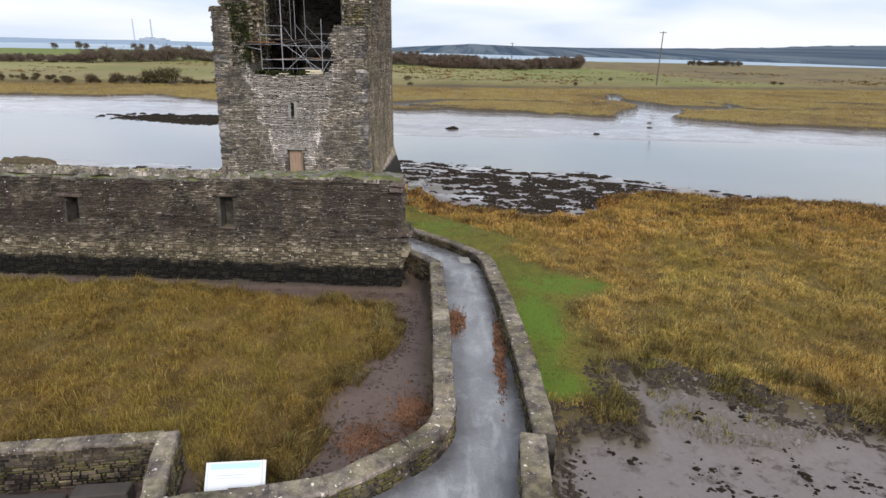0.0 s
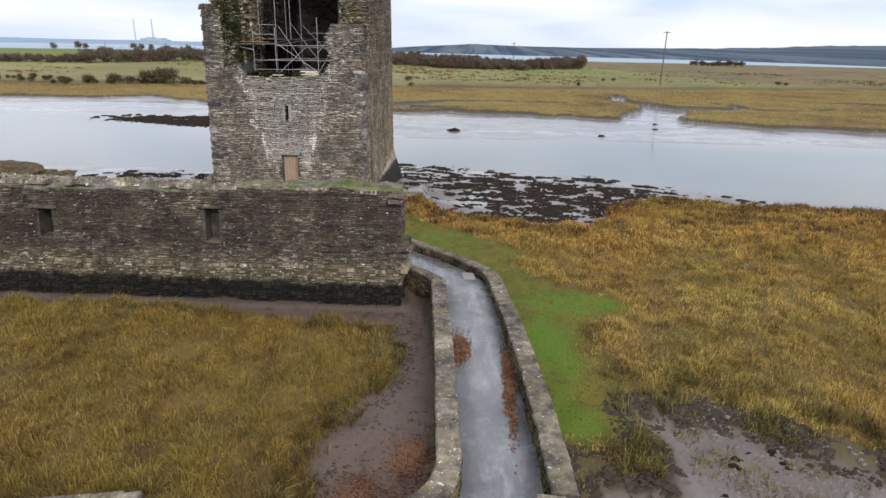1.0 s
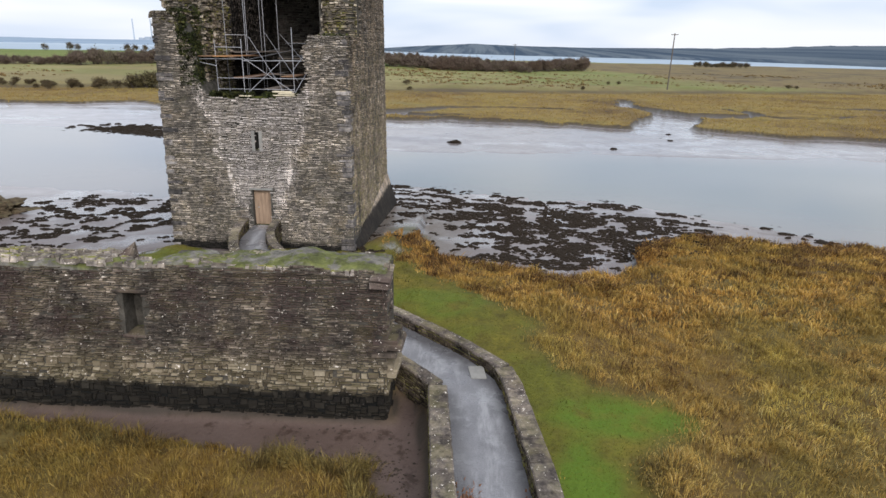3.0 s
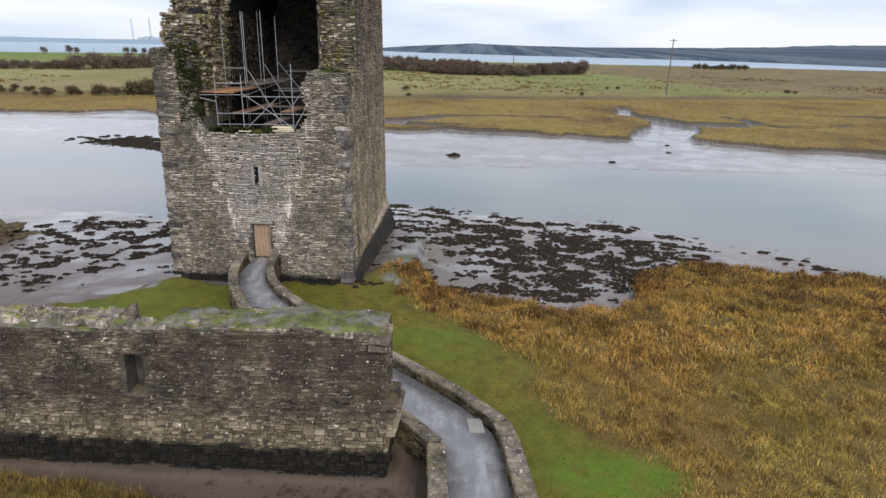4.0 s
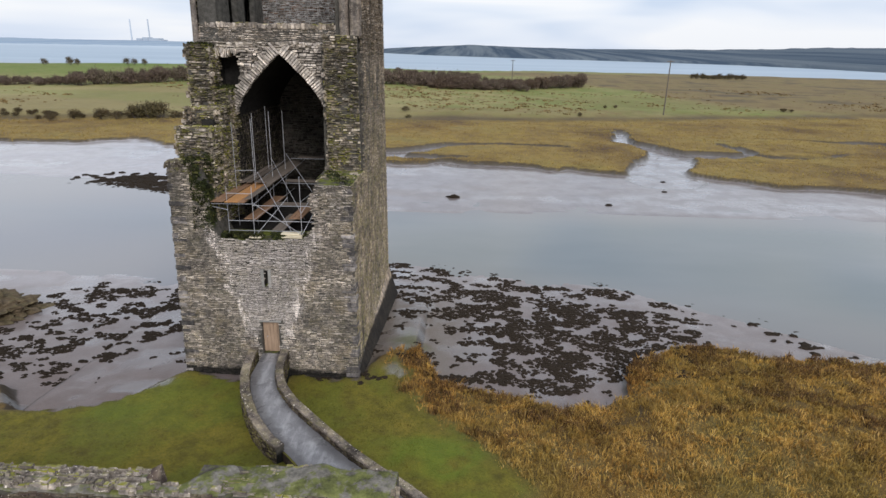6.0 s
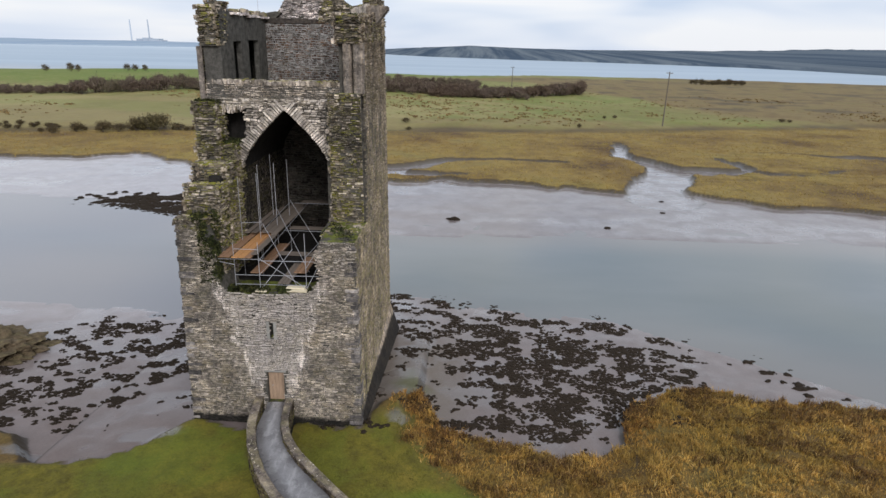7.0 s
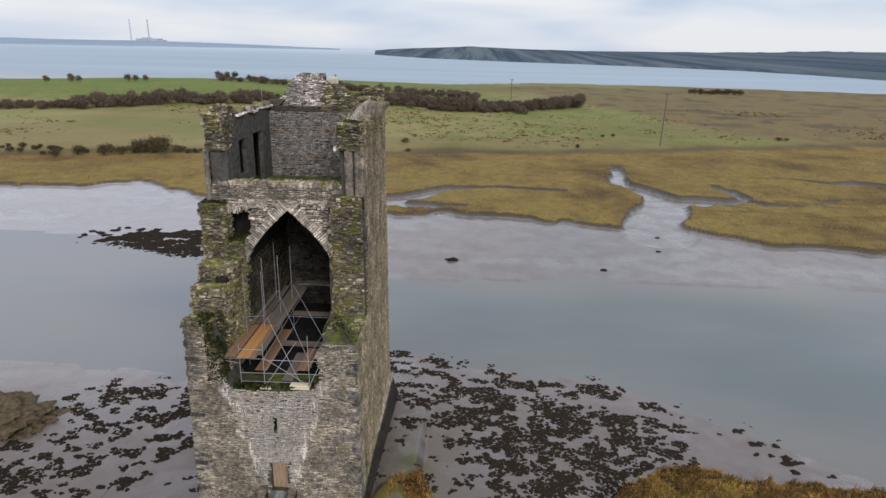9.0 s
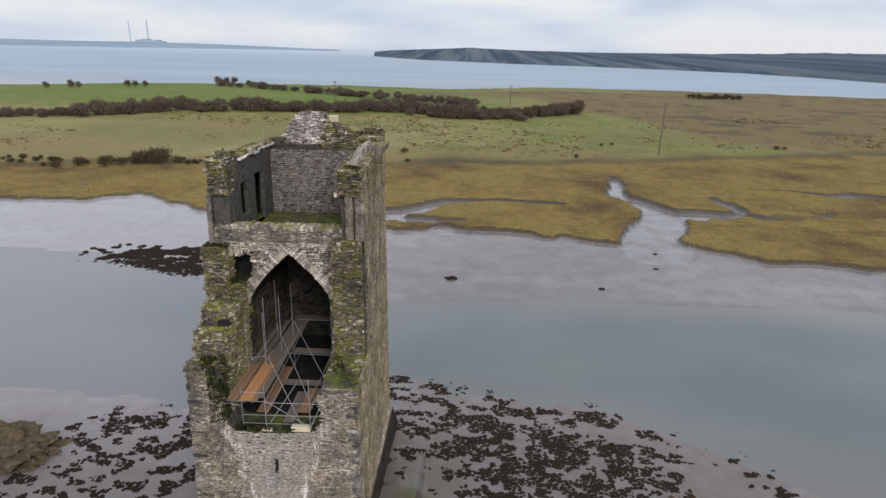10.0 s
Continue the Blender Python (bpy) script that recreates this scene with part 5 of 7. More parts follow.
# upper room
plaster = mortar_material("grey_plaster", (0.085, 0.08, 0.071), moss=0.2)
U_OPEN = [(53.5, 54.9, 22.4, 24.8), (56.3, 58.3, 21.1, 24.9)]
y_from = 51.5
for y0, y1, z0, z1 in U_OPEN + [(60.6, 60.6, 0, 0)]:
    part("upper_wall", slab_x([(y_from, 20.9), (y0, 20.9), (y0, 26.62), (y_from, 26.66)], -15.1, -14.75), plaster, tower)
    if z1:
        part("upper_wall", slab_x([(y0, z1), (y1, z1), (y1, 26.62), (y0, 26.62)], -15.1, -14.75), plaster, tower)
        part("upper_wall", slab_x([(y0, 20.9), (y1, 20.9), (y1, z0), (y0, z0)], -15.1, -14.75), plaster, tower)
    y_from = y1
# assumed passage, roofed and near-black, added to keep the openings dark
part("passage_wall", slab_x([(51.7, 20.9), (60.6, 20.9), (60.6, 26.3), (51.7, 26.3)], -16.2, -15.98), MORTAR_SHADED, tower, "dark outer side of the wall passage")
part("passage_roof", slab_x([(51.7, 26.3), (60.6, 26.3), (60.6, 26.58), (51.7, 26.6)], -16.15, -15.1), MORTAR, tower, "rubble roof of the wall passage")
part("upper_wall", slab_x([(51.2, 20.9), (TY1, 20.9), (TY1, 27.0), (51.2, 26.0)], -7.15, TX1 - 0.1), MORTAR, tower)
for k, (ya, yb, zb) in enumerate(((52.3, 53.6, 26.5), (53.4, 55.2, 26.3), (55.0, 57.0, 26.5), (56.9, 58.6, 26.95), (58.4, 60.3, 27.35), (60.1, 61.65, 27.85))):
    rubble_block((-7.1 + 0.15 * (k % 2), ya, 25.0), (TX1 - 0.12, yb, zb), 300 + 10 * k, "fxXt")
part("upper_floor", prism([(TX0 + 0.5, 20.95), (TX1 - 0.3, 20.95), (TX1 - 0.3, 21.1), (TX0 + 0.5, 21.1)], 52.3, 60.3), MORTAR_WALL, tower, "dark mossy floor of the open upper room")
part("front_ledge", prism([(TX0 + 0.5, 20.9), (TX1 - 0.6, 20.9), (TX1 - 0.6, 22.3), (TX0 + 0.5, 22.25)], 51.35, 52.3), plaster, tower)
face_of_stones(tower, TOWER, (TX0 + 0.5, 51.33, 21.0), (1, 0, 0), (0, 0, 1), 9.0, 1.35, lambda a, b: True, 44, course=(0.06, 0.14), length=(0.12, 0.45), proud=(0.0, 0.05), gap=0.02)
rng = random.Random(43)
x = TX0 + 0.9
while x < TX1 - 1.2:
    ln = rng.uniform(0.14, 0.4)
    for ya, yb in ((51.3, 51.85), (51.83, 52.35)):
        bm = bmesh.new()
        zt = 22.5 + rng.uniform(-0.05, 0.07)
        box(bm, (x, ya + rng.uniform(-0.06, 0.04), 22.2), (x + ln - 0.02, yb + rng.uniform(-0.05, 0.05), zt), 0.025, 0.03, rng)
        part("ledge_stone", bm, rng.choice((HEAD, RUBBLE, TOWER)), tower)
    x += ln
part("upper_rear_lining", prism([(-14.75, 21.0), (-7.1, 21.0), (-7.1, 26.15), (-14.75, 26.15)], 60.12, 60.22), MORTAR_LIME, tower)
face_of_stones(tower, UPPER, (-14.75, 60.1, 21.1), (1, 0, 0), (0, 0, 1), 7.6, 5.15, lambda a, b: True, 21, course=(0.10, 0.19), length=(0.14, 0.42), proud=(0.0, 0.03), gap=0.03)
# flat black panel in the wall stands in for a shaded doorway
bm = bmesh.new()
box(bm, (-7.158, 56.6, 21.1), (-7.1, 58.0, 25.2))

part("upper_doorway", bm, OPENING_SHADE, tower, "flat black panel for the shade in a doorway")
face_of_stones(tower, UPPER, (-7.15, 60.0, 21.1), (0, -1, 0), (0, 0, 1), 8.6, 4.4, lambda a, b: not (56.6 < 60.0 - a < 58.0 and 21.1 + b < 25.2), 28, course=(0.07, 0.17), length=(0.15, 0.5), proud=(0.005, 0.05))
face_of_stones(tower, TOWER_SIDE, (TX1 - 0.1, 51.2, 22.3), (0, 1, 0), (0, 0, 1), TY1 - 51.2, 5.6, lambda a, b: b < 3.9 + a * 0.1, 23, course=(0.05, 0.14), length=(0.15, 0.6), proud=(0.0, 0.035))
# front ends of the upper side walls: round shafts and broken heads
rubble_block((-15.9, 51.15, 24.5), (-14.85, 52.6, 26.75), 160, "fxXt")
rubble_block((-16.2, 51.75, 21.1), (-15.5, 53.5, 24.6), 165, "fxt")
rubble_block((-15.6, 51.6, 26.6), (-14.95, 53.4, 27.05), 166, "fxXt")
rubble_block((-7.2, 50.75, 24.8), (-5.64, 52.4, 26.35), 170, "fxXt")
bm = bmesh.new()
box(bm, (-15.86, 51.32, 21.0), (-14.72, 52.4, 24.6), 0.03, 0.02, random.Random(9))
part("pier", bm, plaster, tower, "plain grey plastered pier")
bm = bmesh.new()
tube(bm, (-16.05, 51.1, 21.1), (-16.02, 51.15, 24.45), 0.17, 12)
part("corner_shaft", bm, SHAFT, tower, "pale dressed stone shaft")
bm = bmesh.new()
tube(bm, (-6.8, 51.0, 21.6), (-6.8, 51.0, 24.9), 0.29, 14)
part("corner_shaft", bm, SHAFT, tower, "grey round stone shaft")
bm = bmesh.new()
box(bm, (-6.42, 50.72, 21.75), (-5.8, 51.5, 24.95), 0.12, 0.02, random.Random(10))
part("corner_shaft", bm, SHAFT, tower, "pale squared stone shaft")
bm = bmesh.new()
haunch = [bm.verts.new(c) for c in ((-7.0, 52.3, 26.3), (-6.1, 52.3, 26.95), (-6.0, 57.6, 27.5), (-6.95, 57.6, 26.9), (-6.1, 52.3, 25.4), (-6.0, 57.6, 25.4))]
for f in ((0, 1, 2, 3), (0, 4, 1), (3, 2, 5), (0, 3, 5, 4), (1, 4, 5, 2)):
    bm.faces.new([haunch[i] for i in f])
bmesh.ops.subdivide_edges(bm, edges=bm.edges[:], cuts=6, use_grid_fill=True)
for v in bm.verts:
    v.co += Vector((0, 0, 0.12 * noise.noise(v.co * 2.5)))
part("wall_haunch", bm, PALE, tower, "pale lime-washed slope on the wall head")
# rear gable with its weathered slates and the wall beside it
gable = [(-14.5, 26.2), (-11.0, 26.2), (-10.5, 28.6), (-10.55, 28.95), (-12.3, 28.95), (-12.9, 28.6), (-13.7, 27.4)]
part("gable", prism(gable, 60.9, TY1), MORTAR, tower)
face_of_stones(tower, SLATES, (-14.5, 60.9, 26.2), (1, 0, 0), (0, 0, 1), 4.1, 2.8, lambda a, b: inside(gable, -14.5 + a, 26.2 + b), 25, course=(0.08, 0.15), length=(0.15, 0.4), proud=(0.02, 0.08))
crest = [(-11.0, 26.2), (-5.6, 26.2), (-5.6, 27.7), (-6.1, 28.05), (-7.2, 27.6), (-8.3, 27.5), (-9.2, 28.0), (-10.2, 28.25), (-10.6, 28.2)]
part("rear_crest", prism(crest, 61.0, TY1), MORTAR, tower)
face_of_stones(tower, RUBBLE, (-11.0, 61.0, 26.2), (1, 0, 0), (0, 0, 1), 5.4, 2.1, lambda a, b: inside(crest, -11.0 + a, 26.2 + b), 26, proud=(0.0, 0.12))
crest_l = [(TX0 + 0.9, 26.2), (-14.4, 26.2), (-13.6, 26.9), (-14.0, 27.0), (-15.2, 26.8), (-15.45, 26.7)]
part("rear_crest", prism(crest_l, 60.4, TY1), MORTAR, tower)
# dark slates, blackened further for the shadow gap beneath them
bm = bmesh.new()
box(bm, (-14.4, 60.05, 26.15), (-10.9, 60.9, 26.5), 0.02, 0.03)
part("roof_ledge", bm, SHADED_STONE, tower, "dark overhanging stone course, shadow gap below it in its colour")
rng = random.Random(41)
y = 53.3
while y < 60.4:
    ln = rng.uniform(0.5, 1.1)
    bm = bmesh.new()
    dz = rng.uniform(-0.05, 0.06)
    box(bm, (-15.45 + rng.uniform(-0.12, 0.12), y, 26.42 + dz), (-14.6 + rng.uniform(-0.08, 0.1), min(y + ln - 0.03, 60.5), 26.56 + dz), 0.02, 0.035, rng)
    part("wall_cap", bm, SLATES, tower, "pale stone wall capping")
    y += ln
for k in range(14):
    x, y = rng.uniform(-15.4, -14.8), rng.uniform(53.4, 60.2)
    bm = bmesh.new()
    box(bm, (x - 0.2, y - 0.25, 26.5), (x + rng.uniform(0.1, 0.3), y + 0.25, 26.62 + rng.uniform(0.05, 0.3)), 0.03, 0.06, rng)
    part("loose_stone", bm, RUBBLE, tower)
bm = bmesh.new()
corb = [bm.verts.new((x, y, z)) for y in (56.3, 57.5) for x, z in ((-6.0, 26.1), (-5.35, 26.2), (-4.6, 27.05), (-4.62, 27.28), (-6.0, 27.3))]
bm.faces.new(corb[:5])
bm.faces.new(corb[9:4:-1])
for i in range(5):
    bm.faces.new((corb[i], corb[5 + i], corb[5 + (i + 1) % 5], corb[(i + 1) % 5]))
part("corbel", bm, SHAFT, tower, "projecting corbel stone")
bm = bmesh.new()
box(bm, (-10.25, 61.1, 28.2), (-9.55, 61.5, 28.68), 0.02)
for i in range(4):
    box(bm, (-10.2, 61.06, 28.28 + 0.09 * i), (-9.6, 61.1, 28.33 + 0.09 * i))
part("hatch", bm, PALE_PLANK, tower, "cream slatted vent hatch on the wall head")
bm = bmesh.new()
tube(bm, (-15.0, 59.5, 26.5), (-15.0, 59.5, 27.9), 0.014, 5)
part("lightning_rod", bm, STEEL, tower, "thin rod")


# dark ivy and grass hanging on the broken edges
IVY = blade_material("dark_ivy", [(0.0, (0.012, 0.014, 0.006)), (0.6, (0.035, 0.042, 0.012)), (1.0, (0.085, 0.085, 0.025))], 0.8)


def ivy(lo, hi, n, seed, thr=0.45):
    """Small leaves in tufts through a box of broken masonry."""
    r = np.random.default_rng(seed)
    p = r.uniform(lo, hi, (n, 3))
    ok = fbm(p[:, 0] * 1.7 + p[:, 1], p[:, 2] * 1.7, seed) > thr
    p = p[ok]
    d = r.normal(0, 1, (len(p), 3)) * 0.09 + np.array([0, -0.03, -0.04])
    s = r.normal(0, 1, (len(p), 3)) * 0.05
    v = np.stack([p - s, p + s, p + d], 1).reshape(-1, 3)
    put("ivy", mesh_of("ivy", v, np.arange(3 * len(p)).reshape(-1, 3)), IVY, tower, "dark ivy and grass tufts on broken masonry", kind="stuff")


ivy((-15.05, 45.95, 10.7), (-13.95, 46.75, 14.6), 5600, 71, 0.45)
ivy((-14.6, 47.0, 13.0), (-14.0, 48.4, 15.6), 1500, 72, 0.5)
ivy((-13.6, 46.1, 10.3), (-8.6, 46.8, 10.6), 2400, 73, 0.45)
ivy((-16.2, 46.1, 14.65), (-14.8, 47.3, 14.95), 1500, 74, 0.4)
ivy((-7.9, 46.2, 13.66), (-5.6, 50.6, 13.76), 1100, 75, 0.52)
ivy((-16.35, 50.4, 21.1), (-14.95, 51.4, 21.3), 900, 76, 0.4)
ivy((-7.1, 50.7, 26.0), (-5.6, 52.4, 26.55), 900, 77, 0.42)
ivy((-15.0, 50.6, 18.5), (-13.9, 52.2, 18.75), 1400, 78, 0.3)

# the side wall leans in towards its top and rear
for ob in tower.children_recursive:
    if ob.name.split(".")[0] in ("corner_shaft", "pier"):
        continue
    n_v = len(ob.data.vertices)
    co = np.empty(3 * n_v, np.float32)
    ob.data.vertices.foreach_get("co", co)
    co = co.reshape(-1, 3)
    co[:, 0] -= (0.012 * (co[:, 2] - 2) + 0.012 * (co[:, 1] - TY0)) * smooth(-9.0, -6.0, co[:, 0])
    ob.data.vertices.foreach_set("co", co.ravel())
    ob.data.update()

# ---- scaffold in the breach ----
scaffold = thing("scaffold", "galvanised tube scaffold with wooden boards in the breach", "scaffolding")


def pole_part(name, a, b, r=0.019):
    bm = bmesh.new()
    tube(bm, a, b, r, 7)
    part(name, bm, STEEL, scaffold)


for x, y, z0, z1 in ((-13.1, 46.35, 10.2, 13.4), (-11.6, 46.35, 10.2, 13.45), (-8.75, 46.35, 10.4, 14.1), (-8.0, 47.6, 10.4, 13.6)):
    pole_part("standard", (x, y, z0), (x, y, z1))
for x, y, z0, z1 in ((-13.7, 49.5, 10.1, 16.7), (-13.3, 52.0, 10.1, 17.0), (-12.6, 49.8, 10.1, 16.9), (-12.3, 52.4, 10.1, 17.1), (-12.2, 55.0, 10.1, 16.9), (-13.4, 55.0, 10.1, 17.2)):
    pole_part("standard", (x, y, z0), (x, y, z1))
for a, b in (((-13.15, 46.35, 10.25), (-11.6, 46.35, 10.25)), ((-13.1, 46.35, 10.75), (-8.75, 46.35, 10.8)), ((-13.1, 46.35, 11.35), (-8.0, 46.4, 11.4)), ((-14.3, 46.3, 12.35), (-11.6, 46.3, 12.4)),
             ((-11.6, 46.35, 12.3), (-8.2, 46.35, 12.35)), ((-13.1, 46.35, 13.0), (-11.6, 46.35, 13.0)), ((-14.3, 46.3, 12.25), (-13.1, 46.35, 12.0)), ((-13.7, 49.5, 13.7), (-12.5, 49.8, 13.7)),
             ((-8.75, 46.35, 12.6), (-8.5, 52.0, 12.6)), ((-11.6, 46.35, 11.4), (-11.6, 55.0, 11.4)), ((-13.1, 46.35, 12.25), (-13.1, 58.0, 12.9)), ((-11.6, 46.35, 12.3), (-11.6, 58.0, 12.95)),
             ((-12.2, 56.5, 13.3), (-8.6, 56.5, 13.3)), ((-12.0, 53.0, 12.2), (-8.6, 53.0, 12.2))):
    pole_part("ledger", a, b, 0.018)
for a, b in (((-11.6, 46.3, 12.5), (-8.7, 46.3, 10.6)), ((-12.4, 49.8, 13.6), (-9.3, 46.5, 10.5)), ((-12.25, 52.4, 13.9), (-8.9, 47.6, 11.2)), ((-12.1, 55.0, 13.9), (-8.7, 50.5, 11.6)), ((-8.75, 46.4, 11.9), (-8.0, 47.6, 13.2)), ((-8.75, 46.4, 10.6), (-8.0, 47.6, 12.2)), ((-11.6, 46.35, 10.4), (-10.3, 49.0, 12.2))):
    pole_part("brace", a, b, 0.018)
rng = random.Random(5)
for k, (xa, xb, y0, y1, old) in enumerate(((-14.15, -13.75, 46.2, 50.4, 0), (-13.72, -13.3, 46.2, 51.6, 0), (-13.2, -12.8, 46.15, 52.8, 0), (-12.78, -12.4, 46.2, 52.2, 0), (-12.38, -12.0, 46.2, 51.4, 0), (-11.98, -11.62, 46.2, 50.2, 1),
                                      (-14.0, -13.6, 50.5, 56.5, 1), (-13.5, -13.1, 50.6, 57.5, 1), (-12.9, -12.5, 50.6, 58.5, 1), (-12.48, -12.1, 50.7, 58.5, 1), (-12.08, -11.7, 50.3, 58.0, 1))):
    bm = bmesh.new()
    z = 12.42 + (0.05 if not old else 0.28) + rng.uniform(0, 0.02)
    box(bm, (xa, y0, z), (xb, y1, z + 0.045), 0.006)
    part("board", bm, BOARD_OLD if old else BOARD_NEW if k in (2, 3) else BOARD_TAN, scaffold, "grey weathered board" if old else "orange new board" if k in (2, 3) else "tan board")
for y, z in ((53.0, 12.3), (56.5, 13.35), (50.0, 11.4)):
    for j in range(3):
        bm = bmesh.new()
        box(bm, (-11.7, y + j * 0.24, z), (-8.55, y + 0.22 + j * 0.24, z + 0.045), 0.006)
        part("board", bm, BOARD_OLD, scaffold, "grey weathered board")
for j in range(3):
    bm = bmesh.new()
    box(bm, (-10.6 + 0.24 * j, 46.6, 10.75), (-10.38 + 0.24 * j, 50.2, 10.8), 0.006)
    part("board", bm, BOARD_OLD, scaffold, "grey weathered board")
for j in range(3):
    bm = bmesh.new()
    box(bm, (-12.3 + 0.26 * j, 46.7, 11.35), (-12.06 + 0.26 * j, 52.5, 11.4), 0.006)
    part("board", bm, BOARD_TAN, scaffold, "brown board of the lower lift")
for j in range(3):
    bm = bmesh.new()
    box(bm, (-9.6 + 0.26 * j, 46.7, 11.45), (-9.36 + 0.26 * j, 49.6, 11.5), 0.006)
    part("board", bm, BOARD_TAN, scaffold, "brown board of the lower lift")
for j, (x, y, z, w) in enumerate(((-9.3, 46.05, 10.45, 1.2), (-9.15, 46.0, 10.55, 0.9), (-9.4, 46.1, 10.64, 1.1), (-11.5, 46.05, 10.38, 0.7))):
    bm = bmesh.new()
    box(bm, (x - w / 2, y, z), (x + w / 2, y + 0.45, z + 0.07), 0.01)
    tagged(part("plank", bm, PALE_PLANK), "short pale sawn planks lying on the broken wall head", "plank", "planks on the wall head")


# ---- the curtain wall ----
curtain = thing("curtain_wall", "long mossy brown rubble bailey wall with two blocked windows", "stone wall")
CX0, CX1, CY, CB, CT = -48.0, -1.15, 28.72, 1.2, 6.6
C_BATTER = 0.085
WINDOWS = [(-9.67, -9.05, 4.17, 5.62), (-17.1, -16.5, 4.13, 5.4), (-25.2, -24.4, 4.2, 5.5)]


def curtain_top(x):
    return CT - 0.30 * smooth(-4, -14, x) + 0.06 * math.sin(x * 1.3) + 0.05 * math.sin(x * 3.1 + 1)


def in_window(x, z, pad=0.0):
    return any(a - pad < x < b + pad and c - pad < z < d + pad for a, b, c, d in WINDOWS)


def curtain_slabs():
    bm = bmesh.new()
    cuts = sorted([CX0, -9.75, -8.4, CX1 - 0.02] + [w for win in WINDOWS for w in win[:2]])

    def slab(x0, x1, z0, z1, y1):
        v = [bm.verts.new(c) for c in ((x0, CY + 0.03 + C_BATTER * (z0 - CB), z0), (x1, CY + 0.03 + C_BATTER * (z0 - CB), z0), (x1, CY + 0.03 + C_BATTER * (z1 - CB), z1), (x0, CY + 0.03 + C_BATTER * (z1 - CB), z1),
                                       (x0, y1, z0), (x1, y1, z0), (x1, y1, z1), (x0, y1, z1))]
        for f in ((0, 1, 2, 3), (5, 4, 7, 6), (1, 5, 6, 2), (4, 0, 3, 7), (3, 2, 6, 7), (4, 5, 1, 0)):
            bm.faces.new([v[i] for i in f])

    for x0, x1 in zip(cuts, cuts[1:]):
        rear = 30.3 if x1 < -9.7 else 29.7 if x1 < -8.3 else 30.8
        win = [w for w in WINDOWS if w[0] == x0 and w[1] == x1]
        if win:
            _, _, z0, z1 = win[0]
            slab(x0, x1, 0.8, z0, rear)
            slab(x0, x1, z1, curtain_top((x0 + x1) / 2) - 0.05, rear)
            slab(x0, x1, z0, z1, rear)
            bm.faces.ensure_lookup_table()
            for v in bm.verts[-8:]:
                if v.co.y < 29.4:
                    v.co.y += 0.85
        else:
            slab(x0, x1, 0.8, curtain_top((x0 + x1) / 2) - 0.05, rear)
    return bm


part("wall_core", curtain_slabs(), MORTAR_WALL, curtain)
wb = Vector((0, C_BATTER, 1)).normalized()
face_of_stones(curtain, CURTAIN, (CX0, CY, CB), (1, 0, 0), wb, CX1 - CX0, 5.6,
               lambda a, b: CB + b < curtain_top(CX0 + a) and not in_window(CX0 + a, CB + b, 0.13) and CX0 + a > -34, 31,
               single=lambda a, b: -6.5 < CX0 + a < -3.0 and 1.6 < b < 4.6, course=lambda v: (0.10, 0.27) if v < 1.9 else (0.04, 0.105), length=(0.1, 0.42), proud=(0.01, 0.06))
face_of_stones(curtain, CURTAIN, (CX1, CY + 0.06, CB), (0, 1, 0), (-0.02, 0, 1), 1.5, 5.4, lambda a, b: CB + b < 6.6 and a > C_BATTER * b, 32, course=(0.12, 0.28), length=(0.25, 0.7), proud=(0.0, 0.14))
# jutting stones and the broken end
rng = random.Random(33)
for z, w in ((4.15, 0.35), (4.0, 0.5), (3.7, 0.3), (3.3, 0.22), (3.0, 0.3), (6.35, 0.12), (6.1, 0.1)):
    bm = bmesh.new()
    box(bm, (CX1 - 0.5, CY + 0.2, z), (CX1 + w, CY + 1.2 + rng.uniform(0, 0.3), z + rng.uniform(0.16, 0.28)), 0.03, 0.05, rng)
    part("jutting_stone", bm, CURTAIN, curtain)
for (x0, x1, z0, z1), tint in zip(WINDOWS, (SIDEWALL, SOIL, SIDEWALL)):
    bm = bmesh.new()
    box(bm, (x0 - 0.25, CY + 0.22, z1), (x1 + 0.25, CY + 0.9, z1 + 0.13), 0.02, 0.015)
    part("window_lintel", bm, CURTAIN, curtain)
    bm = bmesh.new()
    box(bm, (x0 - 0.1, CY + 0.2, z0 - 0.1), (x1 + 0.1, CY + 0.9, z0), 0.02, 0.015)
    part("window_sill", bm, CURTAIN, curtain)
    face_of_stones(curtain, tint, (x0, CY + 1.02, z0), (1, 0, 0), (0, 0, 1), x1 - x0, z1 - z0, lambda a, b: True, 34, proud=(0.0, 0.04), name="window_blocking")
# lumpy top of the wall: pale render, moss and loose stones; a step at the back
tx = np.arange(-34, CX1 + 0.01, 0.16)
ty = np.linspace(0, 1, 16)
TXX, TYY = np.meshgrid(tx, ty)
front_y = CY + C_BATTER * (CT - CB) - 0.02
back_y = np.where(TXX < -9.75, 30.4, np.where(TXX < -8.5, 29.75, np.clip(30.0 + (TXX + 8.5) * 0.9, 30.0, 30.9))) + 0.05 * np.sin(TXX * 4.3)
WY = front_y + (back_y - front_y) * TYY
WZ = np.vectorize(curtain_top)(TXX) + 0.10 * np.sin(TYY * math.pi) + 0.16 * (fbm(TXX * 1.6, WY * 1.6, 44) - 0.4) + 0.1 * (fbm(TXX * 5, WY * 5, 45, 2) - 0.5) - 0.18 * ((TYY < 0.04) | (TYY > 0.96))
WZ = np.where((TXX < -9.9), WZ + 0.05, WZ)
ids = np.arange(TXX.size).reshape(TXX.shape)
tf = np.stack([ids[:-1, :-1], ids[:-1, 1:], ids[1:, 1:], ids[1:, :-1]], -1).reshape(-1, 4)
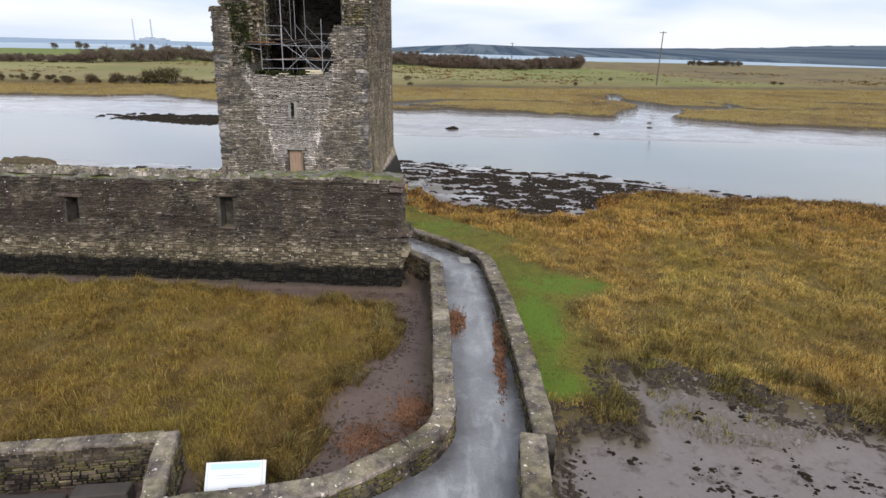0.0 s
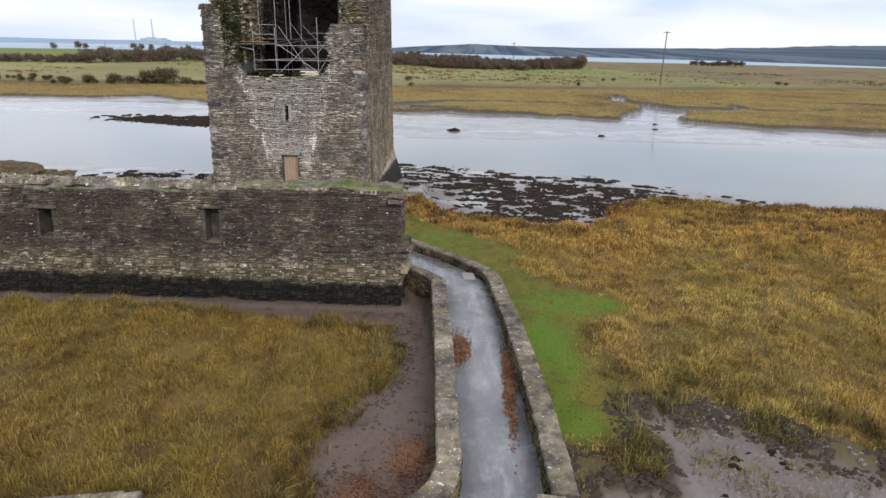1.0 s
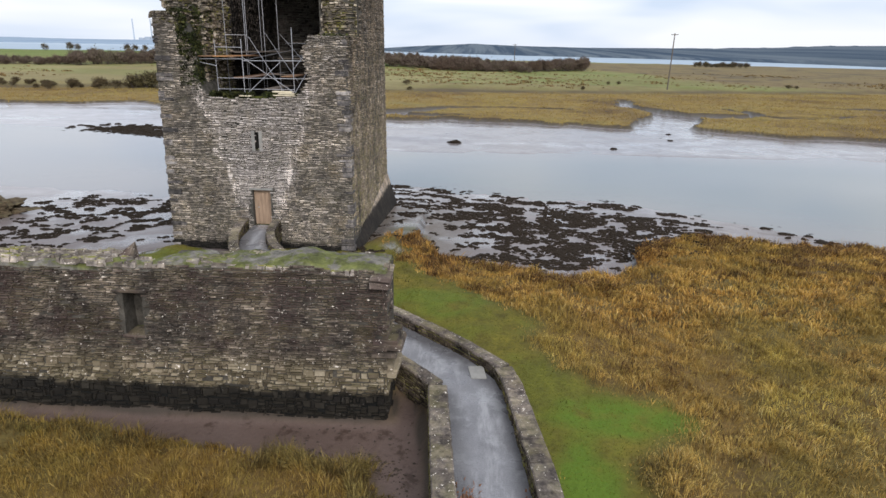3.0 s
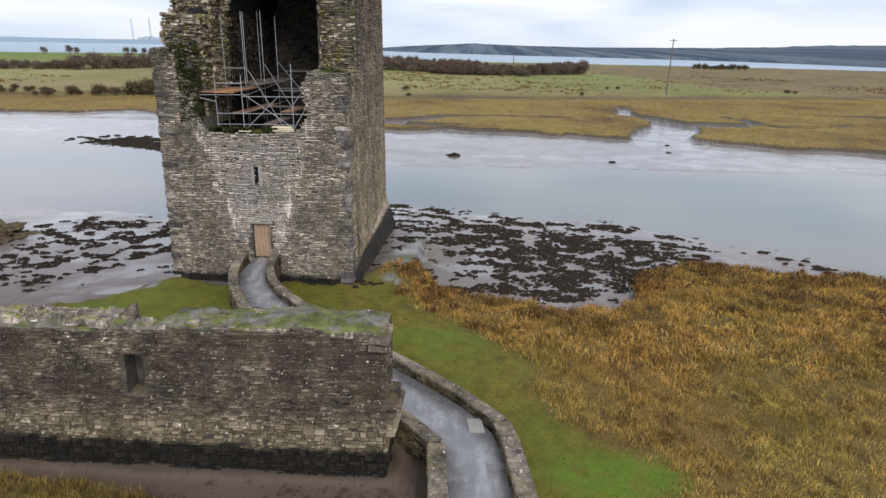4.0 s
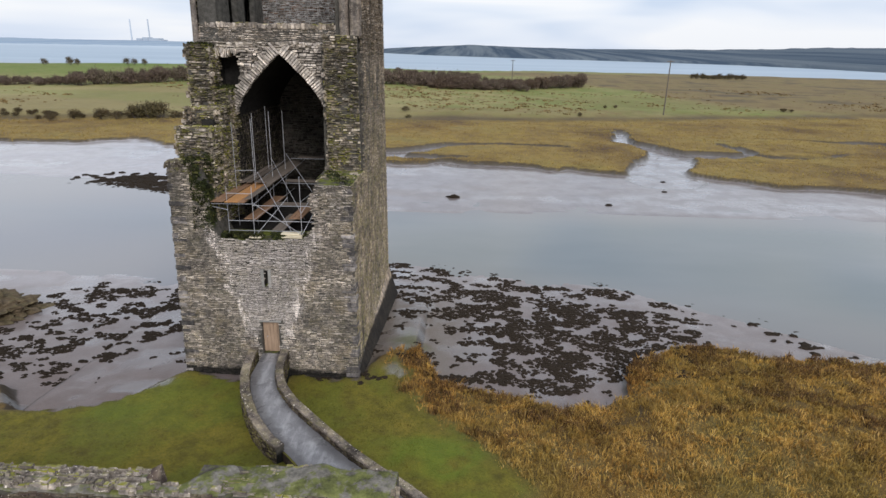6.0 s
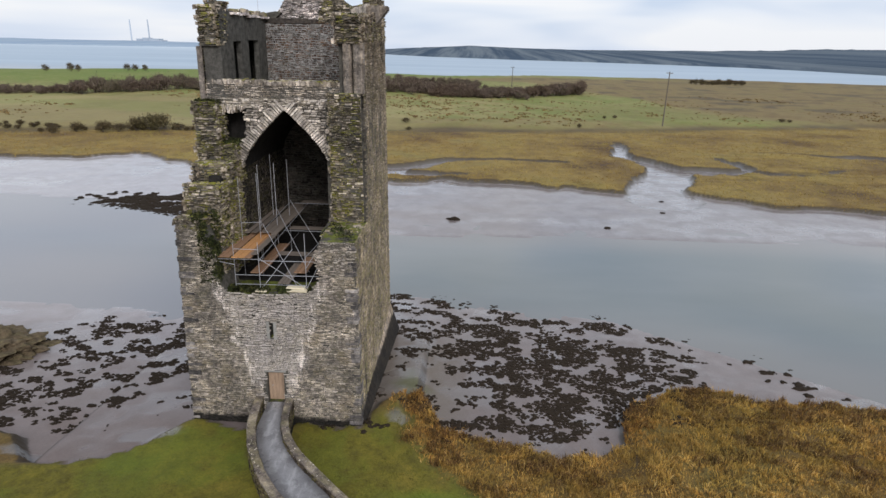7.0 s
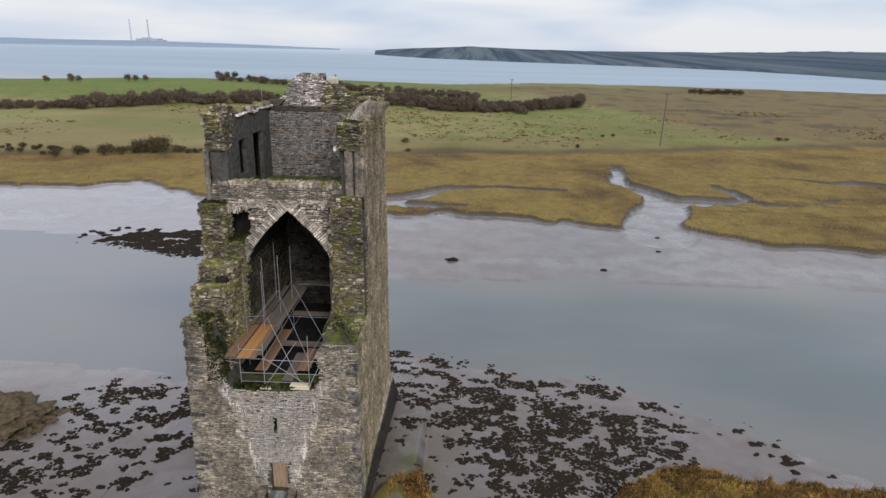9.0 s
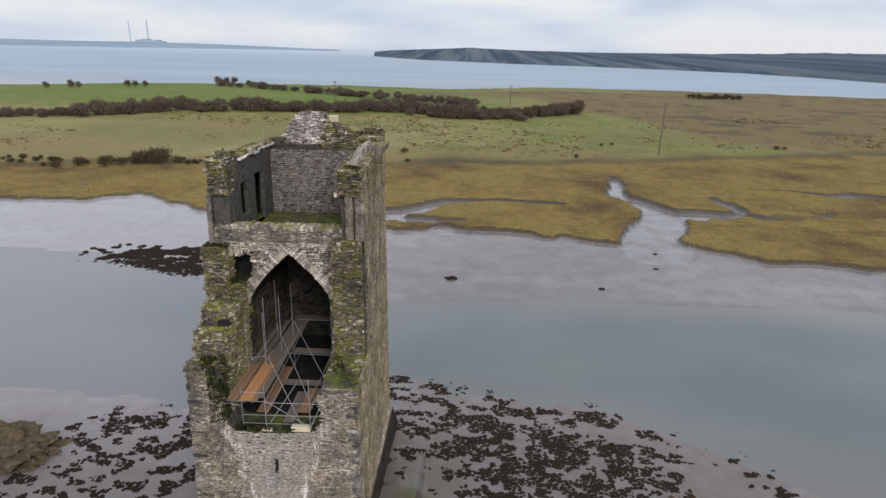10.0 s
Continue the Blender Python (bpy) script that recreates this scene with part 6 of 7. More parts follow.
put("wall_top", mesh_of("wall_top", np.stack([TXX, WY, WZ], -1).reshape(-1, 3), tf, True), SCREED, curtain, "pale render and green moss on the wall head")
face_of_stones(curtain, HEAD, (-30, front_y + 0.02, CT - 0.12), (1, 0, 0), (0, 1, 0), 28.8, 0.9, lambda a, b: float(fbm(a * 0.8, b * 1.2, 46)) > 0.36 and a > 0 and not (-9.75 < a - 30 < -8.1 and b > 0.5), 47, course=(0.12, 0.3), length=(0.15, 0.5), proud=(0.03, 0.17), name="wall_head_stones")
face_of_stones(curtain, HEAD, (-30, front_y + 0.8, CT - 0.06), (1, 0, 0), (0, 1, 0), 28.7, 0.9, lambda a, b: float(fbm(a * 0.9, b * 1.3, 48)) > 0.42 and not -10 < a - 30 < -7.6 and (b < 0.35 or a > 23), 49, course=(0.12, 0.28), length=(0.12, 0.4), proud=(0.0, 0.1), name="wall_head_stones")
bm = bmesh.new()
step = [bm.verts.new(c) for c in ((-10.2, 29.7, 6.1), (-9.6, 29.72, 6.1), (-9.62, 30.35, 6.1), (-10.2, 30.35, 6.1), (-10.15, 29.78, 6.5), (-9.66, 29.8, 6.6), (-9.64, 30.2, 6.95), (-10.1, 30.3, 6.62))]
for f in ((0, 1, 5, 4), (1, 2, 6, 5), (2, 3, 7, 6), (3, 0, 4, 7), (4, 5, 6, 7)):
    bm.faces.new([step[i] for i in f])
part("wall_head_stump", bm, CURTAIN, curtain, "dark broken stub on the wall head")


# ---- causeway, parapets and the near enclosure ----
def path_z(x, y):
    return 2.25 + 0.75 * float(smooth(33, 45, y)) + 0.12 * float(smooth(24, 14, y))


L_EDGE = [(-3.6, 12.2), (-1.2, 12.9), (0.4, 14.3), (1.4, 15.2), (1.8, 16.2), (1.6, 18.8), (1.4, 22.5), (1.0, 26.5), (0.7, 29.2), (-1.0, 31.0), (-2.8, 32.6), (-5.0, 34.6), (-7.0, 36.6), (-8.2, 37.7), (-9.4, 39.2), (-10.5, 41.1), (-11.2, 42.7), (-11.35, 45.6)]
R_EDGE = [(2.4, 9.5), (3.3, 12.6), (3.7, 14.2), (3.85, 15.8), (3.75, 17.0), (3.65, 19.0), (3.45, 22.5), (3.1, 26.2), (2.7, 29.8), (1.3, 31.9), (-0.2, 33.3), (-1.9, 34.8), (-3.2, 35.7), (-4.7, 37.0), (-6.4, 38.6), (-8.0, 40.2), (-9.3, 42.2), (-10.35, 45.6)]


def fine_line(line, n):
    """Points at even steps along a polyline, softly rounded."""
    p = np.array(line, float)
    s = np.concatenate([[0], np.cumsum(np.hypot(*np.diff(p, axis=0).T))])
    q = np.linspace(0, s[-1], n)
    x, y = np.interp(q, s, p[:, 0]), np.interp(q, s, p[:, 1])
    for _ in range(2):
        x[1:-1] = (x[:-2] + 2 * x[1:-1] + x[2:]) / 4
        y[1:-1] = (y[:-2] + 2 * y[1:-1] + y[2:]) / 4
    return np.stack([x, y], 1)


la, ra = np.array(L_EDGE), np.array(R_EDGE)
rows_v, cols = [], 9
steps = np.linspace(0, len(L_EDGE) - 1, 150)
for s in steps:
    a = np.array([np.interp(s, np.arange(len(la)), la[:, i]) for i in range(2)])
    b = np.array([np.interp(s, np.arange(len(ra)), ra[:, i]) for i in range(2)])
    for k in np.linspace(-0.04, 1.04, cols):
        x, y = a + (b - a) * k
        rows_v.append((x, y, path_z(x, y) + 0.03 * math.sin(math.pi * min(1, max(0, k))) + 0.015 * (float(fbm(x * 1.3, y * 1.3, 55)) - 0.5)))
ids = np.arange(len(rows_v)).reshape(len(steps), cols)
pf = np.stack([ids[:-1, :-1], ids[:-1, 1:], ids[1:, 1:], ids[1:, :-1]], -1).reshape(-1, 4)
path_mesh = mesh_of("path", rows_v, pf, True)
lane = path_mesh.attributes.new("across", "FLOAT", "POINT")
lane.data.foreach_set("value", np.tile(1 - np.abs(np.linspace(-1, 1, cols)), len(steps)).astype(np.float32))
put("path", path_mesh, PATH_MAT, label="wet grey tarred causeway path with pale patches of wear and painted sheen", category="path", kind="structure")
bm = bmesh.new()
box(bm, (-0.27, -0.42, -0.03), (0.27, 0.42, 0.022), 0.004, 0.01)
tagged(part("path_patch", bm, DRESSED), "pale square cement patch in the path", "patch").matrix_basis = pose(1.8, 30.8, path_z(1.8, 30.8) + 0.03, 0, 0, 8)
# raised fill under the path
fill = []
for s in steps:
    a = np.array([np.interp(s, np.arange(len(la)), la[:, i]) for i in range(2)])
    b = np.array([np.interp(s, np.arange(len(ra)), ra[:, i]) for i in range(2)])
    for k, dz in ((-0.08, -1.6), (-0.07, -0.06), (1.07, -0.06), (1.08, -1.6)):
        x, y = a + (b - a) * k
        fill.append((x, y, path_z(x, y) + dz))
ids = np.arange(len(fill)).reshape(len(steps), 4)
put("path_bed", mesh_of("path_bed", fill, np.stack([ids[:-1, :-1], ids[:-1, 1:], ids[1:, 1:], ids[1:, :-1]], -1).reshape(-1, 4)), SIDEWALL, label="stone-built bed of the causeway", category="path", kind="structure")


def parapet(label, line, width, top, foot, seed, shift):
    """A low rubble wall along a line: a core, coping stones laid one by one, and rubble on both flanks. shift: sideways, in widths."""
    ob = thing("parapet_wall", label, "low wall", "causeway parapets")
    rng = random.Random(seed)
    length = sum(math.dist(a, b) for a, b in zip(line, line[1:]))
    pts = fine_line(line, max(4, int(length / 0.3)))
    tan = np.gradient(pts, axis=0)
    tan /= np.hypot(tan[:, 0], tan[:, 1])[:, None]
    nor = np.stack([-tan[:, 1], tan[:, 0]], 1)
    mid = pts + nor * width * shift
    n = len(pts)
    zt = np.array([top(x, y) for x, y in mid])
    zf = np.array([foot(x, y) for x, y in mid])
    core = []
    for i in range(n):
        for side, z in ((-0.47, zf[i]), (-0.44, zt[i] - 0.05), (0.44, zt[i] - 0.05), (0.47, zf[i])):
            core.append((*(mid[i] + nor[i] * width * side), z))
    ids = np.arange(4 * n).reshape(n, 4)
    faces = np.stack([ids[:-1, :-1], ids[:-1, 1:], ids[1:, 1:], ids[1:, :-1]], -1).reshape(-1, 4).tolist()
    faces += [ids[0, ::-1].tolist(), ids[-1].tolist()]
    put("wall_core", mesh_of("wall_core", core, faces), MORTAR_WALL, ob)
    # flanks
    quads = []
    for sgn in (-1, 1):
        i = 0.0
        s = np.concatenate([[0], np.cumsum(np.hypot(*np.diff(mid, axis=0).T))])
        h = 0.0
        while h < 1.2:
            ch = rng.uniform(0.055, 0.14)
            u = -rng.uniform(0, 0.3)
            while u < s[-1]:
                w = rng.uniform(0.1, 0.4)
                u0, u1 = max(u + 0.01, 0), min(u + w - 0.01, s[-1])
                if u1 - u0 > 0.06:
                    f = [np.interp(uu, s, np.arange(n)) for uu in (u0, u1)]
                    c0, c1 = [np.array([np.interp(g, np.arange(n), mid[:, j]) for j in range(2)]) for g in f]
                    n0 = np.array([np.interp(f[0], np.arange(n), nor[:, j]) for j in range(2)])
                    z1 = float(np.interp(f[0], np.arange(n), zt)) - 0.06 - h
                    if z1 > float(np.interp(f[0], np.arange(n), zf)):
                        d = width * 0.46 + rng.uniform(0.0, 0.05)
                        e0, e1 = c0 + n0 * sgn * (d - 0.1), c1 + n0 * sgn * (d - 0.1)
                        o0, o1 = c0 + n0 * sgn * d, c1 + n0 * sgn * d
                        tt = (c1 - c0) / (np.hypot(*(c1 - c0)) + 1e-9) * 0.015
                        quads.append([(*e0, z1), (*e1, z1), (*e1, z1 - ch + 0.01), (*e0, z1 - ch + 0.01), (*(o0 + tt), z1 - 0.015), (*(o1 - tt), z1 - 0.015), (*(o1 - tt), z1 - ch + 0.025), (*(o0 + tt), z1 - ch + 0.025)])
                u += w
            h += ch
    if quads:
        q = np.array(quads)
        fq = np.array([(4, 5, 6, 7), (0, 1, 5, 4), (1, 2, 6, 5), (2, 3, 7, 6), (3, 0, 4, 7)])
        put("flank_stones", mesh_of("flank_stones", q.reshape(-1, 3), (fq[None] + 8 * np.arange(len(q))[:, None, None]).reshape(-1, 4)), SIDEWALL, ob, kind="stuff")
    # coping
    f = 0.0
    while f < n - 1:
        w = rng.uniform(1.5, 4.5)
        g = min(f + w, n - 1)
        cuts = [(-0.5, 0.5)]
        for s0, s1 in cuts:
            bm = bmesh.new()
            lift = rng.uniform(-0.008, 0.012)
            ring = []
            for ff in (f + 0.01, (f + g) / 2, g - 0.01):
                m0 = np.array([np.interp(ff, np.arange(n), mid[:, j]) for j in range(2)])
                n0 = np.array([np.interp(ff, np.arange(n), nor[:, j]) for j in range(2)])
                z = float(np.interp(ff, np.arange(n), zt)) + lift
                a, b = m0 + n0 * width * (s0 + rng.uniform(-0.03, 0.03)), m0 + n0 * width * (s1 + rng.uniform(-0.03, 0.03))
                a2, b2 = a + (b - a) * 0.06, b - (b - a) * 0.06
                ring.append([bm.verts.new(c) for c in ((*a, z - 0.12), (*a, z - 0.03), (*a2, z), (*b2, z + rng.uniform(-0.01, 0.02)), (*b, z - 0.03), (*b, z - 0.12))])
            for r0, r1 in zip(ring, ring[1:]):
                for i in range(5):
                    bm.faces.new((r0[i], r0[i + 1], r1[i + 1], r1[i]))
            bm.faces.new(ring[0])
            bm.faces.new(ring[-1][::-1])
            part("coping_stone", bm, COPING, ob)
        f = g
    return ob


near_top = lambda x, y: 3.05 - 0.33 * float(smooth(20, 30, y))
far_top = lambda x, y: 2.72 + 0.75 * float(smooth(34, 45, y))
foot = lambda x, y: 1.25
parapet("low lichen-spotted rubble parapet wall beside the causeway", [(-4.7, 12.3), (-2.2, 12.95), (-1.0, 13.3), (0.2, 14.4), (1.15, 15.3), (1.5, 16.2), (1.3, 18.8), (1.05, 22.5), (0.7, 26.5), (0.48, 29.1)], 0.62, near_top, foot, 61, 0.0)
parapet("short low parapet wall joining the bailey wall end", [(0.45, 29.3), (-0.4, 30.3), (-1.3, 31.2)], 0.5, lambda x, y: 2.7, foot, 62, 0.0)
parapet("long low lichen-spotted rubble parapet wall beside the causeway", [(4.1, 15.6), (4.0, 18.0), (3.8, 21.0), (3.4, 25.8), (2.95, 29.6), (2.7, 30.5)], 0.62, near_top, foot, 63, 0.0)
parapet("narrow rubble parapet wall curving to the tower door", [(2.75, 30.6), (1.2, 32.4), (-0.1, 33.6), (-1.6, 34.9), (-3.0, 35.9), (-4.6, 37.2), (-6.4, 38.85), (-8.05, 40.4), (-9.05, 41.7), (-9.65, 43.1), (-9.95, 45.4)], 0.46, far_top, foot, 64, 0.0)
parapet("low curved rubble parapet wall at the tower door", [(-7.7, 36.9), (-8.45, 37.45), (-9.65, 38.9), (-10.85, 40.9), (-11.5, 42.7), (-11.85, 44.8), (-11.9, 45.5)], 0.5, far_top, foot, 65, 0.0)
parapet("low rubble pier wall at the causeway mouth", [(3.55, 11.5), (3.65, 13.2), (3.75, 15.4)], 0.66, lambda x, y: 3.15, foot, 66, 0.0)
parapet("low rubble wall of the roofless enclosure", [(-14.0, 13.15), (-9.3, 14.15), (-7.5, 14.5), (-5.6, 14.9)], 0.42, lambda x, y: 2.95, foot, 67, 0.0)
parapet("low rubble wall of the roofless enclosure", [(-5.45, 15.0), (-5.1, 13.7), (-4.55, 12.3), (-4.4, 11.0)], 0.5, lambda x, y: 2.98, foot, 68, 0.0)
bm = bmesh.new()
box(bm, (-14, 11.6, 1.2), (-5.0, 14.3, 1.75), 0.02, 0.05)
part("enclosure_floor", bm, SOIL)
tagged(bpy.data.objects["enclosure_floor"], "dark earth floor of the roofless enclosure", "floor", "", "structure")
for i, (x, y, w, d, z, yaw) in enumerate(((-6.6, 13.75, 1.3, 0.45, 2.2, 10), (-6.2, 12.95, 1.4, 0.6, 2.05, 14), (-8.3, 13.3, 1.9, 0.6, 2.1, 8))):
    bm = bmesh.new()
    box(bm, (-w / 2, -d / 2, -0.5), (w / 2, d / 2, 0.0), 0.03, 0.02)
    ob = part("stone_slab", bm, SLAB)
    ob.matrix_basis = pose(x, y, z, 0, 0, yaw)
    tagged(ob, "large flat grey stone slab in the enclosure", "slab", "slabs in the enclosure")

# information board
board = thing("information_board", "white lectern information board with pale blue heading", "sign")
tilt = Matrix.Translation((-3.1, 13.25, 2.95)) @ pose(0, 0, 0, 48, 0, 9)
for name, lo, hi, mat, lab in (("panel", (-0.66, -0.5, -0.02), (0.66, 0.5, 0.02), SIGNWHITE, ""), ("heading_band", (-0.56, 0.34, 0.02), (0.54, 0.46, 0.024), SIGNBLUE, "pale blue heading band"),
                          ("edge_strip", (0.57, -0.49, 0.02), (0.60, 0.49, 0.03), SIGNGREY, "grey frame strip"), ("edge_strip", (-0.62, -0.49, 0.02), (-0.59, 0.49, 0.03), SIGNGREY, "grey frame strip"),
                          ("text_bar", (-0.45, 0.2, 0.02), (0.2, 0.215, 0.023), SIGNGREY, "grey line of print"), ("text_bar", (-0.45, 0.14, 0.02), (0.25, 0.155, 0.023), SIGNGREY, "grey line of print"), ("picture", (0.3, -0.25, 0.02), (0.48, -0.05, 0.023), SIGNGREY, "small grey picture")):
    bm = bmesh.new()
    box(bm, lo, hi, 0.003)
    part(name, bm, mat, board, lab).matrix_basis = tilt
for x in (-3.6, -2.65):
    bm = bmesh.new()
    box(bm, (x - 0.05, 13.22, 1.5), (x + 0.05, 13.32, 2.9), 0.01)
    part("post", bm, STEEL, board)


# ---- tall marsh grass ----
def blades(name, x, y, z, height, width, lean, seed, label, material, tuft=0.5):
    """A stand of bent, tapering blades, all in one mesh."""
    r = np.random.default_rng(seed)
    n = len(x)
    a = r.uniform(0, 2 * math.pi, n)
    h = height * r.uniform(0.55, 1.2, n)
    w = width * r.uniform(0.6, 1.4, n)
    ci, cj = np.floor(x / tuft).astype(np.int64), np.floor(y / tuft).astype(np.int64)
    ox, oy = x - (ci + 0.2 + 0.6 * lattice(ci, cj, 84)) * tuft, y - (cj + 0.2 + 0.6 * lattice(ci, cj, 85)) * tuft
    away = np.hypot(ox, oy) / tuft
    h = h * np.clip(1.25 - 0.7 * away, 0.5, 1.25) * (0.7 + 0.6 * lattice(ci, cj, 86))
    wind = fbm(x * 0.5, y * 0.5, 83) * 12.6
    tilt = lean * h * r.uniform(0.3, 1.6, n)
    dx = np.cos(wind) * tilt + ox / tuft * 1.3 * h + r.normal(0, 0.38, n) * h
    dy = np.sin(wind) * tilt + oy / tuft * 1.3 * h + r.normal(0, 0.38, n) * h
    sx, sy = np.cos(a) * w / 2, np.sin(a) * w / 2
    v = np.zeros((n, 5, 3))
    v[:, 0] = np.stack([x - sx, y - sy, z - 0.05], 1)
    v[:, 1] = np.stack([x + sx, y + sy, z - 0.05], 1)
    v[:, 2] = np.stack([x + sx * 0.8 + dx * 0.35, y + sy * 0.8 + dy * 0.35, z + h * 0.62], 1)
    v[:, 3] = np.stack([x - sx * 0.8 + dx * 0.35, y - sy * 0.8 + dy * 0.35, z + h * 0.62], 1)
    v[:, 4] = np.stack([x + dx, y + dy, z + h * r.uniform(0.65, 1.0, n)], 1)
    tri = np.array([(0, 1, 2), (0, 2, 3), (3, 2, 4)])
    f = (tri[None] + 5 * np.arange(n)[:, None, None]).reshape(-1, 3)
    put(name, mesh_of(name, v.reshape(-1, 3), f), material, label=label, category="grass", kind="stuff")


def scatter(x0, x1, y0, y1, per_m2, seed):
    r = np.random.default_rng(seed)
    n = int((x1 - x0) * (y1 - y0) * per_m2)
    return r.uniform(x0, x1, n), r.uniform(y0, y1, n)


for name, (x0, x1, y0, y1), per, hgt, wid, seed, mat, label in (
        ("marsh_grass", (-24, 0, 13.5, 28.2), 520, 0.24, 0.015, 401, REED_DULL, "golden-brown salt marsh grass below the bailey wall"),
        ("marsh_grass", (3, 26, 16, 36), 430, 0.22, 0.016, 402, REED, "olive and golden salt marsh grass beside the causeway"),
        ("marsh_grass", (-4, 48, 36, 54.5), 190, 0.27, 0.034, 403, REED, "golden salt marsh grass along the shore"),
        ("marsh_grass", (26, 48, 20, 36), 130, 0.34, 0.042, 404, REED, "golden salt marsh grass on the open marsh")):
    x, y = scatter(x0, x1, y0, y1, per, seed)
    z, lawn_m, mud_m, reed_m, _, _, _ = land(x, y)
    dense = fbm(x * 0.9, y * 0.9, 88)
    keep = (reed_m > 0.08 + 0.85 * np.random.default_rng(seed + 5).random(len(x))) & (np.random.default_rng(seed + 9).random(len(x)) < 0.5 + 1.7 * (dense - 0.3)) & ~inside(PATH_BAND, x, y)
    x, y, z, dense, reed_m = x[keep], y[keep], z[keep], dense[keep], reed_m[keep]
    blades(name, x, y, z, hgt * (0.45 + 1.1 * dense) * (0.45 + 1.1 * fbm(x * 2.4, y * 2.4, 89, 2)) * (0.4 + 0.6 * reed_m), wid, 0.17, seed, label, mat)

# short turf on the lawn and strip
TURF = blade_material("turf_blades", [(0.0, (0.078, 0.082, 0.009)), (0.5, (0.108, 0.112, 0.011)), (0.85, (0.145, 0.122, 0.015)), (1.0, (0.175, 0.135, 0.025))], 0.4)
x, y = np.concatenate([np.stack(scatter(-26, -1, 30.2, 46, 110, 411)), np.stack(scatter(-10, 10, 18, 48, 110, 412))], 1)
z, lawn_m, _, _, _, _, _ = land(x, y)
keep = (lawn_m > 0.4) & ~inside(PATH_BAND, x, y)
blades("lawn_grass", x[keep], y[keep], z[keep], 0.05, 0.016, 0.8, 413, "short green turf round the tower and along the causeway", TURF)


# russet fringe along the shore
x, y = scatter(-3, 48, 40, 54.5, 150, 451)
back = along(SHORE, x) - y
z, lawn_m, mud_m, reed_m, _, _, _ = land(x, y)
ok = (reed_m > 0.4) & (back > -1) & (back < 9) & (fbm(x * 0.7, y * 0.9, 452) > 0.45 + 0.018 * back) & (fbm(x * 0.16, y * 0.2, 453) > 0.40)
blades("marsh_tussocks", x[ok], y[ok], z[ok], 0.42, 0.03, 0.4, 454, "dark russet tussocks in the grass along the shore", REED_RUSSET)
x, y = scatter(6, 30, 22, 44, 60, 455)
z, lawn_m, mud_m, reed_m, _, _, _ = land(x, y)
ok = (reed_m > 0.7) & (fbm(x * 1.3, y * 1.3, 456) > 0.655)
blades("marsh_tussocks", x[ok], y[ok], z[ok], 0.34, 0.026, 0.4, 457, "brown tussocks scattered through the marsh grass", REED_RUSSET)

# dark ragged tussocks along the edges of the marsh; round the bay their dark colour also paints shadowed gaps between
# clumps
for (x0, x1, y0, y1), edge_line, lo, hi, per, thr, seed, label in (
        ((-4.5, 0.2, 14, 27.5), LEFT_GRASS, -0.35, 0.8, 520, 0.37, 421, "dark ragged tussocks at the edge of the marsh grass"),
        ((-24, -1, 25.2, 28), LEFT_GRASS, -0.2, 0.8, 200, 0.5, 422, "dull olive tussocks below the bailey wall"),
        ((5, 26, 16.5, 24.5), BAY, -2.2, 0.2, 380, 0.47, 423, "dark brown-green tussocks round the muddy bay"),
        ((5, 12, 22, 27), BAY, -8.0, -1.5, 200, 0.60, 424, "dark brown-green tussocks in the marsh grass")):
    x, y = scatter(x0, x1, y0, y1, per, seed)
    d = poly_distance(edge_line, x, y)
    z, lawn_m, mud_m, _, _, _, _ = land(x, y)
    ok = (d > lo) & (d < hi) & (fbm(x * 1.1, y * 1.1, seed) > thr) & (lawn_m < 0.6) & ~inside(PATH_BAND, x, y)
    blades("marsh_tussocks", x[ok], y[ok], z[ok], 0.36, 0.02, 0.5, seed, label, REED_DARK)


# ---- seaweed on the mudflats ----
WEED_EAST = [(-6.4, 68.5), (-1.6, 69.6), (0.5, 66.0), (5.2, 65.7), (9.3, 64.5), (14.2, 65.3), (18.9, 61.4), (20.0, 57.0), (18.4, 54.2), (14.7, 56.0), (11.9, 56.2), (10.8, 50.6), (11.9, 48.3), (9.4, 45.9), (5.9, 46.2), (2.2, 47.2), (0.3, 46.9), (-0.6, 51.1), (-2.7, 55.6), (-5.0, 59.1)]
WEED_CORE = [(2.0, 59.0), (4.5, 61.8), (10.0, 60.3), (15.4, 58.3), (18.1, 54.6), (13.7, 52.2), (8.5, 50.8), (6.2, 47.5), (3.4, 50.0), (3.0, 54.0)]
WEED_WEST = [(-16.8, 62), (-24.6, 62.6), (-31.5, 61.6), (-34.6, 56.8), (-35.0, 50.0), (-29.9, 45.9), (-27.0, 47.0), (-25.1, 49.2), (-22.5, 46.6), (-20.1, 47.9), (-17.2, 49.6)]
ISLET = [(-61.5, 99.3), (-58, 103.5), (-52.5, 109.3), (-42.5, 106), (-40.8, 99), (-45, 94), (-50, 92.3), (-57, 95)]
TIP = [(20, 61.5), (27, 58.0), (31, 55.4), (29, 54.4), (22, 56.8)]


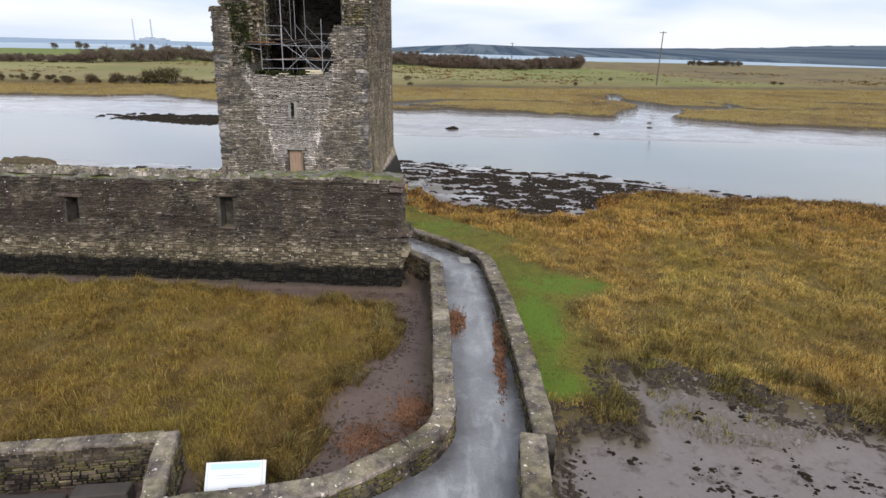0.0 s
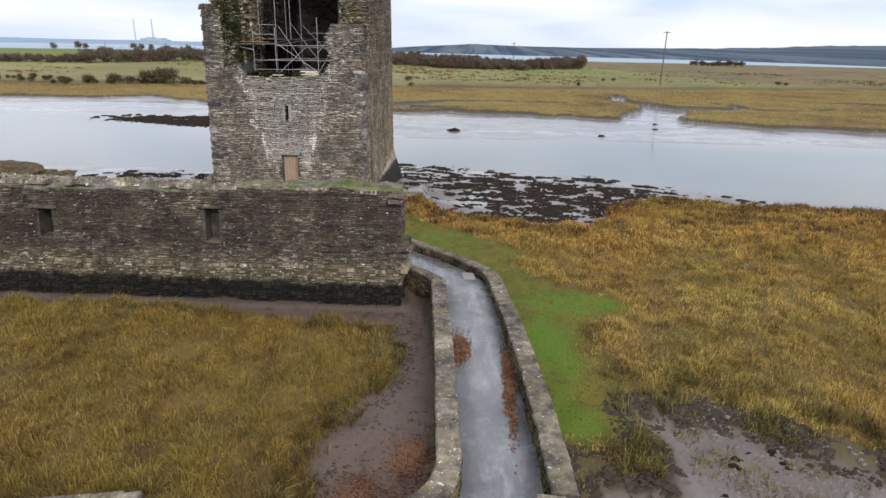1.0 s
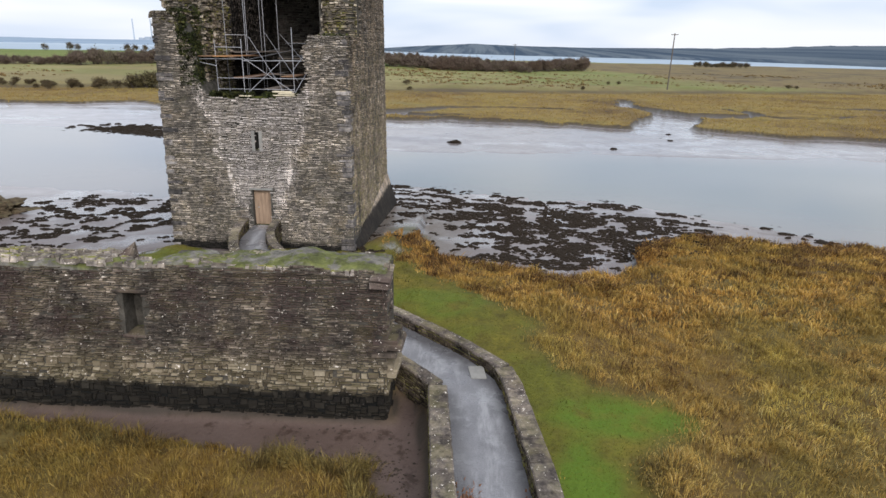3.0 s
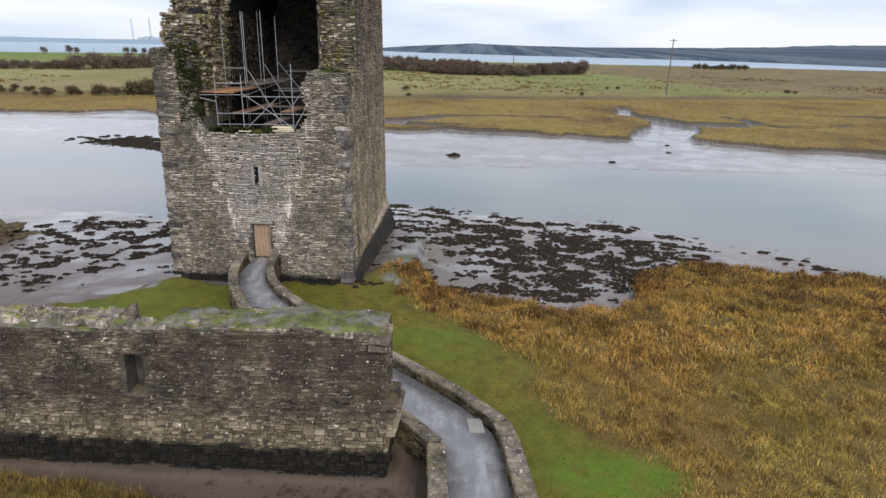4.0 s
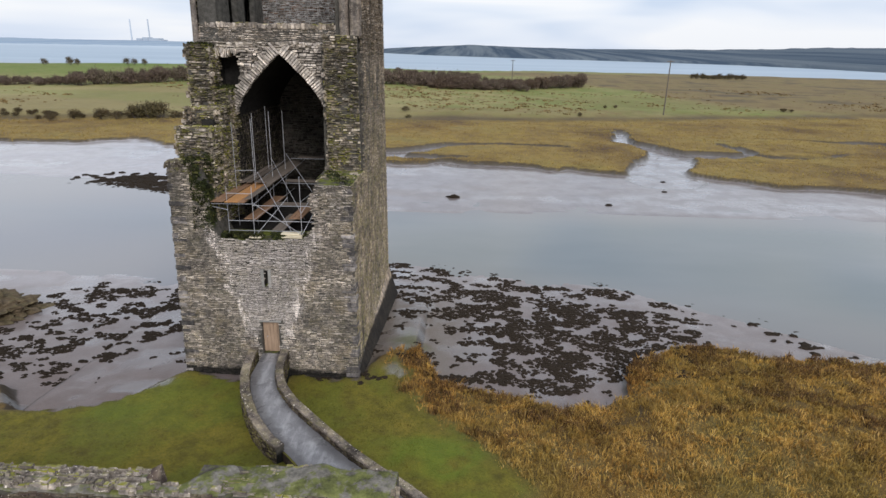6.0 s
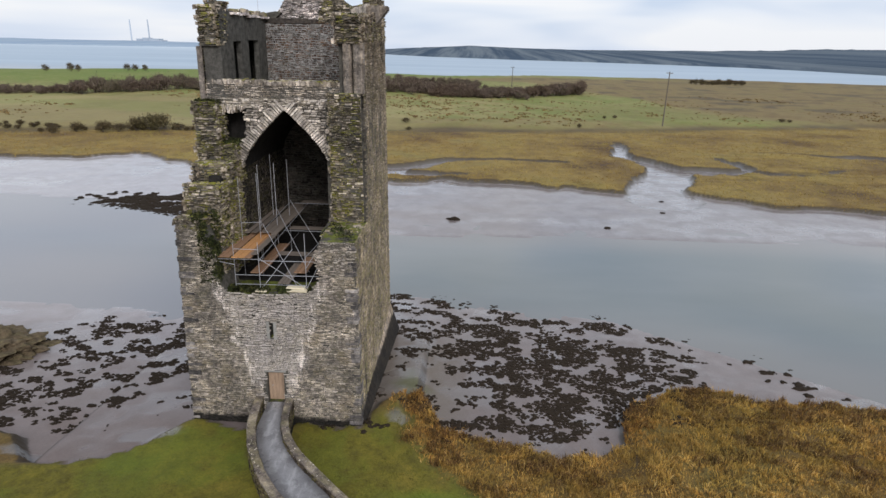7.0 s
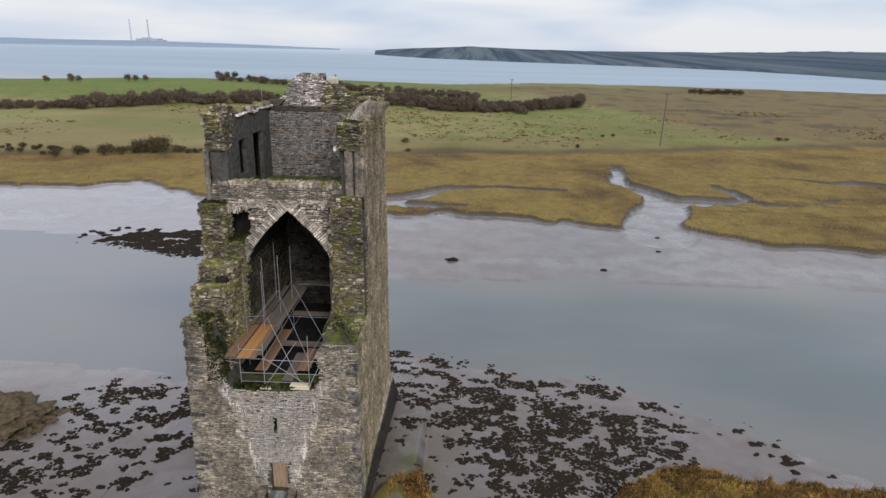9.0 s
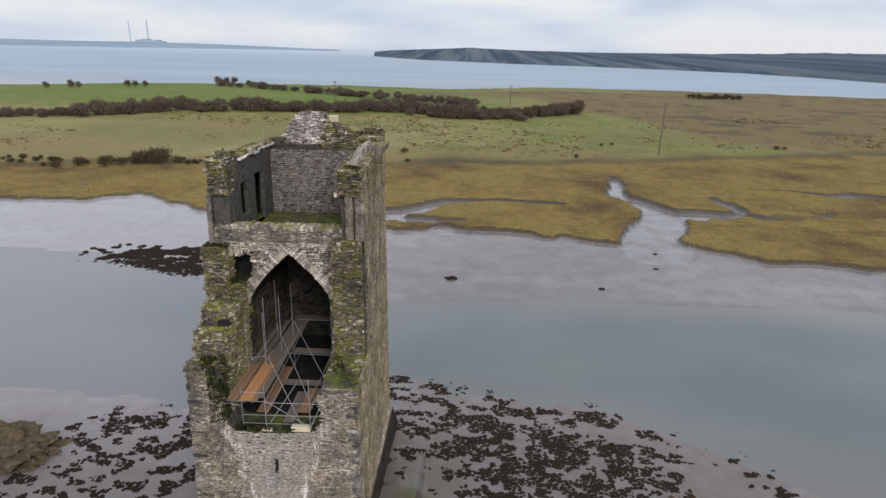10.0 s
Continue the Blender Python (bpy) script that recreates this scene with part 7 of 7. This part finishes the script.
def wrack(name, region, per, thr, seed, label, size=(0.06, 0.2), stretch=1.4):
    x0, x1 = min(p[0] for p in region) - 1.5, max(p[0] for p in region) + 1.5
    y0, y1 = min(p[1] for p in region) - 1.5, max(p[1] for p in region) + 1.5
    x, y = scatter(x0, x1, y0, y1, per, seed)
    d = poly_distance(region, x, y)
    f = fbm(x * 0.78, y * 1.1, seed, 4) + 0.42 * (fbm(x * 0.13, y * 0.2, seed + 5) - 0.5)
    keep = f + 0.05 * np.clip(d, -4, 0.8) > thr
    x, y = x[keep], y[keep]
    z = land(x, y)[0]
    r = np.random.default_rng(seed)
    n, k = len(x), 7
    s = r.uniform(*size, n)
    base = np.linspace(0, 2 * math.pi, k, endpoint=False)
    ang = base[None] + r.uniform(-0.3, 0.3, (n, k))
    rad = s[:, None] * r.uniform(0.55, 1.25, (n, k))
    turn = r.normal(0.05, 0.6, n)
    px, py = np.cos(ang) * rad * stretch, np.sin(ang) * rad
    X = x[:, None] + px * np.cos(turn)[:, None] - py * np.sin(turn)[:, None]
    Y = y[:, None] + px * np.sin(turn)[:, None] + py * np.cos(turn)[:, None]
    h = s * r.uniform(0.25, 0.5, n)
    v = np.zeros((n, 2 * k + 1, 3))
    v[:, :k] = np.stack([X, Y, np.broadcast_to((z - 0.04)[:, None], X.shape)], -1)
    v[:, k:2 * k] = np.stack([x[:, None] + (X - x[:, None]) * 0.68, y[:, None] + (Y - y[:, None]) * 0.68, z[:, None] + h[:, None] * r.uniform(0.55, 1.0, (n, k))], -1)
    v[:, 2 * k] = np.stack([x, y, z + h], 1)
    tri = []
    for i in range(k):
        j = (i + 1) % k
        tri += [(i, j, k + j), (i, k + j, k + i), (k + i, k + j, 2 * k)]
    f = (np.array(tri)[None] + (2 * k + 1) * np.arange(n)[:, None, None]).reshape(-1, 3)
    put(name, mesh_of(name, v.reshape(-1, 3), f), WEED, label=label, category="seaweed", kind="stuff")


wrack("seaweed_bed", WEED_EAST, 36, 0.565, 501, "black bladder wrack on rocks across the grey mudflat")
wrack("seaweed_bed", WEED_CORE, 30, 0.53, 505, "dense black bladder wrack on the rocky middle of the mudflat")
wrack("seaweed_bed", WEED_WEST, 36, 0.59, 502, "black bladder wrack patches on pale wet mud")
wrack("seaweed_bed", ISLET, 16, 0.425, 503, "low black weed-covered islet in the river", (0.2, 0.5))
wrack("seaweed_bed", TIP, 14, 0.70, 504, "scattered black weed clumps at the water's edge", (0.12, 0.35))


def lump(name, x, y, z, sx, sy, sz, mat, label, category, seed, group=""):
    bm = bmesh.new()
    bmesh.ops.create_icosphere(bm, subdivisions=3 if sx < 3 else 5, radius=1)
    for v in bm.verts:
        c = v.co.copy()
        k = 1 + 0.5 * (noise.noise(c * 1.6 + Vector((seed, 0, 0)))) + 0.3 * noise.noise(c * 4 + Vector((0, seed, 0))) + 0.16 * noise.noise(c * 11)
        v.co = Vector((c.x * sx * k, c.y * sy * k, max(-0.3, c.z) * sz * k))
    ob = part(name, bm, mat, shade=False)
    ob.location = (x, y, z)
    tagged(ob, label, category, group)


lump("rock", -1.2, 100.5, -0.05, 1.1, 0.5, 0.45, WEED, "dark weed-covered rock standing in the river", "rock", 3)
lump("rock", 32.3, 108.0, 0.12, 0.5, 0.3, 0.18, WEED, "dark driftwood lump on far mud", "rock", 5)
lump("rock", 21.5, 98.5, 0.02, 0.6, 0.4, 0.22, WEED, "small dark stone on far mud", "rock", 6)
lump("rock", 34.5, 116.0, 0.1, 0.4, 0.3, 0.15, WEED, "small dark stone on far mud", "rock", 7)

# earth bank on the near shore
lump("earth_bank", -38.2, 55.0, 0.1, 5.0, 3.6, 1.7, mortar_material("bank_earth", (0.10, 0.074, 0.046), moss=0.12), "eroded earth bank with turf on top", "bank", 9)

# clods, stranded weed and dark scraps in the near bay
def scraps(name, region, per, lo, hi, seed, mat, label, keep_fn):
    x0, x1 = min(p[0] for p in region), max(p[0] for p in region)
    y0, y1 = min(p[1] for p in region), max(p[1] for p in region)
    x, y = scatter(x0, x1, y0, y1, per, seed)
    ok = keep_fn(x, y)
    x, y = x[ok], y[ok]
    z = land(x, y)[0]
    r = np.random.default_rng(seed)
    n, k = len(x), 8
    s = lo + (hi - lo) * r.random(n) ** 2.5
    ang = np.linspace(0, 2 * math.pi, k, endpoint=False)[None] + r.uniform(-0.4, 0.4, (n, k))
    rad = s[:, None] * r.uniform(0.4, 1.3, (n, k))
    X, Y = x[:, None] + np.cos(ang) * rad * r.uniform(0.8, 1.8, (n, 1)), y[:, None] + np.sin(ang) * rad
    v = np.zeros((n, k + 1, 3))
    v[:, :k] = np.stack([X, Y, np.broadcast_to((z - 0.02)[:, None], X.shape)], -1)
    v[:, k] = np.stack([x + r.uniform(-0.3, 0.3, n) * s, y, z + s * r.uniform(0.3, 0.7, n)], 1)
    tri = [(i, (i + 1) % k, k) for i in range(k)]
    f = (np.array(tri)[None] + (k + 1) * np.arange(n)[:, None, None]).reshape(-1, 3)
    put(name, mesh_of(name, v.reshape(-1, 3), f), mat, label=label, category="seaweed" if mat is WEED else "clods", kind="stuff")


NEAR_BAY = [(4.3, 10), (26, 10), (26, 22), (4.3, 22)]
scraps("weed_scraps", NEAR_BAY, 60, 0.02, 0.13, 801, WEED, "dark scraps of stranded weed on the mud of the bay", lambda x, y: (poly_distance(BAY, x, y) > 0.4) & (fbm(x * 1.5, y * 1.5, 803) > 0.55 + 0.014 * (y - 12)))
scraps("mud_clods", NEAR_BAY, 260, 0.02, 0.13, 802, SOIL, "dark crumbling clods along the grass edge of the bay", lambda x, y: (np.abs(poly_distance(BAY, x, y) + 0.1) < 0.75) & (fbm(x * 1.1, y * 1.1, 804) > 0.38))
scraps("mud_clods", NEAR_BAY, 110, 0.02, 0.09, 805, plain_material("grey_clods", (0.20, 0.17, 0.155), 0.85, 0, 0.4, 6.0), "rough grey clods on the mud tongue", lambda x, y: (poly_distance(BAY_TONGUE, x, y) > -0.3) & (fbm(x * 1.6, y * 1.6, 806) > 0.42))
LEFT_SHORE = [(-4.5, 14.0), (1.4, 14.0), (1.4, 29.0), (-4.5, 29.0)]
scraps("mud_clods", LEFT_SHORE, 150, 0.015, 0.09, 811, SOIL, "dark crumbling clods at the edge of the marsh grass", lambda x, y: (poly_distance(LEFT_FLAT, x, y) > 0.1) & (np.abs(poly_distance(LEFT_GRASS, x, y) + 0.35) < 0.5) & (fbm(x * 1.3, y * 1.3, 812) > 0.42))
scraps("mud_clods", LEFT_SHORE, 22, 0.015, 0.08, 813, SOIL, "small dark clods and stones on brown mud", lambda x, y: (poly_distance(LEFT_FLAT, x, y) > 0.15) & (poly_distance(LEFT_GRASS, x, y) < -0.4) & ~inside(PATH_BAND, x, y))
x, y = scatter(7.5, 14, 17.3, 21.5, 150, 807)
ok = (poly_distance(BAY_TONGUE, x, y) > -0.2) & (fbm(x * 1.3, y * 1.3, 808) > 0.56)
blades("marsh_grass", x[ok], y[ok], land(x[ok], y[ok])[0], 0.16, 0.018, 0.7, 809, "sparse olive tufts on the mud tongue", REED_DARK)

x, y = scatter(-3.4, -2.3, 14.7, 15.8, 700, 815)
ok = fbm(x * 1.4, y * 1.4, 816) > 0.42
blades("lawn_grass", x[ok], y[ok], land(x[ok], y[ok])[0], 0.12, 0.016, 0.4, 817, "small bright green grass patch behind the board", TURF)

# red-brown litter on the path and mud
rng = random.Random(91)


def litter(label, cx, cy, rx, ry, z, n, seed):
    r = np.random.default_rng(seed)
    x, y = cx + r.normal(0, rx * 0.5, n), cy + r.normal(0, ry * 0.5, n)
    zz = np.array([path_z(a, b) + 0.03 for a, b in zip(x, y)]) if z is None else land(x, y)[0]
    blades("dead_weed", x, y, zz, 0.10, 0.05, 1.2, seed, label, LITTER)


litter("red-brown dead weed heap on the causeway", 1.55, 23.6, 0.30, 0.9, None, 1500, 601)
litter("red-brown dead weed strip beside the parapet", 3.16, 21.2, 0.17, 2.4, None, 1300, 602)
litter("red-brown wrack line on mud by the parapet", 0.45, 18.1, 0.6, 1.2, 0, 1100, 603)
litter("red-brown wrack line on mud by the parapet", -0.75, 16.7, 0.8, 0.8, 0, 1000, 604)


# rushy tussocks scattered over the far pasture
x, y = scatter(-170, 220, 172, 330, 0.10, 431)
past = y - along(MARSH_END, x)
ok = (past > 4) & (past < 125) & (fbm(x * 0.035, y * 0.05, 432) + 0.10 * (fbm(x * 0.3, y * 0.3, 433) - 0.5) > 0.43 + 0.28 * np.random.default_rng(436).random(len(x)))
x, y = x[ok], y[ok]
r_ = np.random.default_rng(434)
own = r_.uniform(0.16, 0.42, len(x)) * (0.8 + 0.5 * (fbm(x * 0.035, y * 0.05, 432) > 0.62))
px_, py_ = np.repeat(x, 9) + r_.normal(0, 1, 9 * len(x)) * np.repeat(own, 9) * 0.9, np.repeat(y, 9) + r_.normal(0, 1, 9 * len(x)) * np.repeat(own, 9) * 0.7
RUSH = blade_material("brown_rushes", [(0.0, (0.11, 0.07, 0.03)), (0.5, (0.20, 0.13, 0.055)), (1.0, (0.29, 0.20, 0.085))], 0.06)
blades("rush_tussocks", px_, py_, land(px_, py_)[0], np.repeat(own, 9) * 1.1, np.repeat(own, 9) * 0.8, 0.3, 435, "red-brown rush tussocks scattered over green pasture", RUSH)


# sedge tufts of the far marsh
SEDGE = blade_material("far_sedge", [(0.0, (0.27, 0.185, 0.055)), (0.5, (0.315, 0.222, 0.065)), (1.0, (0.37, 0.27, 0.085))], 0.05, mottle=0)
x, y = scatter(-150, 175, 102, 225, 4.2, 441)
ok = (y > along(FAR_BANK, x) - 4) & (y < along(MARSH_END, x) - 2) & (np.abs(x) < 0.85 * y)
x, y = x[ok], y[ok]
z, _, mud_m, reed_m, _, _, _ = land(x, y)
ok = (mud_m < 0.25) & (reed_m > 0.3) & (fbm(x * 0.3, y * 0.3, 442) > 0.32)
blades("far_sedge", x[ok], y[ok], z[ok], 0.19, 0.14, 0.4, 443, "golden sedge tufts over the far marsh", SEDGE, tuft=1.6)


# ---- hedges, scrub and far trees ----
def bush_meshes(seed, twigs, spread_x, tall):
    """Trunk stems, and a crown of many small twig and leaf clumps."""
    r = np.random.default_rng(seed)
    bm = bmesh.new()
    for i in range(5):
        a = r.uniform(0, 6.28)
        top = (math.cos(a) * spread_x * 0.5, math.sin(a) * spread_x * 0.5, tall * r.uniform(0.5, 0.75))
        tube(bm, (math.cos(a) * 0.1, math.sin(a) * 0.1, -0.3), top, 0.09, 5, 0.03)
        for _ in range(2):
            b = a + r.uniform(-1, 1)
            tube(bm, top, (top[0] + math.cos(b) * spread_x * 0.3, top[1] + math.sin(b) * spread_x * 0.3, tall * r.uniform(0.75, 0.95)), 0.035, 4, 0.012)
    stems = bpy.data.meshes.new("stem")
    bm.to_mesh(stems)
    bm.free()
    heads = r.normal(0, 1, (14, 3))
    heads /= np.linalg.norm(heads, axis=1)[:, None]
    c = heads[r.integers(0, 14, twigs)] * r.uniform(0.35, 0.85, (twigs, 1)) + r.normal(0, 0.22, (twigs, 3))
    c = c * np.array([spread_x, spread_x * 0.8, tall * 0.45]) + np.array([0, 0, tall * 0.52])
    c[:, 2] = np.maximum(c[:, 2], 0.05)
    d = r.normal(0, 1, (twigs, 3))
    d[:, 2] = np.abs(d[:, 2]) + 0.4
    d /= np.linalg.norm(d, axis=1)[:, None]
    s = np.cross(d, r.normal(0, 1, (twigs, 3)))
    s /= np.linalg.norm(s, axis=1)[:, None]
    ln, w = r.uniform(0.2, 0.5, (twigs, 1)) * tall * 0.3, r.uniform(0.03, 0.085, (twigs, 1)) * tall * 0.4
    v = np.stack([c - s * w, c + s * w, c + d * ln], 1).reshape(-1, 3)
    crown = mesh_of("crown", v, np.arange(3 * twigs).reshape(-1, 3))
    return stems, crown


def bush_thing(name, seed, twigs, spread_x, tall, mat, label, category, group):
    stems, crown = bush_meshes(seed, twigs, spread_x, tall)
    ob = thing(name, label, category, group)
    put("stem", stems, POLEWOOD, ob)
    put("crown", crown, mat, ob)
    return ob


brown = [bush_thing("hedge_bush", 700 + i, 2200, 3.4, 5.2, TWIG, "bare purple-brown hedge bush on the pasture edge", "bush", "far hedge bushes") for i in range(3)]
green = [bush_thing("scrub_bush", 720 + i, 1500, 2.4, 3.0, GORSE, "dark green-brown scrub bush at the marsh edge", "bush", "marsh edge scrub") for i in range(2)]
trees = [bush_thing("far_tree", 740 + i, 800, 4.2, 8.0, GORSE, "bare wind-shaped tree on the skyline", "tree", "skyline trees") for i in range(2)]
used = set()


def plant(kinds, x, y, s, sz=None):
    src = rng.choice(kinds)
    m = Matrix.Translation((x, y, ground_z(x, y) - 0.1)) @ Matrix.Rotation(rng.uniform(0, 6.28), 4, "Z") @ Matrix.Diagonal((s, s, sz or s, 1))
    if src.name in used:
        ob = copy_thing(src, Matrix.Identity(4))
        ob.matrix_basis = m
    else:
        used.add(src.name)
        src.matrix_basis = m


rng = random.Random(17)
HEDGE = [(-240, 236), (-186, 250), (-156, 257), (-130, 276), (-84, 288), (-34, 301), (8, 290), (33, 304), (57, 325)]
for (x0, y0), (x1, y1) in zip(HEDGE, HEDGE[1:]):
    n = max(3, int(math.hypot(x1 - x0, y1 - y0) / 1.25))
    for i in range(n):
        k = (i + rng.random()) / n
        x, y = x0 + (x1 - x0) * k, y0 + (y1 - y0) * k + rng.uniform(-4, 5)
        low = (0.6 if x < -160 else 1.0) * (0.62 + 0.6 * float(fbm(x * 0.07, 3.0, 95)))
        if low > 0.5 or rng.random() < 0.75:
            plant(brown, x, y, rng.uniform(0.6, 1.15) * (0.75 if x < -160 else 1.0), rng.uniform(0.8, 1.15) * low)
for i in range(22):
    plant(brown, rng.uniform(-30, 25), rng.uniform(284, 300), rng.uniform(0.6, 0.9), rng.uniform(0.5, 0.7))
for i in range(70):
    k = rng.random()
    plant(brown, -160 + 165 * k + rng.uniform(-3, 3), 404 - 70 * k + rng.uniform(-5, 5), rng.uniform(0.7, 1.1), rng.uniform(0.5, 0.85))
for i in range(14):
    plant(green, 150 + 2.4 * i + rng.uniform(-1, 1), 442 + rng.uniform(-4, 4), rng.uniform(0.9, 1.4), rng.uniform(0.8, 1.3))
for x, y, s in ((-108.5, 167.4, 0.9), (-104.3, 171.0, 1.1), (-97.5, 172.0, 1.3), (-94.0, 173.0, 1.0), (-90.5, 176.0, 1.5), (-87.0, 177.0, 2.1), (-84.5, 178.0, 1.7), (-80.5, 179.0, 1.0), (-120, 170, 0.5), (-113, 169, 0.5), (-19, 201, 0.6), (-17, 190, 0.45), (35, 205, 0.45), (47, 226, 0.4), (51, 228, 0.45), (110, 232, 0.6), (113, 233, 0.5)):
    plant(green, x, y, s * rng.uniform(0.8, 1.0), s * rng.uniform(0.65, 0.95))
for i in range(120):
    x = rng.uniform(-190, -66)
    plant(green, x, float(along(MARSH_END, x)) - 1 + rng.uniform(-3, 2), rng.uniform(0.25, 0.5))
for x, y, s in ((-221, 350, 0.62), (-218, 352, 0.5), (-199, 368, 0.55), (-195, 369, 0.5), (-190, 371, 0.5), (-160, 405, 0.75), (-155, 406, 0.7), (-151, 408, 0.7), (-232, 345, 0.5)):
    plant(trees, x, y, s)

# ---- poles ----
def utility_pole(x, y, z, h, lean):
    ob = thing("utility_pole", "thin leaning wooden pole with a crossarm", "pole", "pasture poles")
    top = (x + lean, y, z + h)
    bm = bmesh.new()
    tube(bm, (x, y, z - 0.5), top, 0.22, 8, 0.15)
    part("shaft", bm, POLEWOOD, ob)
    bm = bmesh.new()
    box(bm, (top[0] - 1.1, y - 0.08, top[2] - 0.5), (top[0] + 1.1, y + 0.08, top[2] - 0.3))
    part("crossarm", bm, POLEWOOD, ob)


utility_pole(62.7, 212.0, 2.3, 16.7, 0.1)
utility_pole(22.0, 340.0, 4.0, 12.0, 0.0)
utility_pole(-66.0, 318.0, 4.0, 13.0, 0.0)

# ---- single stones of the nearest wall faces ----
place_singles()
